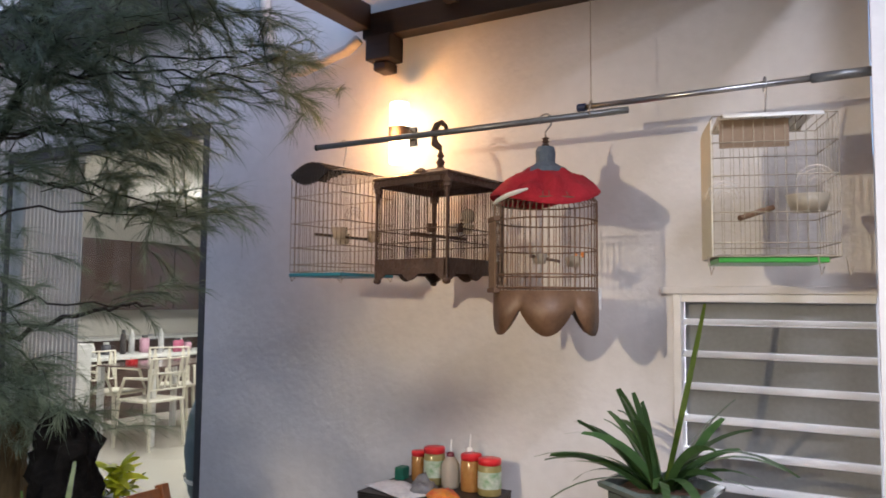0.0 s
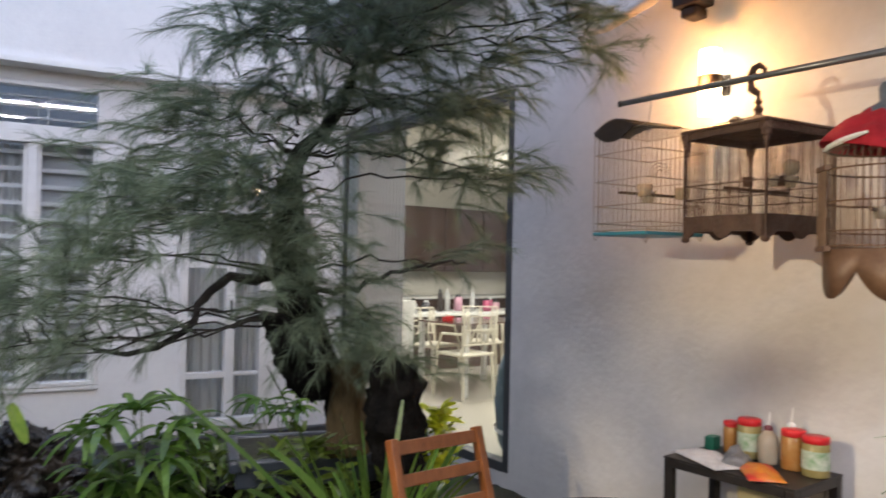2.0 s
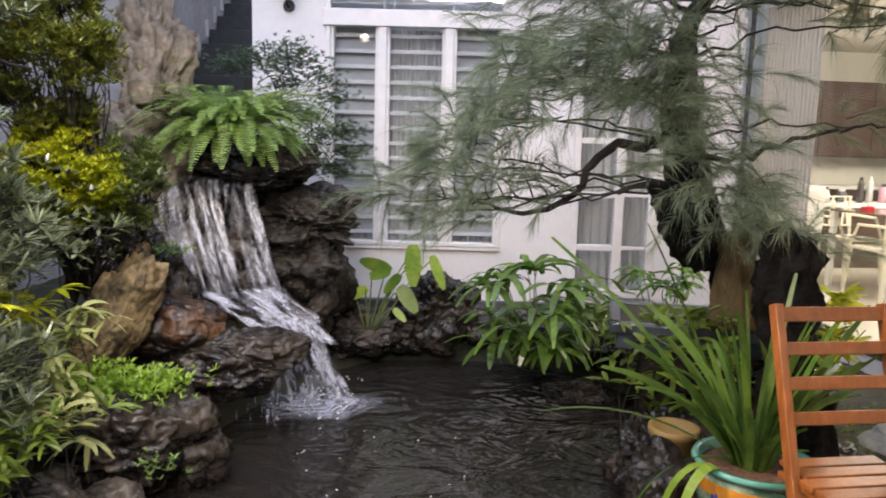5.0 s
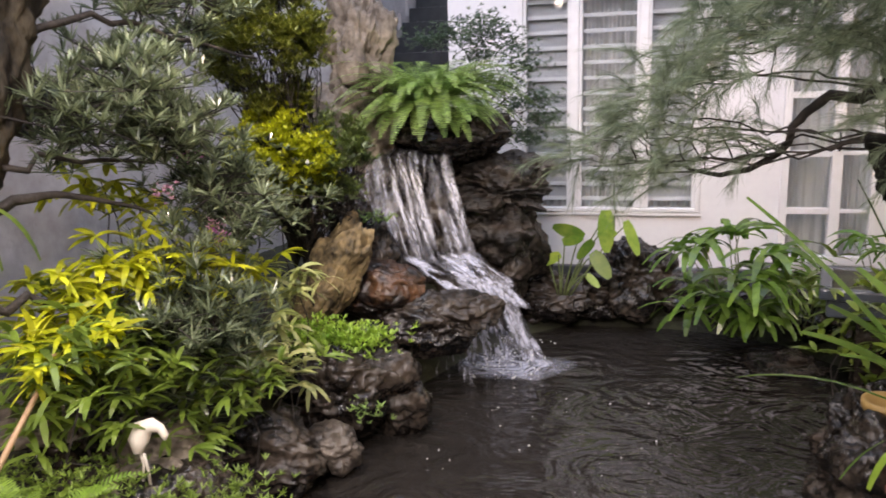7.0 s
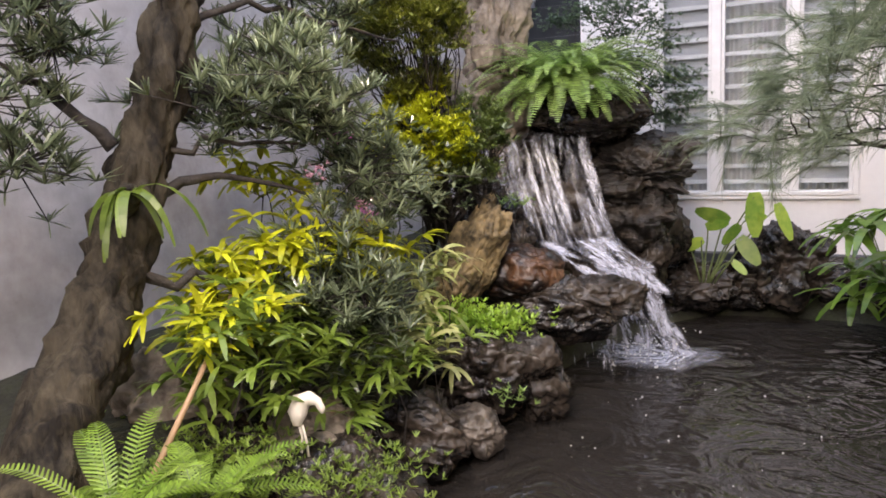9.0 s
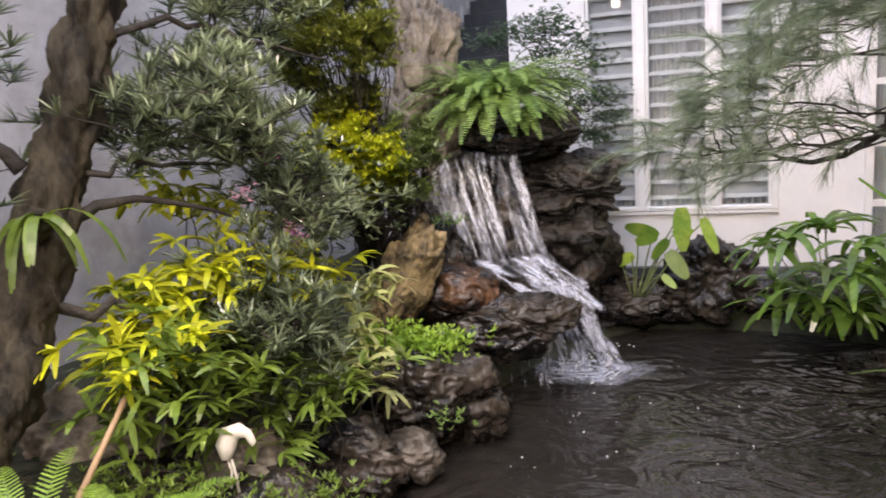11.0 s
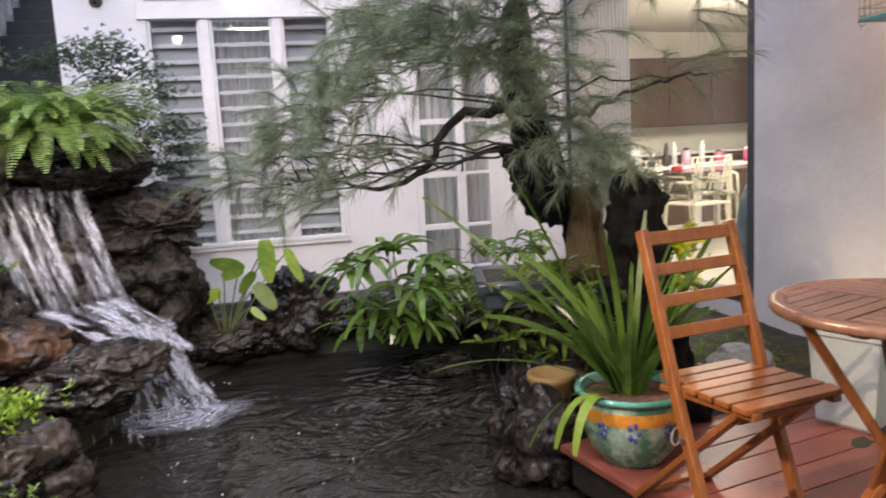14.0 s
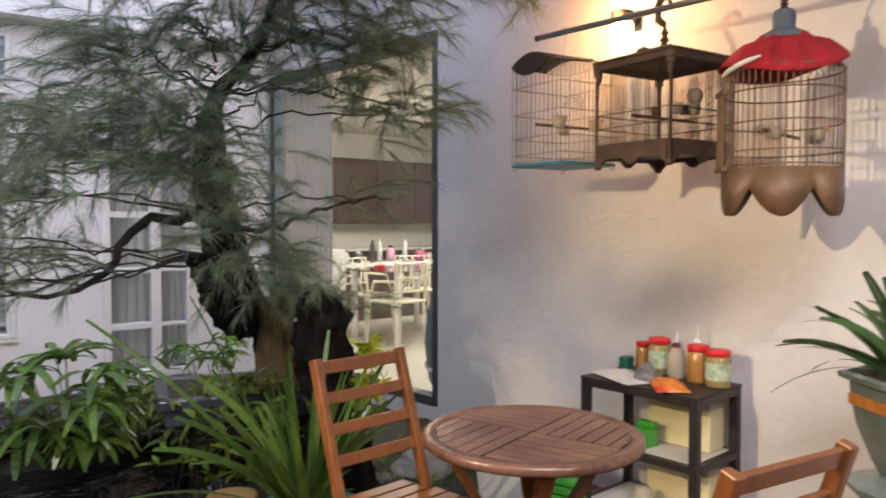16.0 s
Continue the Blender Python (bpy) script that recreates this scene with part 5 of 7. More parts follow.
WET, BRN, PALE = "wet black weathered rock at the pond's edge", "yellow-brown leaning rock beside the waterfall", "pale grey-brown weathered rock"
crag((-1.32, 2.36, -0.05), (0.23, 0.19, 0.155), 1, M_ROCK, WET, turn=20)
crag((-1.14, 2.58, -0.09), (0.11, 0.10, 0.085), 2, M_ROCK5, PALE)
crag((-1.22, 2.92, 0.06), (0.30, 0.22, 0.22), 3, M_ROCK, WET, turn=30)
crag((-1.00, 3.02, -0.07), (0.13, 0.11, 0.14), 4, M_ROCK, WET)
crag((-0.98, 3.58, 0.20), (0.30, 0.24, 0.15), 5, M_ROCK, "wet dark ledge rock under the waterfall", turn=10)
crag((-1.24, 3.50, 0.35), (0.23, 0.18, 0.15), 6, M_ROCK4, "rust-brown wet boulder beside the waterfall", 0.16, 0, 0.05)
crag((-1.44, 3.25, 0.44), (0.13, 0.11, 0.31), 7, M_ROCK2, BRN, 0.22, m=pose(-1.42, 3.25, 0.46, 0, 28, 20))
crag((-1.40, 3.72, 0.42), (0.20, 0.18, 0.30), 8, M_ROCK, WET)
crag((-1.20, 4.62, 0.45), (0.55, 0.36, 0.62), 9, M_ROCK, "tall dark rock face behind the waterfall", 0.25)
crag((-1.55, 4.25, 0.55), (0.30, 0.40, 0.55), 10, M_ROCK, WET)
crag((-0.78, 4.40, 0.80), (0.28, 0.22, 0.17), 11, M_ROCK6, "overhanging layered dark rock beside the waterfall", 0.36, 15, 0.18)
crag((-0.64, 4.46, 0.92), (0.15, 0.12, 0.09), 12, M_ROCK6, WET, 0.36, 0, 0.12)
crag((-0.80, 4.40, 0.54), (0.19, 0.18, 0.17), 13, M_ROCK6, WET, 0.36, 0, 0.12)
crag((-0.84, 4.45, 0.22), (0.18, 0.18, 0.26), 14, M_ROCK, WET, 0.34)
crag((-1.10, 4.40, 1.12), (0.38, 0.26, 0.17), 15, M_ROCK, "dark rock cap under a fern", 0.3)
crag((-1.58, 4.2, 1.66), (0.17, 0.15, 0.46), 16, M_ROCK3, "tall pale standing rock above the waterfall", 0.42, 0, 0.22)
crag((-1.66, 4.2, 1.1), (0.25, 0.25, 0.35), 17, M_ROCK3, PALE, 0.3)
crag((-0.62, 4.90, 0.0), (0.34, 0.20, 0.17), 18, M_ROCK, WET, turn=-10)
crag((-0.30, 5.02, -0.02), (0.26, 0.18, 0.14), 19, M_ROCK, WET)
crag((-0.02, 5.0, 0.10), (0.25, 0.17, 0.26), 20, M_ROCK, "craggy dark boulder at the pond's far edge", 0.32)
crag((0.36, 5.12, 0.0), (0.24, 0.16, 0.13), 21, M_ROCK, WET)
crag((0.72, 5.0, 0.0), (0.28, 0.18, 0.15), 22, M_ROCK, WET)
crag((1.12, 4.72, 0.0), (0.24, 0.22, 0.15), 23, M_ROCK, WET)
crag((1.34, 4.2, -0.02), (0.20, 0.26, 0.16), 24, M_ROCK, WET)
crag((1.24, 3.62, -0.06), (0.16, 0.24, 0.16), 25, M_ROCK, WET)
crag((1.02, 3.12, -0.06), (0.19, 0.24, 0.20), 26, M_ROCK, WET)
crag((0.90, 2.74, -0.07), (0.17, 0.18, 0.19), 27, M_ROCK, WET)
crag((0.86, 4.3, -0.2), (0.20, 0.16, 0.07), 28, M_ROCK, WET)
crag((-1.52, 2.0, 0.08), (0.20, 0.18, 0.14), 29, M_ROCK3, PALE)
crag((-1.40, 1.75, 0.12), (0.12, 0.11, 0.08), 30, M_ROCK3, PALE)
crag((-1.25, 1.75, 0.02), (0.20, 0.24, 0.18), 31, M_ROCK, "mossy dark rock at the pond's edge")
crag((1.98, 3.02, 0.02), (0.16, 0.12, 0.12), 32, mat("grey_stone", (0.16, 0.17, 0.17), 0.7, color2=(0.26, 0.27, 0.27), scale=6, bump=0.4), "smooth grey stone at the wall's foot", 0.12)
crag((1.62, 2.85, 0.0), (0.13, 0.12, 0.12), 33, M_ROCK, WET)
crag((-1.95, 1.75, 0.2), (0.22, 0.2, 0.2), 35, M_ROCK3, PALE)
crag((-1.75, 1.75, 0.1), (0.18, 0.16, 0.16), 36, M_ROCK, WET)
crag((1.75, 4.1, 0.05), (0.3, 0.3, 0.12), 34, M_ROCK, WET)

# Black craggy column behind the chair.
bm = bmesh.new()
cpts = [(1.40, 2.70, -0.05), (1.38, 2.68, 0.12), (1.37, 2.69, 0.3), (1.34, 2.70, 0.45), (1.33, 2.72, 0.6), (1.325, 2.74, 0.72), (1.33, 2.76, 0.82), (1.345, 2.765, 0.90), (1.355, 2.77, 0.96), (1.355, 2.77, 0.985)]
tube(bm, cpts, [0.17, 0.15, 0.12, 0.09, 0.085, 0.10, 0.115, 0.105, 0.075, 0.03], 22)
bmesh.ops.subdivide_edges(bm, edges=bm.edges, cuts=2, use_grid_fill=True)
bm.normal_update()
for v in bm.verts:
    v.co += v.normal * (0.055 * noise.noise(v.co * 9) + 0.05 * noise.noise(v.co * 19 + Vector((3, 1, 2))) + 0.012 * noise.noise(v.co * 45))
# Near-black and dull; also used on the casuarina's trunk and flank.
M_NEARBLACK = mat("dull_near_black", (0.002, 0.002, 0.002), 0.9, spec=0.1, color2=(0.012, 0.011, 0.010), scale=14, fine=50, bump=0.8, bscale=30)
tagged(part("rock_column", bm, M_NEARBLACK, smooth=True), "black craggy upright rock behind the wooden chair", "rock")

# Falling water: streaked sheets, and foam where they land.
def falling(name, strength, su, sv, lo, hi, soft=False):
    m = bpy.data.materials.new(name)
    m.use_nodes = True
    n, l = m.node_tree.nodes, m.node_tree.links
    b = n["Principled BSDF"]
    b.inputs["Base Color"].default_value = (0.72, 0.74, 0.85, 1)
    b.inputs["Roughness"].default_value = 0.25
    uv, mp, t1, rp, tr, mx = n.new("ShaderNodeUVMap"), n.new("ShaderNodeMapping"), n.new("ShaderNodeTexNoise"), n.new("ShaderNodeValToRGB"), n.new("ShaderNodeBsdfTransparent"), n.new("ShaderNodeMixShader")
    mp.inputs["Scale"].default_value = (su, sv, 1)
    t1.inputs["Scale"].default_value, t1.inputs["Detail"].default_value, t1.inputs["Distortion"].default_value = 1.0, 8.0, 1.3
    rp.color_ramp.elements[0].position, rp.color_ramp.elements[1].position = lo, hi
    rp.color_ramp.elements[1].color = (strength, strength, strength, 1)
    l.new(uv.outputs[0], mp.inputs[0])
    l.new(mp.outputs[0], t1.inputs[0])
    l.new(t1.outputs[0], rp.inputs[0])
    fac = rp.outputs[0]
    if soft:
        # Each ribbon thins out towards its edges and its ends.
        sep = n.new("ShaderNodeSeparateXYZ")
        l.new(uv.outputs[0], sep.inputs[0])
        for ch, op in ((0, "FRACT"), (1, "FRACT")):
            fr_, inv, mul, gain = (n.new("ShaderNodeMath") for _ in range(4))
            fr_.operation, inv.operation, mul.operation, gain.operation = op, "SUBTRACT", "MULTIPLY", "MULTIPLY"
            l.new(sep.outputs[ch], fr_.inputs[0])
            inv.inputs[0].default_value = 1.0
            l.new(fr_.outputs[0], inv.inputs[1])
            l.new(fr_.outputs[0], mul.inputs[0])
            l.new(inv.outputs[0], mul.inputs[1])
            gain.inputs[1].default_value, gain.use_clamp = 4.0, True
            l.new(mul.outputs[0], gain.inputs[0])
            both = n.new("ShaderNodeMath")
            both.operation = "MULTIPLY"
            l.new(fac, both.inputs[0])
            l.new(gain.outputs[0], both.inputs[1])
            fac = both.outputs[0]
    l.new(fac, mx.inputs[0])
    l.new(tr.outputs[0], mx.inputs[1])
    l.new(b.outputs[0], mx.inputs[2])
    l.new(mx.outputs[0], n["Material Output"].inputs[0])
    return m


def spline(pts, sub):
    """Points along a smooth curve through pts."""
    pts, q = [Vector(p) for p in pts], []
    for i in range(len(pts) - 1):
        p0, p1, p2, p3 = pts[max(i - 1, 0)], pts[i], pts[i + 1], pts[min(i + 2, len(pts) - 1)]
        for k in range(sub):
            t = k / sub
            q.append(0.5 * ((2 * p1) + (p2 - p0) * t + (2 * p0 - 5 * p1 + 4 * p2 - p3) * t * t + (3 * p1 - p0 - 3 * p2 + p3) * t ** 3))
    return q + [pts[-1]]


def sheet(left, right, bulge, seed, nu=30):
    """A ruled sheet between two runs of points, with ripples; carries u across and v along."""
    bm = bmesh.new()
    uvl = bm.loops.layers.uv.new("UVMap")
    left, right = [Vector(p) for p in left], [Vector(p) for p in right]

    def run(ps, t):
        k = t * (len(ps) - 1)
        i = min(int(k), len(ps) - 2)
        return ps[i].lerp(ps[i + 1], k - i)

    nv = 10 * (len(left) - 1)
    g = []
    for j in range(nv + 1):
        t = j / nv
        a, b = run(left, t), run(right, t)
        out = (b - a).cross(Vector((0, 0, 1))).normalized()
        g.append([(bm.verts.new(a.lerp(b, i / nu) + out * (bulge * math.sin(math.pi * i / nu) + 0.035 * noise.noise((i * 0.35, t * 2, seed)))), i / nu, t) for i in range(nu + 1)])
    for r0, r1 in zip(g, g[1:]):
        for i in range(nu):
            q = (r0[i], r0[i + 1], r1[i + 1], r1[i])
            f = bm.faces.new([x[0] for x in q])
            for lp, x in zip(f.loops, q):
                lp[uvl].uv = (x[1], x[2])
    return bm


fall = thing("waterfall", Matrix.Identity(4), "white streaked waterfall dropping over dark rocks into the pond", "waterfall")
def strands(left, right, n, seed, width, lean=0.04, spread=0.03):
    """Many narrow ribbons of falling water between two runs of points; u across each ribbon, v along it."""
    bm = bmesh.new()
    uvl = bm.loops.layers.uv.new("UVMap")
    left, right = spline(left, 6), spline(right, 6)
    r = random.Random(seed)
    for k in range(n):
        c, w = r.random() ** 0.9, width * r.uniform(0.35, 1.3)
        t0 = r.uniform(-0.08, 0.75)
        t0, t1 = max(0.0, t0), min(1.0, max(0.12, t0 + r.uniform(0.22, 0.55)))
        drift, out_, ph = r.gauss(0, lean), r.uniform(-0.5, 1.0) * spread, r.uniform(0, 9)
        rows = []
        for j in range(19):
            t = t0 + (t1 - t0) * j / 18
            q = t * (len(left) - 1)
            i = min(int(q), len(left) - 2)
            a_, b_ = left[i].lerp(left[i + 1], q - i), right[i].lerp(right[i + 1], q - i)
            ax = (b_ - a_).normalized()
            nrm = ax.cross(Vector((0, 0, 1))).normalized()
            x = min(1.04, max(-0.04, c + drift * t + 0.03 * noise.noise((ph, t * 3, 0))))
            p = a_.lerp(b_, x) + nrm * (out_ + 0.02 * noise.noise((ph, t * 4, 5)))
            ww = w * (0.25 + 0.75 * math.sin(math.pi * min(0.96, 0.12 + 0.84 * j / 18))) * (1 + 0.5 * noise.noise((ph, t * 6, 9)))
            rows.append((bm.verts.new(p - ax * ww / 2), bm.verts.new(p + ax * ww / 2), j / 18))
        for r0, r1 in zip(rows, rows[1:]):
            f = bm.faces.new((r0[0], r0[1], r1[1], r1[0]))
            for lp, uv in zip(f.loops, ((k, r0[2]), (k + 1, r0[2]), (k + 1, r1[2]), (k, r1[2]))):
                lp[uvl].uv = uv
    return bm


M_STR, M_VEIL, M_FOAM = falling("falling_water", 0.64, 1.3, 3.5, 0.36, 0.70, True), falling("water_veil", 0.20, 9, 5.0, 0.42, 0.78), falling("foaming_water", 0.85, 1.6, 4.0, 0.34, 0.68, True)
UL, UR = [(-1.50, 4.20, 1.06), (-1.46, 4.02, 1.01), (-1.37, 3.92, 0.76), (-1.25, 3.86, 0.42)], [(-1.04, 4.26, 1.04), (-1.02, 4.10, 0.99), (-0.95, 4.02, 0.75), (-0.83, 3.97, 0.42)]
part("upper_fall", strands(UL, UR, 62, 1, 0.036, 0.12), M_STR, fall, "white strands of the upper fall", True)
part("upper_veil", sheet(UL, UR, 0.02, 1), M_VEIL, fall, "thin veil of water behind the strands", True)
part("side_fall", strands([(-1.66, 4.05, 1.10), (-1.62, 3.95, 0.9), (-1.50, 3.9, 0.6)], [(-1.42, 4.12, 1.06), (-1.40, 4.0, 0.9), (-1.30, 3.93, 0.6)], 60, 4, 0.026, 0.1), falling("thin_water", 0.5, 1.5, 3.0, 0.35, 0.7, True), fall, "thin side trickles", True)
part("ledge_foam", strands([(-1.26, 3.86, 0.46), (-1.10, 3.76, 0.40), (-0.96, 3.78, 0.33), (-0.90, 3.82, 0.22)], [(-0.86, 4.02, 0.48), (-0.74, 4.02, 0.36), (-0.66, 4.04, 0.24), (-0.60, 4.06, 0.14)], 48, 6, 0.075, 0.35, 0.05), M_FOAM, fall, "foam spreading over the ledge", True)
part("cascade", strands([(-1.02, 3.76, 0.37), (-0.90, 3.80, 0.24), (-0.86, 3.84, 0.02), (-0.86, 3.88, -0.20)], [(-0.68, 4.03, 0.34), (-0.64, 4.05, 0.20), (-0.56, 4.08, 0.0), (-0.48, 4.10, -0.20)], 46, 2, 0.050, 0.25, 0.06), M_FOAM, fall, "foaming lower cascade", True)
part("cascade_veil", sheet([(-1.16, 3.84, 0.46), (-1.0, 3.77, 0.39), (-0.90, 3.80, 0.27), (-0.87, 3.86, 0.05), (-0.88, 3.90, -0.19)], [(-0.84, 4.02, 0.47), (-0.74, 4.01, 0.37), (-0.66, 4.04, 0.24), (-0.56, 4.09, 0.02), (-0.46, 4.11, -0.19)], 0.03, 2), falling("cascade_veil", 0.26, 7, 5.0, 0.42, 0.75), fall, "", True)
part("edge_drip", strands([(-1.02, 3.70, 0.16), (-1.02, 3.70, -0.02), (-1.02, 3.70, -0.20)], [(-0.82, 3.66, 0.16), (-0.80, 3.66, -0.02), (-0.79, 3.66, -0.20)], 34, 8, 0.012, 0.02), M_STR, fall, "thin drips off the ledge rock", True)
for o in fall.children:
    o["kind"] = "stuff"
bm = bmesh.new()
uvl = bm.loops.layers.uv.new("UVMap")
c0 = bm.verts.new((-0.66, 4.0, -0.185))
ring = [bm.verts.new((-0.66 + (0.36 + 0.07 * math.sin(3 * a)) * math.cos(a), 4.0 + (0.28 + 0.05 * math.cos(2 * a)) * math.sin(a), -0.195)) for a in [2 * math.pi * i / 28 for i in range(28)]]
for i in range(28):
    f = bm.faces.new((c0, ring[i], ring[(i + 1) % 28]))
    for lp in f.loops:
        lp[uvl].uv = (0.5, 0.5) if lp.vert == c0 else (0.99, 0.3 + 0.4 * (i + (lp.vert == ring[(i + 1) % 28])) / 28)
part("foam", bm, falling("foam", 0.9, 9, 40, 0.34, 0.62, True), fall, "white foam on the pond", True)
bm = bmesh.new()
rs = random.Random(3)
for k in range(160):
    a, r = rs.uniform(0, 6.28), rs.uniform(0.03, 0.3)
    bmesh.ops.create_icosphere(bm, subdivisions=1, radius=rs.uniform(0.002, 0.006), matrix=Matrix.Translation((-0.68 + r * math.cos(a), 4.0 + r * math.sin(a), -0.18 + 0.14 * rs.random() ** 3)))
for k in range(26):
    bmesh.ops.create_icosphere(bm, subdivisions=1, radius=rs.uniform(0.0018, 0.0045), matrix=Matrix.Translation((rs.uniform(-0.8, 0.35), rs.uniform(2.5, 3.7), -0.199)))
o = part("splash_drops", bm, M_WHITE, fall)
o["kind"] = "stuff"


# ==== garden: leaves ====
class Leaves:
    """Collects blades and makes one mesh of them."""

    def __init__(self, seed):
        self.v, self.f, self.r = [], [], random.Random(seed)

    def blade(self, p, d, length, width, droop=0.3, segs=3, blunt=0.6, side=None, keel=0.0):
        p, d = Vector(p), Vector(d).normalized()
        if side is None:
            side = d.cross(Vector((self.r.gauss(0, 0.35), self.r.gauss(0, 0.35), 1)))
            side = side.normalized() if side.length > 1e-3 else d.orthogonal().normalized()
        i0 = len(self.v)
        step = length / segs
        for k in range(segs + 1):
            t = k / segs
            w = width / 2 * max(0.06, math.sin(math.pi * min(0.97, 0.1 + 0.87 * t ** 0.85)) ** blunt)
            self.v += [tuple(p - side * w), tuple(p + side * w)]
            if k:
                a = i0 + 2 * k - 2
                self.f.append((a, a + 1, a + 3, a + 2))
            p = p + d * step
            d = (d + Vector((0, 0, -droop / segs))).normalized()
        return p

    def needle(self, p, d, length, width):
        p, d = Vector(p), Vector(d).normalized()
        side = d.cross(Vector((self.r.gauss(0, 1), self.r.gauss(0, 1), self.r.gauss(0, 1)))).normalized() * width / 2
        mid = p + d * length * 0.55
        e = mid + (d + Vector((0, 0, -0.35))).normalized() * length * 0.45
        i = len(self.v)
        self.v += [tuple(p - side), tuple(p + side), tuple(mid + side), tuple(mid - side), tuple(e)]
        self.f += [(i, i + 1, i + 2, i + 3), (i + 3, i + 2, i + 4)]

    def around(self, up=0.3, spread=1.0):
        a = self.r.uniform(0, 2 * math.pi)
        return Vector((math.cos(a) * spread, math.sin(a) * spread, self.r.gauss(up, 0.4)))

    def mesh(self, name):
        me = bpy.data.meshes.new(name)
        me.from_pydata(self.v, [], self.f)
        return me


def leafmat(name, a, b, rough=0.4, trans=0.35, rand=0.35):
    return mat(name, a, rough, color2=b, scale=5, fine=30, rand=rand, trans=trans)


L_CAS = leafmat("casuarina_needles", (0.12, 0.165, 0.105), (0.26, 0.32, 0.205), 0.55, 0.35)
# Its pale second colour carries the sky's gloss on the leaves.
L_POD = leafmat("dark_podocarp_leaf", (0.065, 0.090, 0.050), (0.27, 0.315, 0.185), 0.26, 0.3, 0.65)
L_YB = leafmat("yellow_green_leaf", (0.33, 0.39, 0.012), (0.60, 0.62, 0.03), 0.45, 0.35, 0.4)
L_OLG = leafmat("mid_green_small_leaf", (0.055, 0.085, 0.018), (0.16, 0.22, 0.05), 0.4, 0.3, 0.5)
L_OLV = leafmat("olive_leaf", (0.070, 0.090, 0.012), (0.19, 0.21, 0.03), 0.4, 0.3, 0.5)
L_YEL = leafmat("yellow_striped_leaf", (0.26, 0.32, 0.012), (0.66, 0.64, 0.025), 0.4, 0.35, 0.5)
L_GRN = leafmat("glossy_green_leaf", (0.065, 0.11, 0.016), (0.19, 0.27, 0.04), 0.3)
L_FERN = leafmat("fern_green", (0.13, 0.24, 0.045), (0.34, 0.48, 0.13), 0.45, 0.35, 0.5)
L_MOSS = leafmat("moss_green", (0.075, 0.13, 0.014), (0.19, 0.28, 0.035), 0.6)
L_LIME = leafmat("lime_green_leaf", (0.12, 0.22, 0.022), (0.26, 0.38, 0.05), 0.5)
L_PALM = leafmat("palm_green", (0.06, 0.14, 0.022), (0.19, 0.31, 0.05), 0.22, 0.35, 0.5)
L_STRAP = leafmat("strap_leaf_green", (0.035, 0.085, 0.03), (0.09, 0.17, 0.05), 0.28)
L_DARK = leafmat("small_dark_leaf", (0.045, 0.085, 0.045), (0.14, 0.20, 0.11), 0.35)
M_BARK = mat("rough_bark", (0.010, 0.008, 0.006), 0.8, color2=(0.075, 0.062, 0.040), scale=16, fine=70, stretch=(1, 1, 0.35), bump=1.0, bscale=40, lo=0.38, hi=0.72, spec=0.2)
M_BARKD = mat("dark_bark", (0.010, 0.008, 0.007), 0.8, color2=(0.045, 0.036, 0.028), scale=12, fine=60, bump=0.9, bscale=30)
M_BARKB = mat("brown_fibrous_bark", (0.05, 0.034, 0.014), 0.9, color2=(0.15, 0.105, 0.045), scale=10, fine=60, stretch=(1, 1, 0.25), bump=0.8, bscale=30)
M_STEM = mat("green_stem", (0.09, 0.13, 0.04), 0.5, color2=(0.15, 0.19, 0.07), scale=15)


def limb(parent, pts, r0, r1, material, seed=0, wob=0.02, name="limb", sides=10, sub=4):
    """A crooked tapering branch through points."""
    q = spline(pts, sub)
    q = [p + wob * Vector((noise.noise((i * 0.9, seed, 0)), noise.noise((i * 0.9, seed, 5)), noise.noise((i * 0.9, seed, 9)))) for i, p in enumerate(q)]
    n = len(q) - 1
    bm = tube(bmesh.new(), q, [(r0 + (r1 - r0) * (i / n) ** 0.8) * (1 + 0.18 * noise.noise((i * 0.7, seed, 2))) for i in range(n + 1)], sides)
    return part(name, bm, material, parent, smooth=True)


# --- the feathery casuarina in its tray ---
cas = thing("casuarina_tree", Matrix.Identity(4), "large bonsai casuarina with feathery grey-green needles", "tree")
TRK = [(1.33, 3.32, 0.50), (1.32, 3.31, 0.72), (1.22, 3.35, 0.90), (1.14, 3.38, 1.12), (1.10, 3.40, 1.30), (1.08, 3.41, 1.48), (1.07, 3.40, 1.66), (1.10, 3.37, 1.85), (1.22, 3.25, 2.02), (1.29, 3.17, 2.25), (1.32, 3.1, 2.6), (1.33, 3.08, 2.95)]
bm = bmesh.new()
TR_ = [0.080, 0.075, 0.085, 0.10, 0.09, 0.085, 0.06, 0.038, 0.026, 0.02, 0.014, 0.007]
tube(bm, spline(TRK, 8), [TR_[k // 8] + (TR_[min(k // 8 + 1, 11)] - TR_[k // 8]) * (k % 8) / 8 for k in range(11 * 8 + 1)], 32)
bm.normal_update()
for v in bm.verts:
    v.co += v.normal * min(0.035, 0.012 + 0.03 * max(0, 1.6 - v.co.z)) * (noise.noise(v.co * 11) + 0.6 * noise.noise(v.co * 24))
part("trunk", bm, M_NEARBLACK, cas, "dark gnarled trunk", True)
bm = tube(bmesh.new(), spline([(1.33, 3.26, 0.50), (1.325, 3.25, 0.66), (1.32, 3.24, 0.80), (1.30, 3.25, 0.92)], 6), [0.105 - 0.0018 * k for k in range(19)], 20)
bm.normal_update()
for v in bm.verts:
    v.co += v.normal * 0.022 * (noise.noise(Vector((v.co.x * 16, v.co.y * 16, v.co.z * 5))) + 0.5 * noise.noise(v.co * 40))
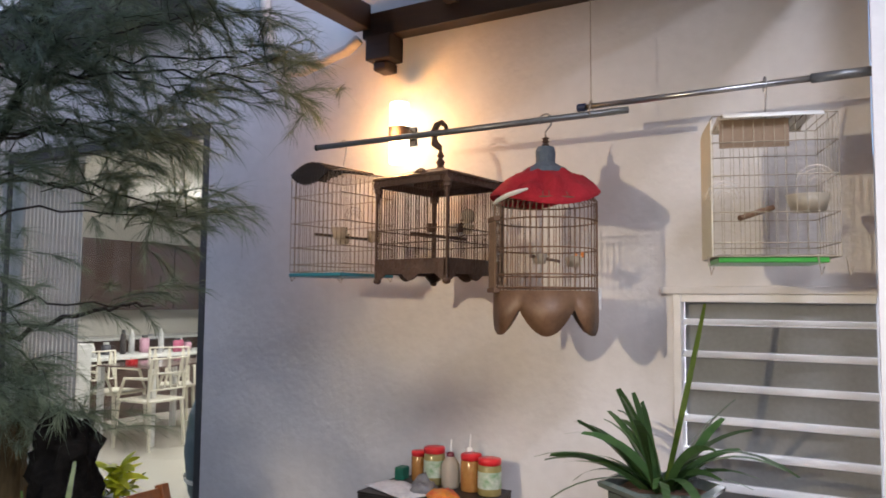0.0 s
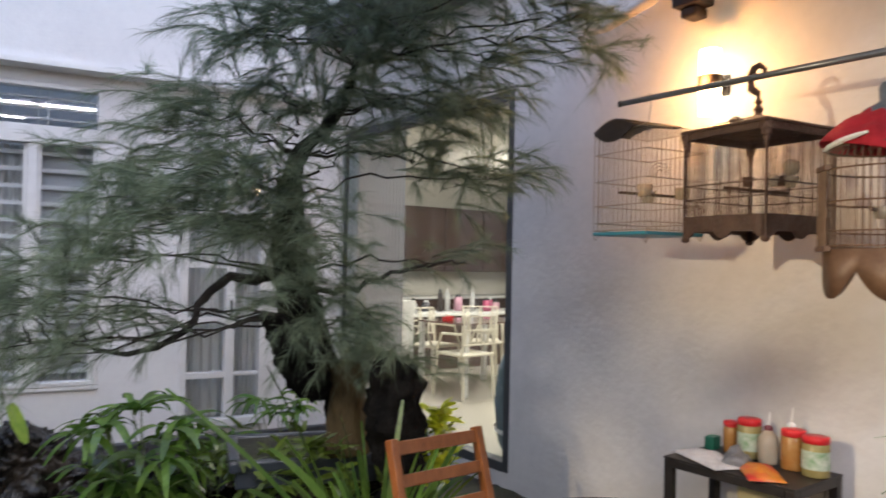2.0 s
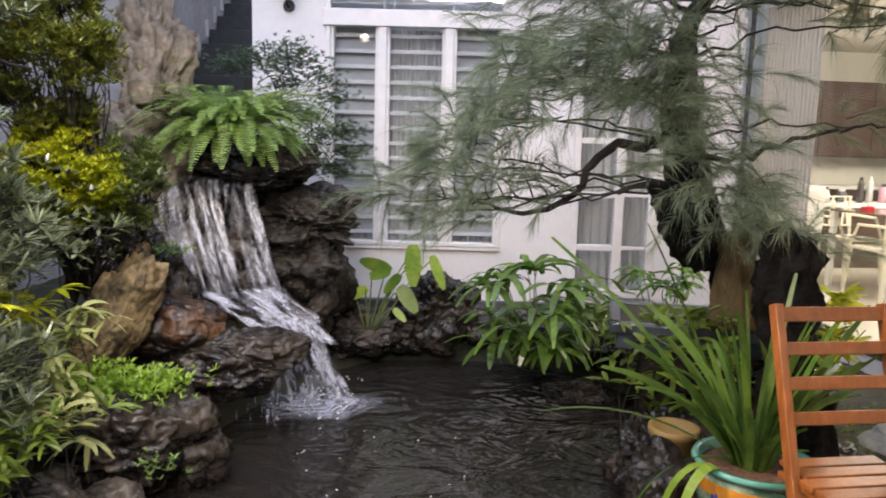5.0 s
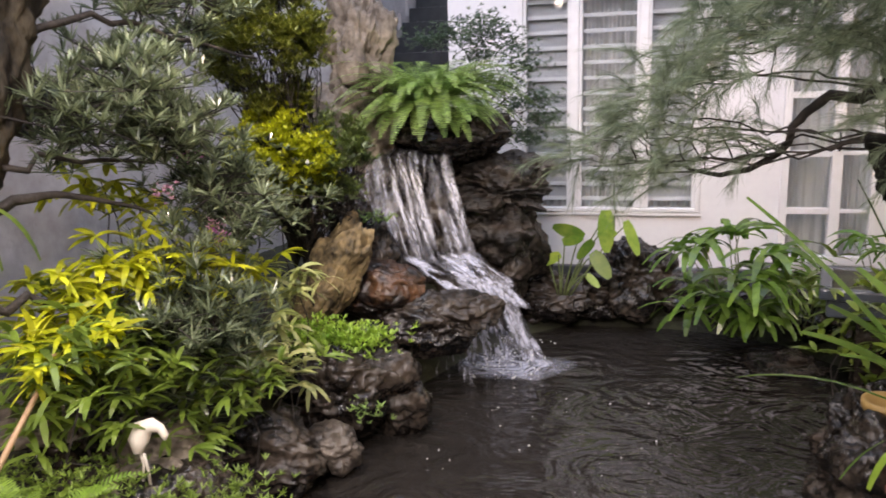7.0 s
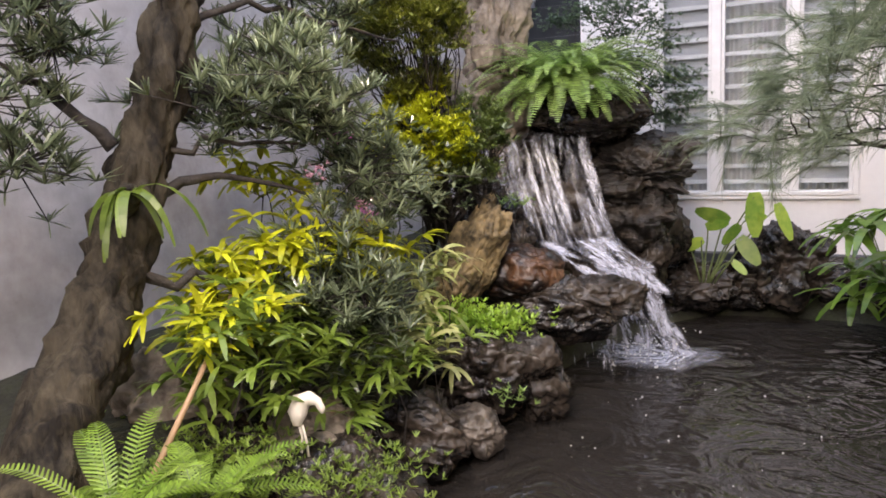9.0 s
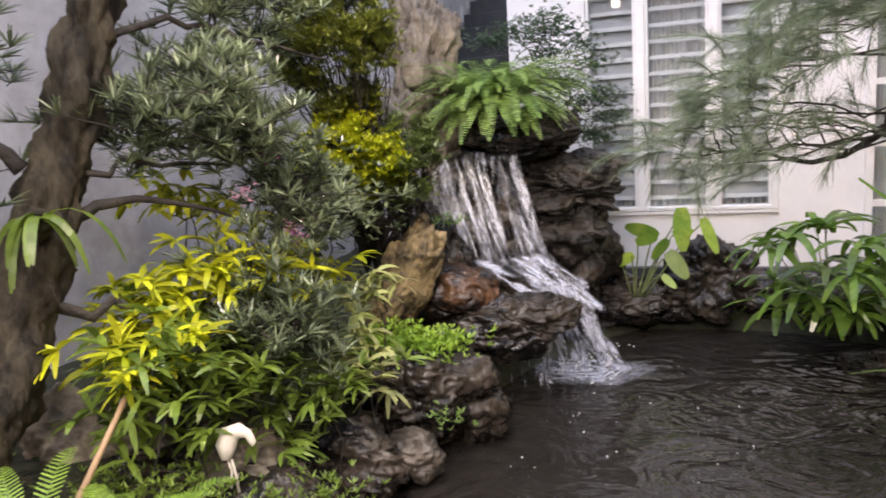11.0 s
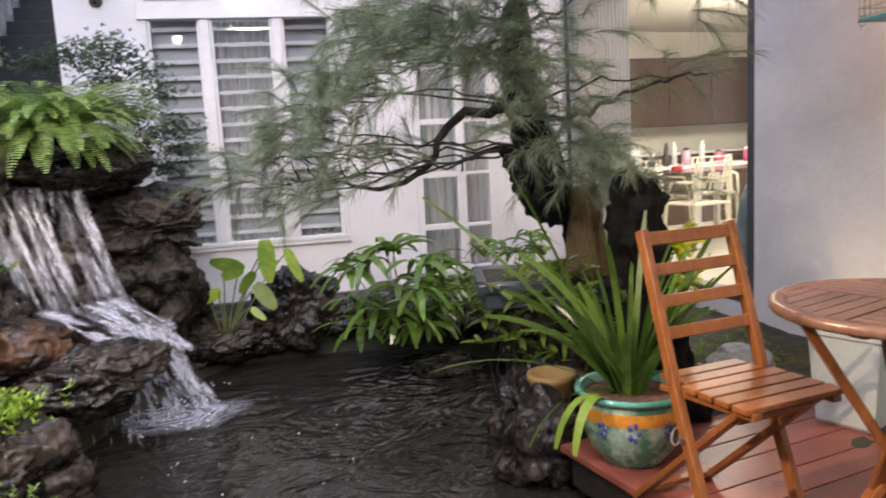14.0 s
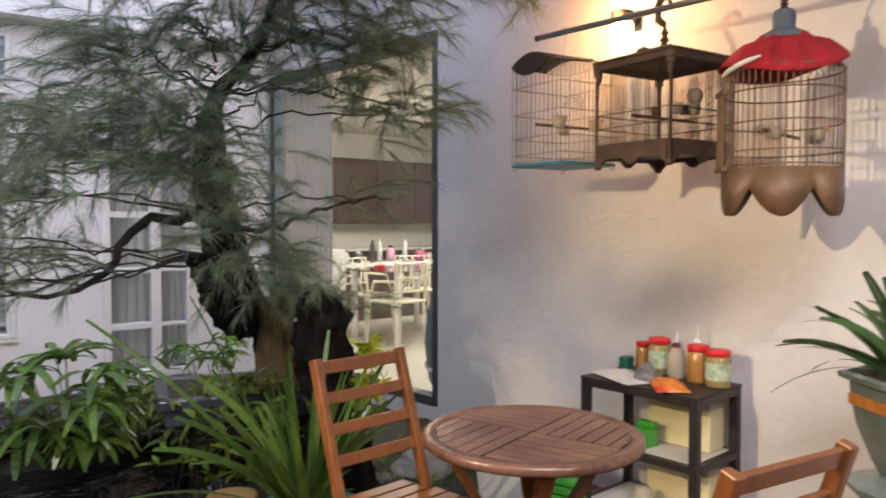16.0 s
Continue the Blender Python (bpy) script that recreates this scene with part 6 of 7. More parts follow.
part("trunk_stub", bm, M_BARKB, cas, "brown fibrous bark", True)
# Black, hollowed flank of the trunk, hanging over the tray.
bm = tube(bmesh.new(), spline([(0.98, 3.24, 1.11), (1.03, 3.23, 1.02), (1.09, 3.23, 0.93), (1.14, 3.24, 0.84), (1.18, 3.25, 0.76)], 8), [0.03 + 0.055 * math.sin(math.pi * k / 32) + 0.02 * (k / 32) for k in range(33)], 22)
bm.normal_update()
for v in bm.verts:
    v.co += v.normal * (0.05 * noise.noise(v.co * 12) + 0.03 * noise.noise(v.co * 26 + Vector((5, 2, 1))))
part("burnt_flank", bm, M_NEARBLACK, cas, "black hollowed flank of the trunk", True)
CLUST = [(-0.16, 3.56, 0.99), (0.07, 3.57, 1.12), (0.16, 3.52, 1.34), (0.39, 3.55, 1.58), (0.53, 3.61, 1.78), (0.35, 3.36, 1.37), (0.68, 3.57, 1.94), (0.77, 3.52, 2.1), (0.86, 3.43, 1.91), (1.01, 3.43, 2.18), (1.19, 3.29, 2.09), (1.32, 3.12, 2.11), (1.48, 2.95, 2.04), (1.62, 2.76, 2.06), (1.51, 2.98, 1.82), (1.66, 2.91, 1.75), (1.76, 2.84, 1.79), (0.64, 3.31, 1.55), (0.79, 3.28, 1.51), (1.01, 3.32, 1.6), (1.1, 3.09, 1.25), (1.04, 3.1, 1.13), (0.27, 3.45, 1.03), (0.52, 3.43, 1.09), (1.25, 3.01, 2.51)]
CLUST += [(1.46, 2.8, 2.48), (1.64, 2.57, 2.51), (1.77, 2.42, 2.35), (1.83, 2.32, 2.25), (1.41, 2.91, 2.26), (1.6, 2.61, 2.22), (0.5, 3.4, 1.72), (0.62, 3.45, 2.02), (0.9, 3.2, 1.75), (1.0, 3.15, 2.45), (0.8, 3.3, 2.35), (0.95, 3.3, 1.42), (0.2, 3.4, 1.22), (0.85, 3.25, 1.7), (1.15, 3.15, 1.9), (1.1, 3.2, 1.45), (1.05, 3.2, 1.62), (1.1, 3.1, 1.33), (0.3, 3.5, 1.45), (0.1, 3.5, 1.2), (0.45, 3.3, 1.5), (0.0, 3.5, 0.95), (1.38, 3.0, 2.35), (1.26, 3.08, 1.02), (1.62, 2.95, 1.37), (0.7, 3.4, 1.65)]
CLUST += [(1.22, 3.10, 1.00), (1.28, 3.08, 1.12), (1.36, 3.10, 0.92), (0.95, 3.1, 2.3), (1.1, 3.0, 2.4), (1.2, 2.95, 2.28), (1.05, 3.1, 2.6), (1.3, 2.9, 2.6)]
lv = Leaves(11)
tw = bmesh.new()
for ci, c in enumerate(CLUST):
    c = Vector(c)
    hub = min((Vector(p) for p in TRK[3:10]), key=lambda p: (p - c).length + 0.8 * max(0, p.z - c.z))
    mid = hub.lerp(c, 0.5) + Vector((0, 0, 0.05 if c.z > 1.3 else -0.02))
    if ci % 2 == 0 or (c - hub).length > 0.5:
        limb(cas, [hub, mid, c], 0.008, 0.003, M_BARKD, ci, 0.05, "limb", 5, 5)
    out = (c - hub)
    out.z *= 0.3
    out = out.normalized() if out.length > 0.05 else Vector((0, -1, 0))
    big = 0.7 if c.x < 0.2 or c.z > 2.2 else 1.0
    if 0.95 < c.x < 1.4 and c.z < 1.45:
        big = 0.8
    if c.z > 1.9 and c.x > 0.9:
        big = 1.35
    if c.x > 1.8 or (c.x > 1.55 and c.z < 1.5):
        big = 0.5
    for k in range(int(18 * big)):
        s = c + Vector((lv.r.gauss(0, 0.10), lv.r.gauss(0, 0.09), lv.r.gauss(0, 0.045)))
        d = (out * 0.8 + lv.around(0.25, 0.9)).normalized()
        L, sag = lv.r.uniform(0.14, 0.30), lv.r.uniform(0.35, 1.0)
        run_, p = [s.copy()], s.copy()
        for q in range(6):
            p = p + d * L / 6
            d = (d + Vector((0.06 * lv.r.gauss(0, 1), 0.06 * lv.r.gauss(0, 1), -sag / 6))).normalized()
            run_.append(p.copy())
        tube(tw, run_[::2], [0.0022, 0.0017, 0.0012, 0.0008], 3, False)
        for q in range(76):
            x = lv.r.uniform(0.3, 6.0) ** 1.0
            i = min(5, int(x))
            ax = (run_[i + 1] - run_[i]).normalized()
            nd = ax + Vector((lv.r.gauss(0, 0.34), lv.r.gauss(0, 0.34), lv.r.gauss(-0.10, 0.30)))
            lv.needle(run_[i].lerp(run_[i + 1], x - i), nd, lv.r.uniform(0.06, 0.15), 0.0017)
part("crown", lv.mesh("crown"), L_CAS, cas, "fine drooping grey-green needles")
o = part("twigwork", tw, M_BARKD, cas)
o["kind"] = "stuff"
limb(cas, [(1.08, 3.42, 1.32), (0.98, 3.44, 1.29), (0.80, 3.49, 1.27), (0.70, 3.50, 1.16), (0.64, 3.51, 1.04), (0.41, 3.53, 0.95), (0.25, 3.56, 0.99), (0.0, 3.58, 1.02)], 0.032, 0.005, M_BARKD, 41, 0.03)
limb(cas, [(1.12, 3.38, 1.25), (1.30, 3.25, 1.24), (1.47, 3.12, 1.32), (1.58, 3.0, 1.36), (1.66, 2.92, 1.38), (1.72, 2.86, 1.37)], 0.016, 0.003, M_BARKD, 42, 0.03)
for k in range(9):
    a = Vector((0.60 - 0.07 * k, 3.52, 1.02))
    limb(cas, [a, a + Vector((-0.05, 0.02, 0.06 + 0.02 * (k % 3))), a + Vector((-0.16, 0.0, 0.10 + 0.03 * (k % 2)))], 0.005, 0.0015, M_BARKD, 50 + k, 0.03, "limb", 5)
for k in range(8):
    a = Vector((1.1, 3.38, 1.75 + 0.05 * k))
    an = k * 2.1
    limb(cas, [a, a + Vector((0.12 * math.cos(an), 0.10 * math.sin(an), 0.06)), a + Vector((0.30 * math.cos(an), 0.2 * math.sin(an), 0.16))], 0.010, 0.002, M_BARKD, 70 + k, 0.06, "limb", 5)
tray = thing("bonsai_tray", pose(1.30, 3.48, 0, 0, 0, -12), "long dark blue-grey bonsai tray on a low stone", "planter")
M_TRAY = mat("slate_glaze", (0.035, 0.045, 0.06), 0.3, color2=(0.06, 0.07, 0.09), scale=8)
bm = bmesh.new()
for lo, hi in (((-0.42, -0.24, 0.36), (0.42, 0.24, 0.44)), ((-0.45, -0.27, 0.44), (0.45, -0.22, 0.49)), ((-0.45, 0.22, 0.44), (0.45, 0.27, 0.49)), ((-0.45, -0.22, 0.44), (-0.40, 0.22, 0.49)), ((0.40, -0.22, 0.44), (0.45, 0.22, 0.49))):
    box(bm, lo, hi, 0.01)
part("body", bm, M_TRAY, tray)
part("soil", bbox((-0.398, -0.218, 0.441), (0.398, 0.218, 0.478)), M_SOIL, tray)
part("stand", bbox((-0.3, -0.18, -0.1), (0.3, 0.18, 0.358), 0.02), M_ROCK, tray, "dark stone block")

# --- the old dark-leaved tree on the other bank ---
pod = thing("podocarp_tree", Matrix.Identity(4), "old leaning garden tree with narrow dark leaves and rough bark", "tree")
bm = bmesh.new()
PT = [(-1.68, 0.98, 0.05), (-1.72, 1.12, 0.35), (-1.79, 1.37, 0.62), (-1.83, 1.60, 0.92), (-1.83, 1.72, 1.2), (-1.80, 1.83, 1.5), (-1.76, 1.90, 1.8), (-1.74, 1.95, 2.3)]
PR = [0.16, 0.125, 0.095, 0.080, 0.072, 0.075, 0.07, 0.05]
tube(bm, spline(PT, 14), [PR[k // 14] + (PR[min(k // 14 + 1, 7)] - PR[k // 14]) * (k % 14) / 14 for k in range(7 * 14 + 1)], 64)
bm.normal_update()
for v in bm.verts:
    v.co += v.normal * (0.03 * noise.noise(v.co * 6) - 0.010 + 0.065 * abs(noise.noise(Vector((v.co.x * 19, v.co.y * 19, v.co.z * 7)))) + 0.010 * noise.noise(v.co * 60))
part("trunk", bm, M_BARK, pod, "rough brown-black bark", True)
PB = [[(-1.88, 1.62, 1.15), (-1.93, 1.55, 1.25), (-2.0, 1.45, 1.36), (-2.02, 1.35, 1.42)], [(-1.86, 1.66, 0.98), (-1.76, 1.77, 1.02), (-1.68, 1.9, 1.03), (-1.52, 2.09, 0.95)], [(-1.84, 1.5, 0.78), (-1.73, 1.6, 0.74), (-1.64, 1.75, 0.72), (-1.55, 1.9, 0.64)], [(-1.80, 1.84, 1.5), (-1.7, 2.1, 1.6), (-1.6, 2.4, 1.56), (-1.5, 2.8, 1.5)], [(-1.82, 1.8, 1.42), (-1.72, 2.0, 1.36), (-1.6, 2.2, 1.30)], [(-1.78, 1.88, 1.7), (-1.72, 2.3, 1.75), (-1.6, 2.7, 1.68)], [(-1.86, 1.7, 1.2), (-1.84, 1.9, 1.24), (-1.9, 2.15, 1.32)], [(-1.85, 1.68, 1.1), (-1.72, 1.86, 1.14), (-1.55, 2.15, 1.12)]]
for i, b in enumerate(PB):
    limb(pod, b, 0.026 if i in (0, 1, 2) else 0.016, 0.005, M_BARKD, 20 + i, 0.04, "limb", 8)
lv = Leaves(21)
tw = bmesh.new()
PC = [(-1.36, 2.12, 0.62), (-1.68, 2.22, 1.44), (-1.47, 2.25, 1.24), (-1.72, 2.67, 1.6), (-1.55, 2.2, 1.17), (-1.44, 2.49, 0.89), (-1.97, 1.53, 1.46), (-1.98, 1.36, 1.12), (-1.72, 1.95, 1.29), (-1.66, 2.25, 1.36), (-1.41, 1.98, 0.60), (-1.35, 2.05, 0.45), (-1.38, 2.2, 0.52), (-1.60, 2.55, 1.72), (-1.95, 1.45, 1.55), (-1.50, 2.4, 1.05), (-1.62, 2.3, 1.22), (-1.5, 2.05, 1.35), (-1.4, 2.3, 1.0), (-2.0, 1.25, 1.3)]
PC += [(-1.95, 2.13, 1.33), (-1.69, 1.96, 1.22), (-1.45, 2.15, 0.78), (-1.66, 2.3, 1.66), (-0.66, 1.80, 1.88), (-0.64, 1.76, 1.80), (-0.63, 1.83, 1.84), (-0.62, 1.88, 1.86), (-0.63, 1.87, 1.79), (-0.62, 1.93, 1.83)]
# Unseen limb and the clusters at x > -0.8, added to dapple the wall.
limb(pod, [(-1.75, 1.92, 2.1), (-1.35, 1.95, 2.15), (-0.95, 1.90, 2.02), (-0.66, 1.80, 1.88)], 0.016, 0.004, M_BARKD, 29, 0.03, "limb", 6)
for c in PC:
    c = Vector(c)
    tip = c.x > -0.8
    for k in range(5 if tip else 44):
        s = c + Vector((lv.r.gauss(0, 0.10), lv.r.gauss(0, 0.10), lv.r.gauss(0, 0.06))) * (0.36 if tip else 1)
        up = (s - c) * 3 + Vector((0, 0, 0.5))
        tube(tw, [c.lerp(s, 0.2), s], [0.003, 0.002], 3, False)
        for q in range(19):
            lv.blade(s, up + lv.around(0.2, 1.0) * 0.9, lv.r.uniform(0.05, 0.085), lv.r.uniform(0.006, 0.009), 0.25, 2, 0.5)
part("crown", lv.mesh("crown"), L_POD, pod, "rosettes of narrow dark green leaves")
o = part("twigwork", tw, M_BARKD, pod)
o["kind"] = "stuff"
lv = Leaves(23)
for k in range(9):
    a = lv.r.uniform(-2.4, 0.6)
    lv.blade((-1.72 + 0.02 * math.cos(k), 1.50, 1.02), (math.cos(a), math.sin(a) * 0.8, lv.r.uniform(-0.1, 0.6)), lv.r.uniform(0.18, 0.32), 0.027, 3.0, 7, 0.5)
t = thing("epiphyte", Matrix.Identity(4), "strap-leaved epiphyte clinging to a rough trunk", "plant")
part("leaves", lv.mesh("leaves"), L_GRN, t)
part("root_clump", tube(bmesh.new(), [(-1.80, 1.55, 0.98), (-1.71, 1.50, 1.02), (-1.70, 1.49, 1.04)], [0.05, 0.035, 0.01], 8), M_BARK, t)


def bush(name, label, centers, n, per, length, width, material, seed, spread=(0.1, 0.1, 0.07), up=0.5, droop=0.3, segs=2, stems=True, blunt=0.6, base=None, cat="shrub"):
    """A leafy shrub: stems from its base to its clumps, and many small leaves."""
    lv = Leaves(seed)
    t = thing(name, Matrix.Identity(4), label, cat)
    for i, c in enumerate(centers):
        c = Vector(c)
        if stems:
            b = Vector(base or (c.x * 0.98, c.y, ground_z(c.x, c.y) - 0.02))
            limb(t, [b, b.lerp(c, 0.5) + Vector((0.03, 0.02, 0)), c], 0.006, 0.002, M_BARKD, seed + i, 0.09, "stem", 5)
        for k in range(n):
            s = c + Vector((lv.r.gauss(0, spread[0]), lv.r.gauss(0, spread[1]), lv.r.gauss(0, spread[2])))
            for q in range(per):
                lv.blade(s, (s - c) * 2 + lv.around(up, 1.0), lv.r.uniform(0.7, 1.2) * length, lv.r.uniform(0.8, 1.15) * width, droop, segs, blunt)
    part("leaves", lv.mesh("leaves"), material, t)
    return t


def clumps(lo, hi, n, seed):
    """Centres of leaf clumps over the upper and outer part of a rounded shrub."""
    r, out = random.Random(seed), []
    c = [(a + b) / 2 for a, b in zip(lo, hi)]
    h = [(b - a) / 2 for a, b in zip(lo, hi)]
    while len(out) < n:
        v = Vector((r.gauss(0, 1), r.gauss(0, 1), r.gauss(0, 1))).normalized() * r.uniform(0.72, 1.0)
        if v.y < 0.5 or v.z > 0.3:
            out.append((c[0] + v.x * h[0], c[1] + v.y * h[1], c[2] + v.z * h[2]))
    return out


bush("yellow_green_shrub", "clipped yellow-green shrub with small round leaves", clumps((-1.84, 2.92, 0.86), (-1.33, 3.38, 1.30), 95, 5), 40, 9, 0.026, 0.017, L_YB, 31, (0.026, 0.026, 0.020), 0.8, 0.1, 1, base=(-1.55, 3.3, 0.5))
bush("green_shrub", "small-leaved green shrub behind a yellow-green shrub", clumps((-1.50, 3.05, 0.86), (-1.22, 3.45, 1.26), 40, 6), 40, 9, 0.026, 0.012, L_OLG, 231, (0.030, 0.030, 0.024), 0.6, 0.2, 1, base=(-1.45, 3.4, 0.5))
bush("olive_shrub", "dense olive-green shrub with small leaves", clumps((-1.86, 2.85, 1.24), (-1.34, 3.35, 1.92), 90, 7), 40, 9, 0.034, 0.014, L_OLV, 131, (0.036, 0.036, 0.030), 0.6, 0.2, 1, base=(-1.62, 3.3, 0.5))
bush("dark_shrub", "dark green shrub under a yellow-green shrub", [(-1.57, 3.05, 0.86), (-1.50, 3.1, 0.98), (-1.66, 2.95, 1.0), (-1.75, 2.9, 0.8)], 80, 9, 0.045, 0.018, L_POD, 32, (0.11, 0.10, 0.09))
bush("yellow_leaf_plant", "bright yellow-green long-leaved foliage plant", [(-1.58, 1.97, 0.80), (-1.48, 2.13, 0.80), (-1.66, 1.85, 0.74), (-1.42, 2.2, 0.72), (-1.47, 2.28, 0.71), (-1.44, 2.54, 0.66), (-1.70, 1.78, 0.64), (-1.56, 2.03, 0.70), (-1.52, 1.7, 0.62), (-1.6, 1.6, 0.58)], 14, 8, 0.11, 0.020, L_YEL, 33, (0.08, 0.08, 0.04), 0.25, 0.9, 4, cat="plant")
bush("hanging_yellow_leaves", "yellow leaves hanging before the grey wall", [(-1.80, 2.2, 1.02), (-1.78, 2.3, 0.98), (-1.86, 2.15, 1.06), (-1.72, 2.3, 0.92)], 7, 4, 0.10, 0.026, L_YEL, 34, (0.06, 0.06, 0.03), -0.1, 0.9, 3, base=(-1.8, 2.3, 0.2), cat="plant")
bush("green_understory", "glossy long green leaves under a garden tree", [(-1.56, 1.69, 0.47), (-1.45, 1.76, 0.42), (-1.42, 2.05, 0.44), (-1.34, 2.05, 0.33), (-1.46, 1.55, 0.58), (-1.50, 1.85, 0.52), (-1.30, 2.2, 0.32), (-1.62, 1.85, 0.55)], 30, 6, 0.095, 0.019, L_GRN, 35, (0.09, 0.09, 0.08), 0.2, 0.9, 3, cat="plant")
bush("variegated_plant", "pale striped drooping leaves beside rocks", [(-1.28, 2.35, 0.36), (-1.36, 2.62, 0.55), (-1.30, 2.68, 0.60), (-1.32, 2.48, 0.42), (-1.24, 2.42, 0.26)], 9, 6, 0.11, 0.02, leafmat("cream_striped_leaf", (0.24, 0.29, 0.08), (0.50, 0.48, 0.22), 0.4), 36, (0.06, 0.06, 0.03), 0.2, 1.2, 4, cat="plant")
bush("moss_cushion", "bright lime-green cushion plant on a black rock", [(-1.38, 2.9, 0.28), (-1.24, 2.9, 0.29), (-1.10, 2.95, 0.27), (-1.30, 2.82, 0.27), (-1.17, 2.84, 0.25)], 120, 7, 0.026, 0.016, leafmat("cushion_lime", (0.19, 0.35, 0.03), (0.38, 0.53, 0.07), 0.5), 37, (0.075, 0.06, 0.03), 0.7, 0.2, 1, False, cat="plant")
bush("ground_cover", "low bright green ground cover on the bank", [(-1.31, 1.30, 0.28), (-1.45, 1.25, 0.30), (-1.20, 1.45, 0.22), (-1.14, 1.62, 0.20), (-1.55, 1.35, 0.28), (-1.05, 1.72, 0.14), (-1.40, 1.55, 0.26), (-1.62, 1.55, 0.24), (-1.8, 1.3, 0.2), (-2.0, 1.5, 0.2)], 80, 7, 0.022, 0.012, L_MOSS, 38, (0.075, 0.075, 0.03), 0.7, 0.2, 1, False, cat="plant")
bush("ground_cover", "low green moss and weeds below the glass pane", [(1.75, 3.15, 0.06), (1.95, 3.25, 0.06), (2.1, 3.0, 0.05), (1.6, 3.3, 0.06), (1.9, 2.85, 0.05), (2.2, 3.3, 0.06), (1.5, 3.0, 0.08)], 65, 6, 0.024, 0.010, L_MOSS, 39, (0.09, 0.09, 0.02), 0.8, 0.3, 1, False, cat="plant")
bush("small_leaf_plant", "small pale green plants among rocks", [(-1.02, 2.72, 0.02), (-1.36, 3.62, 0.72), (-1.30, 3.7, 0.70)], 22, 7, 0.024, 0.013, L_FERN, 40, (0.045, 0.045, 0.025), 0.7, 0.2, 1, False, cat="plant")
bush("small_tree", "small-leaved bonsai tree before the white house wall", [(-1.16, 4.75, 1.78), (-0.87, 4.82, 1.76), (-0.70, 4.87, 1.54), (-0.59, 4.89, 1.20), (-0.81, 4.86, 1.10), (-1.3, 4.72, 1.72), (-1.0, 4.8, 1.62), (-0.98, 4.8, 1.84), (-0.78, 4.85, 1.66), (-0.62, 4.9, 1.34), (-0.68, 4.88, 1.08), (-1.05, 4.78, 1.72), (-0.85, 4.85, 1.42), (-0.76, 4.86, 1.30), (-1.08, 4.8, 1.5)], 150, 7, 0.024, 0.015, L_DARK, 43, (0.07, 0.06, 0.032), 0.4, 0.2, 1, True, base=(-0.95, 4.8, 1.15), cat="tree")
bush("lime_leaf_plant", "yellow-green leafy plant below the glass pane", [(1.66, 3.10, 0.52), (1.70, 3.05, 0.62), (1.74, 3.08, 0.45)], 9, 7, 0.105, 0.034, L_YB, 44, (0.03, 0.03, 0.05), 0.4, 0.8, 3, cat="plant")
bush("broad_leaf_plant", "dark green leafy plants around the tree tray", [(1.05, 3.55, 0.35), (1.55, 3.6, 0.40), (0.98, 3.75, 0.30), (1.65, 3.35, 0.35), (1.18, 3.1, 0.25), (1.5, 3.1, 0.3), (1.0, 3.3, 0.22), (0.92, 3.42, 0.42), (1.08, 3.2, 0.44), (1.2, 3.14, 0.46)], 14, 5, 0.10, 0.028, L_GRN, 45, (0.09, 0.09, 0.07), 0.4, 0.8, 3, cat="plant")


def fern(name, label, center, n, L, material, seed, up=0.8, pin=0.032, droop=1.6, pairs=20):
    lv = Leaves(seed)
    t = thing(name, Matrix.Identity(4), label, "fern")
    st = bmesh.new()
    for k in range(n):
        a = 2 * math.pi * k / n + lv.r.uniform(-0.3, 0.3)
        p = Vector(center) + Vector((math.cos(a) * 0.05, math.sin(a) * 0.05, 0))
        d = Vector((math.cos(a), math.sin(a), lv.r.uniform(0.1, 1.4) * up)).normalized()
        ln = L * lv.r.uniform(0.7, 1.15)
        step = ln / pairs
        run_ = [p.copy()]
        for q in range(pairs):
            p = p + d * step
            d = (d + Vector((0, 0, -droop / pairs * (0.5 + q / pairs)))).normalized()
            run_.append(p.copy())
            side = d.cross(Vector((0, 0, 1)))
            side = side.normalized() if side.length > 0.05 else Vector((1, 0, 0))
            w = pin * math.sin(math.pi * (0.12 + 0.86 * q / pairs)) ** 0.7
            for s in (-1, 1):
                lv.blade(p, side * s + d * 0.35 + Vector((0, 0, 0.1)), w, 0.013, 0.3, 1, 0.5, d)
        tube(st, run_[::4] + [run_[-1]], 0.0016, 3, False)
    part("fronds", lv.mesh("fronds"), material, t)
    part("stalk", st, M_STEM, t)
    return t


fern("boston_fern", "full arching green fern on top of the waterfall rock", (-1.15, 4.16, 1.29), 250, 0.56, L_FERN, 51, 1.0, 0.044, 1.5, 34)
fern("lime_fern", "light green fern at the foot of a tree", (-1.36, 1.02, 0.36), 22, 0.25, L_LIME, 52, 1.0, 0.034, 1.2, 22)
fern("lime_fern", "light green fern at the foot of a tree", (-1.24, 1.16, 0.32), 20, 0.22, L_LIME, 53, 1.1, 0.034, 1.2, 22)


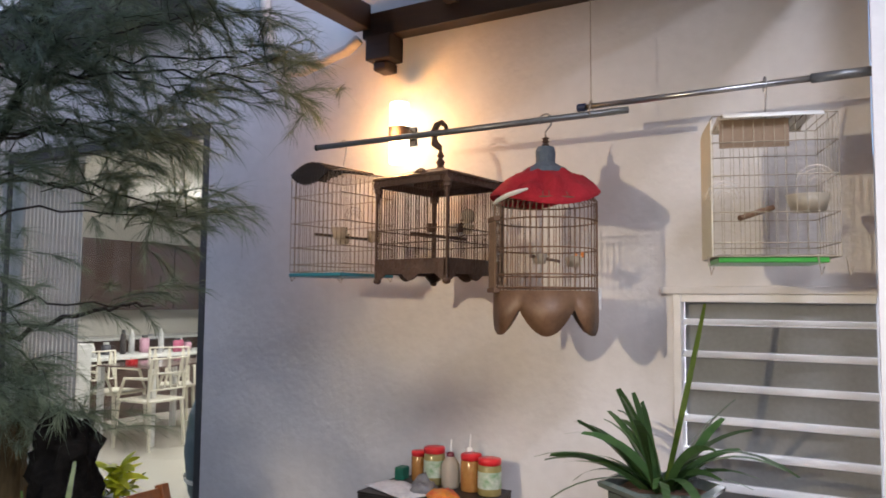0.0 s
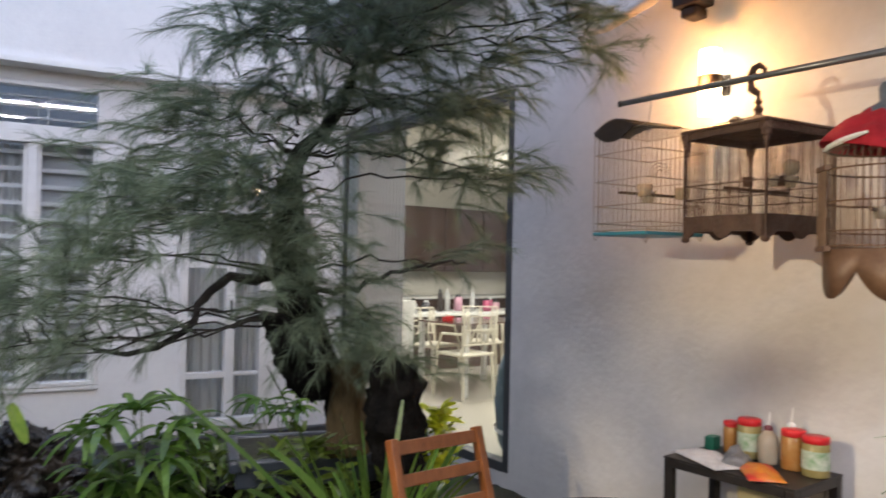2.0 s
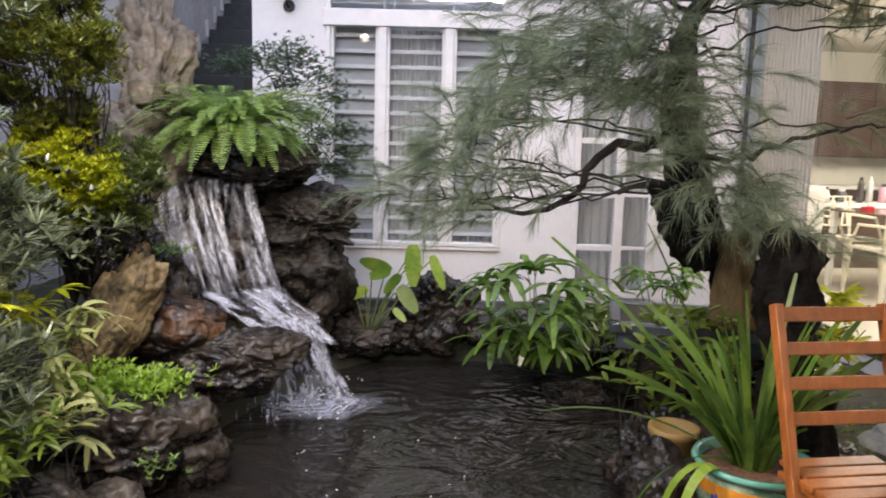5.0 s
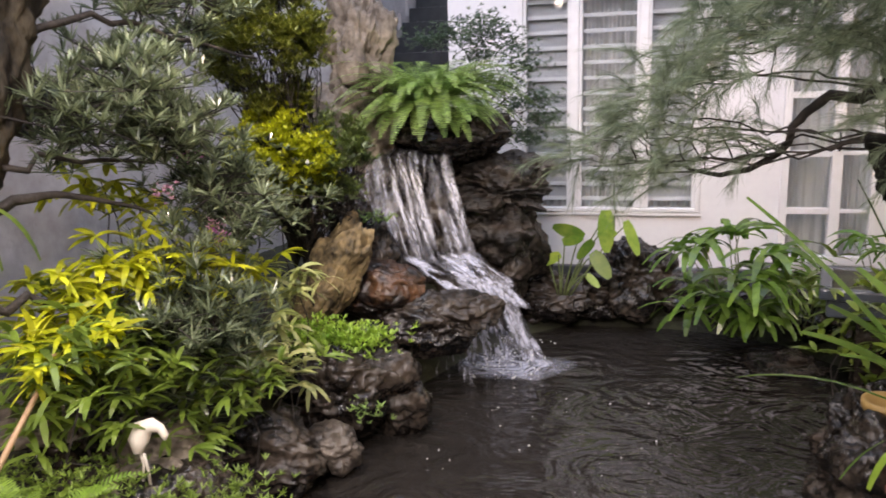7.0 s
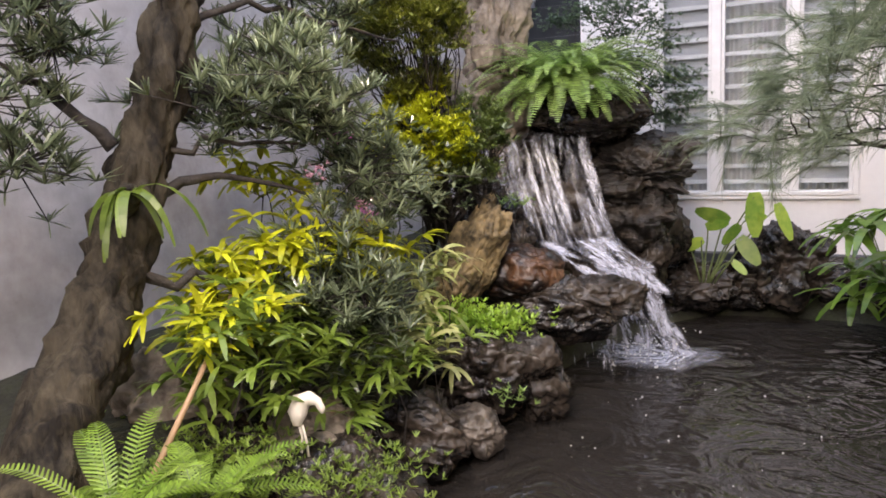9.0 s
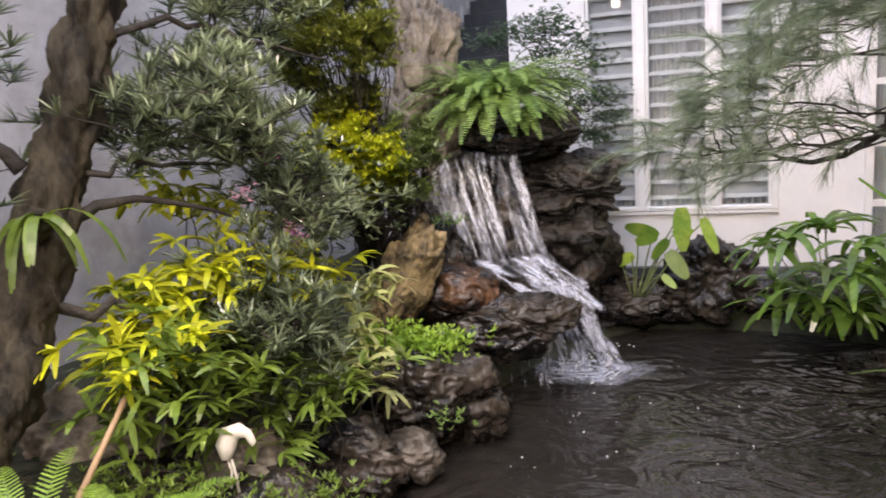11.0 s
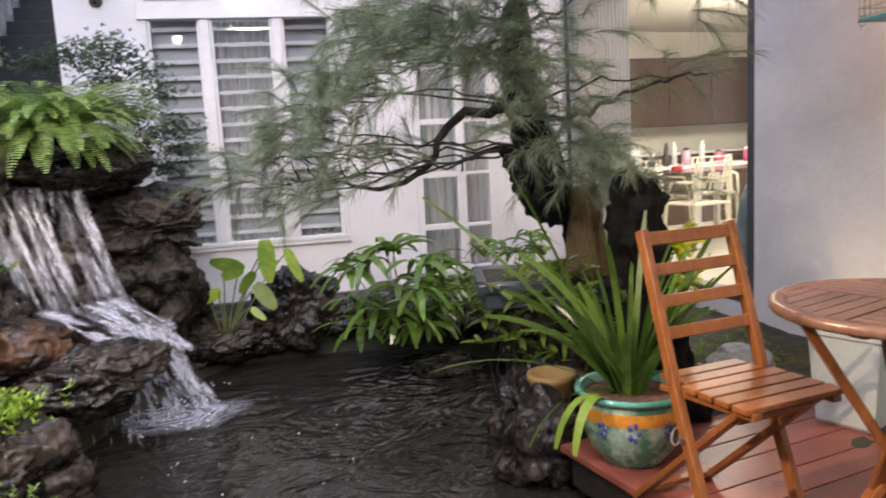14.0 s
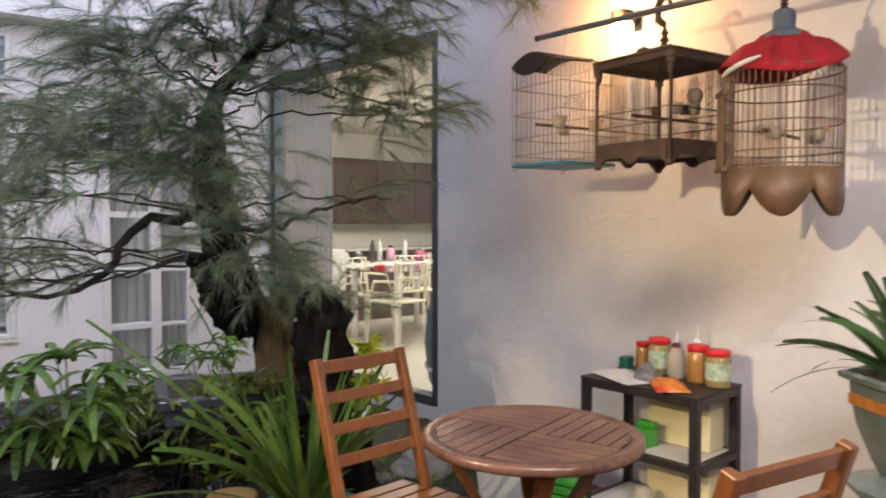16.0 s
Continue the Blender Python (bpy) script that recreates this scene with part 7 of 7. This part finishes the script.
def fan_plant(name, label, center, stems, L, W, material, seed, height=(0.1, 0.45), reach=0.22, fingers=8, r0=0.08):
    lv = Leaves(seed)
    t = thing(name, Matrix.Identity(4), label, "plant")
    for k in range(stems):
        a = 2 * math.pi * k / stems + lv.r.uniform(-0.4, 0.4)
        b = Vector(center) + Vector((math.cos(a), math.sin(a), 0)) * lv.r.uniform(0, r0)
        h = lv.r.uniform(*height)
        tip = b + Vector((math.cos(a) * reach * lv.r.uniform(0.3, 1), math.sin(a) * reach * lv.r.uniform(0.3, 1), h))
        limb(t, [b, b.lerp(tip, 0.5) + Vector((0, 0, 0.04)), tip], 0.005, 0.003, M_STEM, k, 0.01, "stem", 5, 3)
        for f in range(fingers):
            fa = a + (f / (fingers - 1) - 0.5) * 4.2
            lv.blade(tip, (math.cos(fa), math.sin(fa), lv.r.uniform(0.1, 0.7)), L * lv.r.uniform(0.75, 1.15), W, lv.r.uniform(1.2, 2.2), 5, 0.45)
    part("leaves", lv.mesh("leaves"), material, t)
    return t


fan_plant("lady_palm", "glossy green lady palm at the pond's far edge", (0.60, 4.22, 0.0), 24, 0.30, 0.044, L_PALM, 61, (0.10, 0.58), 0.26)
fan_plant("lady_palm", "small glossy green palm beside the white door", (1.42, 4.55, 0.05), 9, 0.20, 0.03, L_PALM, 62, (0.1, 0.5), 0.22)
fan_plant("lady_palm", "low green palm shoots beside the pond", (0.95, 4.45, 0.0), 8, 0.19, 0.03, L_PALM, 63, (0.08, 0.35), 0.2)

# Heart-leaved alocasia by the house.
t = thing("elephant_ear", Matrix.Identity(4), "light green heart-leaved plant beside rocks", "plant")
lv = Leaves(66)
for x0, z0, x1, z1, w in ((-0.56, 0.36, -0.70, 0.54, 0.05), (-0.32, 0.46, -0.49, 0.54, 0.10), (-0.46, 0.33, -0.57, 0.28, 0.075), (-0.16, 0.60, -0.15, 0.36, 0.11), (-0.03, 0.54, 0.05, 0.35, 0.07), (-0.23, 0.34, -0.12, 0.20, 0.10), (-0.25, 0.42, -0.34, 0.32, 0.07), (-0.42, 0.42, -0.30, 0.46, 0.07), (-0.27, 0.20, -0.19, 0.14, 0.05), (-0.20, 0.47, -0.09, 0.50, 0.06)):
    b = Vector((-0.44 + 0.15 * (x0 + 0.4), 4.72, 0.06))
    top = Vector((x0, 4.70 - 0.4 * abs(x0 + 0.4) * w, z0))
    limb(t, [b, b.lerp(top, 0.6) + Vector((0, 0, 0.04)), top], 0.006, 0.004, M_STEM, int(100 * z0), 0.01, "stem", 6, 3)
    d = Vector((x1 - x0, -0.04, z1 - z0))
    lv.blade(top - d * 0.12, d, d.length * 1.1, w, 0.15, 6, 0.5, Vector((-d.z, 0.25 * d.length, d.x)).normalized())
part("leaves", lv.mesh("leaves"), leafmat("pale_heart_leaf", (0.13, 0.27, 0.035), (0.40, 0.50, 0.08), 0.35, 0.4, 0.45), t)


# --- pots with strap-leaved plants ---
def straps(lv, c, n, L, W, droop=(0.8, 1.8), rise=(0.5, 2.2), base=0.05):
    for k in range(n):
        a = lv.r.uniform(0, 2 * math.pi)
        b = Vector(c) + Vector((math.cos(a), math.sin(a), 0)) * lv.r.uniform(0, base)
        lv.blade(b, (math.cos(a), math.sin(a), lv.r.uniform(*rise)), lv.r.uniform(*L), W * lv.r.uniform(0.75, 1.1), lv.r.uniform(*droop), 8, 0.3)


M_GLAZE = mat("green_glaze", (0.05, 0.14, 0.09), 0.15, color2=(0.30, 0.38, 0.30), scale=11, fine=35, lo=0.45, hi=0.62)
M_RIM = mat("turquoise_glaze", (0.06, 0.22, 0.18), 0.15, color2=(0.10, 0.28, 0.24), scale=9)
M_OCHRE = mat("ochre_glaze_band", (0.50, 0.22, 0.03), 0.2, color2=(0.36, 0.13, 0.02), scale=26)
M_COBALT = mat("cobalt_flower_glaze", (0.02, 0.025, 0.16), 0.2, color2=(0.10, 0.10, 0.30), scale=25)
M_POTSOIL = mat("potting_chips", (0.05, 0.025, 0.015), 0.9, color2=(0.16, 0.08, 0.05), scale=40, bump=0.8, bscale=60)
pot = thing("glazed_pot", pose(1.09, 2.36, 0.005), "green glazed ceramic pot with turquoise rim and ochre band", "flower pot")
part("body", lathe(bmesh.new(), [(0, 0), (0.115, 0), (0.12, 0.012), (0.155, 0.06), (0.178, 0.13), (0.182, 0.17)], 40), M_GLAZE, pot, "", True)
part("band", lathe(bmesh.new(), [(0.1825, 0.17), (0.185, 0.19), (0.183, 0.215)], 40), M_OCHRE, pot, "ochre patterned band", True)
part("neck", lathe(bmesh.new(), [(0.183, 0.215), (0.182, 0.24)], 40), M_GLAZE, pot, "", True)
part("rim", lathe(bmesh.new(), [(0.182, 0.24), (0.196, 0.245), (0.2, 0.255), (0.194, 0.265), (0.175, 0.262), (0.168, 0.22)], 40), M_RIM, pot, "turquoise rolled rim", True)
part("soil", lathe(bmesh.new(), [(0.0, 0.24), (0.172, 0.232)], 30), M_POTSOIL, pot)
for a, s in ((-2.0, 1), (-1.35, 0.8), (-2.6, 0.8), (-0.7, 1)):
    for k in range(5):
        bm = bmesh.new()
        an = a + 0.09 * math.cos(k * 1.26) * s
        zz = 0.155 + 0.028 * math.sin(k * 1.26) * s
        rr = 0.155 + (zz - 0.06) * 0.29 if zz < 0.13 else 0.180
        bmesh.ops.create_icosphere(bm, subdivisions=2, radius=0.014 * s, matrix=Matrix.Translation((rr * math.cos(an), rr * math.sin(an), zz)) @ Matrix.Diagonal((0.6, 0.6, 1, 1)))
        part("relief_petal", bm, M_COBALT if a != -0.7 else M_WHITE, pot, "", True)
bm = bmesh.new()
tube(bm, [(0.184 * math.cos(-1.15 + 0.13 * math.cos(b)), 0.184 * math.sin(-1.15 + 0.13 * math.cos(b)), 0.125 + 0.03 * math.sin(b)) for b in [i * math.pi / 8 for i in range(17)]], 0.004, 6, False)
part("relief_ring", bm, M_WHITE, pot, "white raised ring")
op = thing("strap_leaf_plant", Matrix.Identity(4), "tall arching strap-leaved plant in a green glazed pot", "plant")
lv = Leaves(71)
straps(lv, (1.08, 2.36, 0.23), 52, (0.35, 0.68), 0.030, (0.4, 1.3), (1.5, 4.5))
straps(lv, (1.08, 2.36, 0.23), 16, (0.15, 0.3), 0.02, (0.5, 1.2), (1.5, 3.5))
for d, L, w, dr in (((-0.55, 0.1, 0.85), 0.98, 0.034, 0.5), ((-0.32, 0.1, 0.95), 0.86, 0.036, 0.4), ((-0.7, -0.1, 1.0), 0.62, 0.03, 1.0), ((-1.0, 0.0, 0.5), 0.42, 0.03, 2.2), ((-0.9, 0.3, 0.6), 0.7, 0.03, 1.0)):
    lv.blade((1.04, 2.36, 0.24), d, L, w, dr, 9, 0.3)
part("leaves", lv.mesh("leaves"), leafmat("orchid_leaf_green", (0.045, 0.10, 0.018), (0.12, 0.21, 0.04), 0.25), op)
lv = Leaves(72)
for a in (-2.9, -2.5):
    lv.blade((0.95, 2.28, 0.26), (math.cos(a), math.sin(a), 0.7), 0.30, 0.034, 3.2, 8, 0.25)
part("pale_leaf", lv.mesh("pale_leaf"), L_LIME, op, "pale hanging leaf")
tc_ = thing("clay_pot", pose(0.98, 2.86, 0.0), "small ochre clay pot among rocks", "flower pot")
part("body", lathe(bmesh.new(), [(0, 0), (0.07, 0), (0.09, 0.14), (0.1, 0.15), (0.1, 0.18), (0.085, 0.18), (0.08, 0.15), (0, 0.14)], 24), mat("ochre_clay", (0.28, 0.17, 0.05), 0.6, color2=(0.36, 0.23, 0.08), scale=10), tc_, "", True)

M_CELADON = mat("celadon_glaze", (0.10, 0.13, 0.12), 0.15, color2=(0.17, 0.20, 0.18), scale=6)
rp = thing("pedestal_pot", pose(2.40, 0.98, 0.003), "tall hexagonal celadon pot on a waisted pedestal", "flower pot")
part("bowl", lathe(bmesh.new(), [(0.0, 0.52), (0.09, 0.52), (0.11, 0.56), (0.15, 0.66), (0.165, 0.74), (0.17, 0.785)], 6), M_CELADON, rp)
part("rim", lathe(bmesh.new(), [(0.168, 0.785), (0.20, 0.80), (0.205, 0.815), (0.18, 0.82), (0.165, 0.79)], 6), M_CELADON, rp)
part("carved_band", lathe(bmesh.new(), [(0.160, 0.715), (0.171, 0.72), (0.173, 0.75), (0.166, 0.755)], 6), M_OCHRE, rp, "ochre carved band")
part("pedestal", lathe(bmesh.new(), [(0, 0), (0.16, 0), (0.17, 0.03), (0.13, 0.08), (0.10, 0.2), (0.09, 0.34), (0.12, 0.42), (0.17, 0.465), (0.175, 0.485), (0.13, 0.50), (0.08, 0.519), (0, 0.519)], 12), M_CELADON, rp)
part("soil", lathe(bmesh.new(), [(0.0, 0.80), (0.16, 0.792)], 6), M_POTSOIL, rp)
cl = thing("strap_leaf_plant", Matrix.Identity(4), "dark green strap-leaved plant in a celadon pot", "plant")
lv = Leaves(73)
straps(lv, (2.40, 0.98, 0.79), 40, (0.24, 0.44), 0.034, (0.7, 1.7), (0.7, 2.6), 0.05)
for d, L, w, dr in (((-0.55, 0.85, 0.42), 0.42, 0.034, 1.3), ((-0.5, 0.8, 0.7), 0.40, 0.03, 1.0), ((-0.35, 0.3, 1.4), 0.36, 0.034, 0.6), ((-0.3, -0.8, 1.0), 0.55, 0.028, 1.5), ((-0.5, -0.5, 0.6), 0.36, 0.034, 1.8), ((-0.1, 0.4, 1.8), 0.32, 0.034, 0.4)):
    lv.blade((2.40, 0.98, 0.80), d, L, w, dr, 9, 0.3)
part("leaves", lv.mesh("leaves"), L_STRAP, cl)
lv = Leaves(74)
lv.blade((2.41, 0.97, 0.80), (0.1, -0.35, 1.6), 0.62, 0.026, -0.1, 9, 0.3)
part("young_leaf", lv.mesh("young_leaf"), L_GRN, cl, "upright lighter young leaf")

# --- small things in the bank ---
bm = bmesh.new()
tube(bm, [(-1.30, 1.63, 0.31), (-1.305, 1.645, 0.345), (-1.30, 1.66, 0.375), (-1.275, 1.67, 0.385), (-1.25, 1.675, 0.375), (-1.238, 1.675, 0.352), (-1.236, 1.673, 0.34)], [0.012, 0.030, 0.030, 0.022, 0.013, 0.011, 0.004], 12)
for dx in (0.0, 0.012):
    tube(bm, [(-1.30 + dx, 1.64, 0.31), (-1.292 + dx, 1.64, 0.27), (-1.30 + dx * 2.5, 1.635, 0.20)], 0.004, 6)
hm = mat("painted_plaster", (0.64, 0.59, 0.50), 0.6, color2=(0.54, 0.49, 0.41), scale=15)
ho = part("heron_statue", bm, hm, smooth=True)
tagged(ho, "small white heron garden statue on the mossy bank", "statue")
ca = part("garden_cane", tube(bmesh.new(), [(-1.61, 1.76, 0.66), (-1.54, 1.55, 0.52), (-1.47, 1.22, 0.30)], [0.006, 0.008, 0.009], 8), mat("pale_cane", (0.38, 0.24, 0.13), 0.6, color2=(0.46, 0.31, 0.18), scale=20), smooth=True)
tagged(ca, "pale brown cane leaning in the shrubs", "cane")
M_PINK = mat("pink_petal", (0.70, 0.30, 0.42), 0.6, color2=(0.80, 0.55, 0.62), scale=40, rand=0.2, trans=0.3)
M_MAG = mat("magenta_petal", (0.45, 0.08, 0.32), 0.6, color2=(0.62, 0.25, 0.55), scale=40, rand=0.2, trans=0.3)
for c, m, n in (((-1.48, 2.10, 1.02), M_PINK, 30), ((-1.44, 2.20, 1.13), M_MAG, 16), ((-1.39, 2.26, 0.88), M_PINK, 18), ((-1.38, 2.24, 0.84), M_MAG, 24)):
    lv = Leaves(int(abs(c[2]) * 100))
    t = thing("flower_spray", Matrix.Identity(4), "small spray of pink blossoms among dark leaves", "flowers")
    for k in range(n):
        s = Vector(c) + Vector((lv.r.gauss(0, 0.018), lv.r.gauss(0, 0.018), lv.r.gauss(0, 0.014)))
        for q in range(4):
            lv.blade(s, lv.around(0.4), 0.013, 0.010, 0.2, 1)
    part("petals", lv.mesh("petals"), m, t)
    part("stem", tube(bmesh.new(), [Vector(c) + Vector((-0.08, 0.03, 0.02)), Vector(c)], 0.002, 4), M_STEM, t)
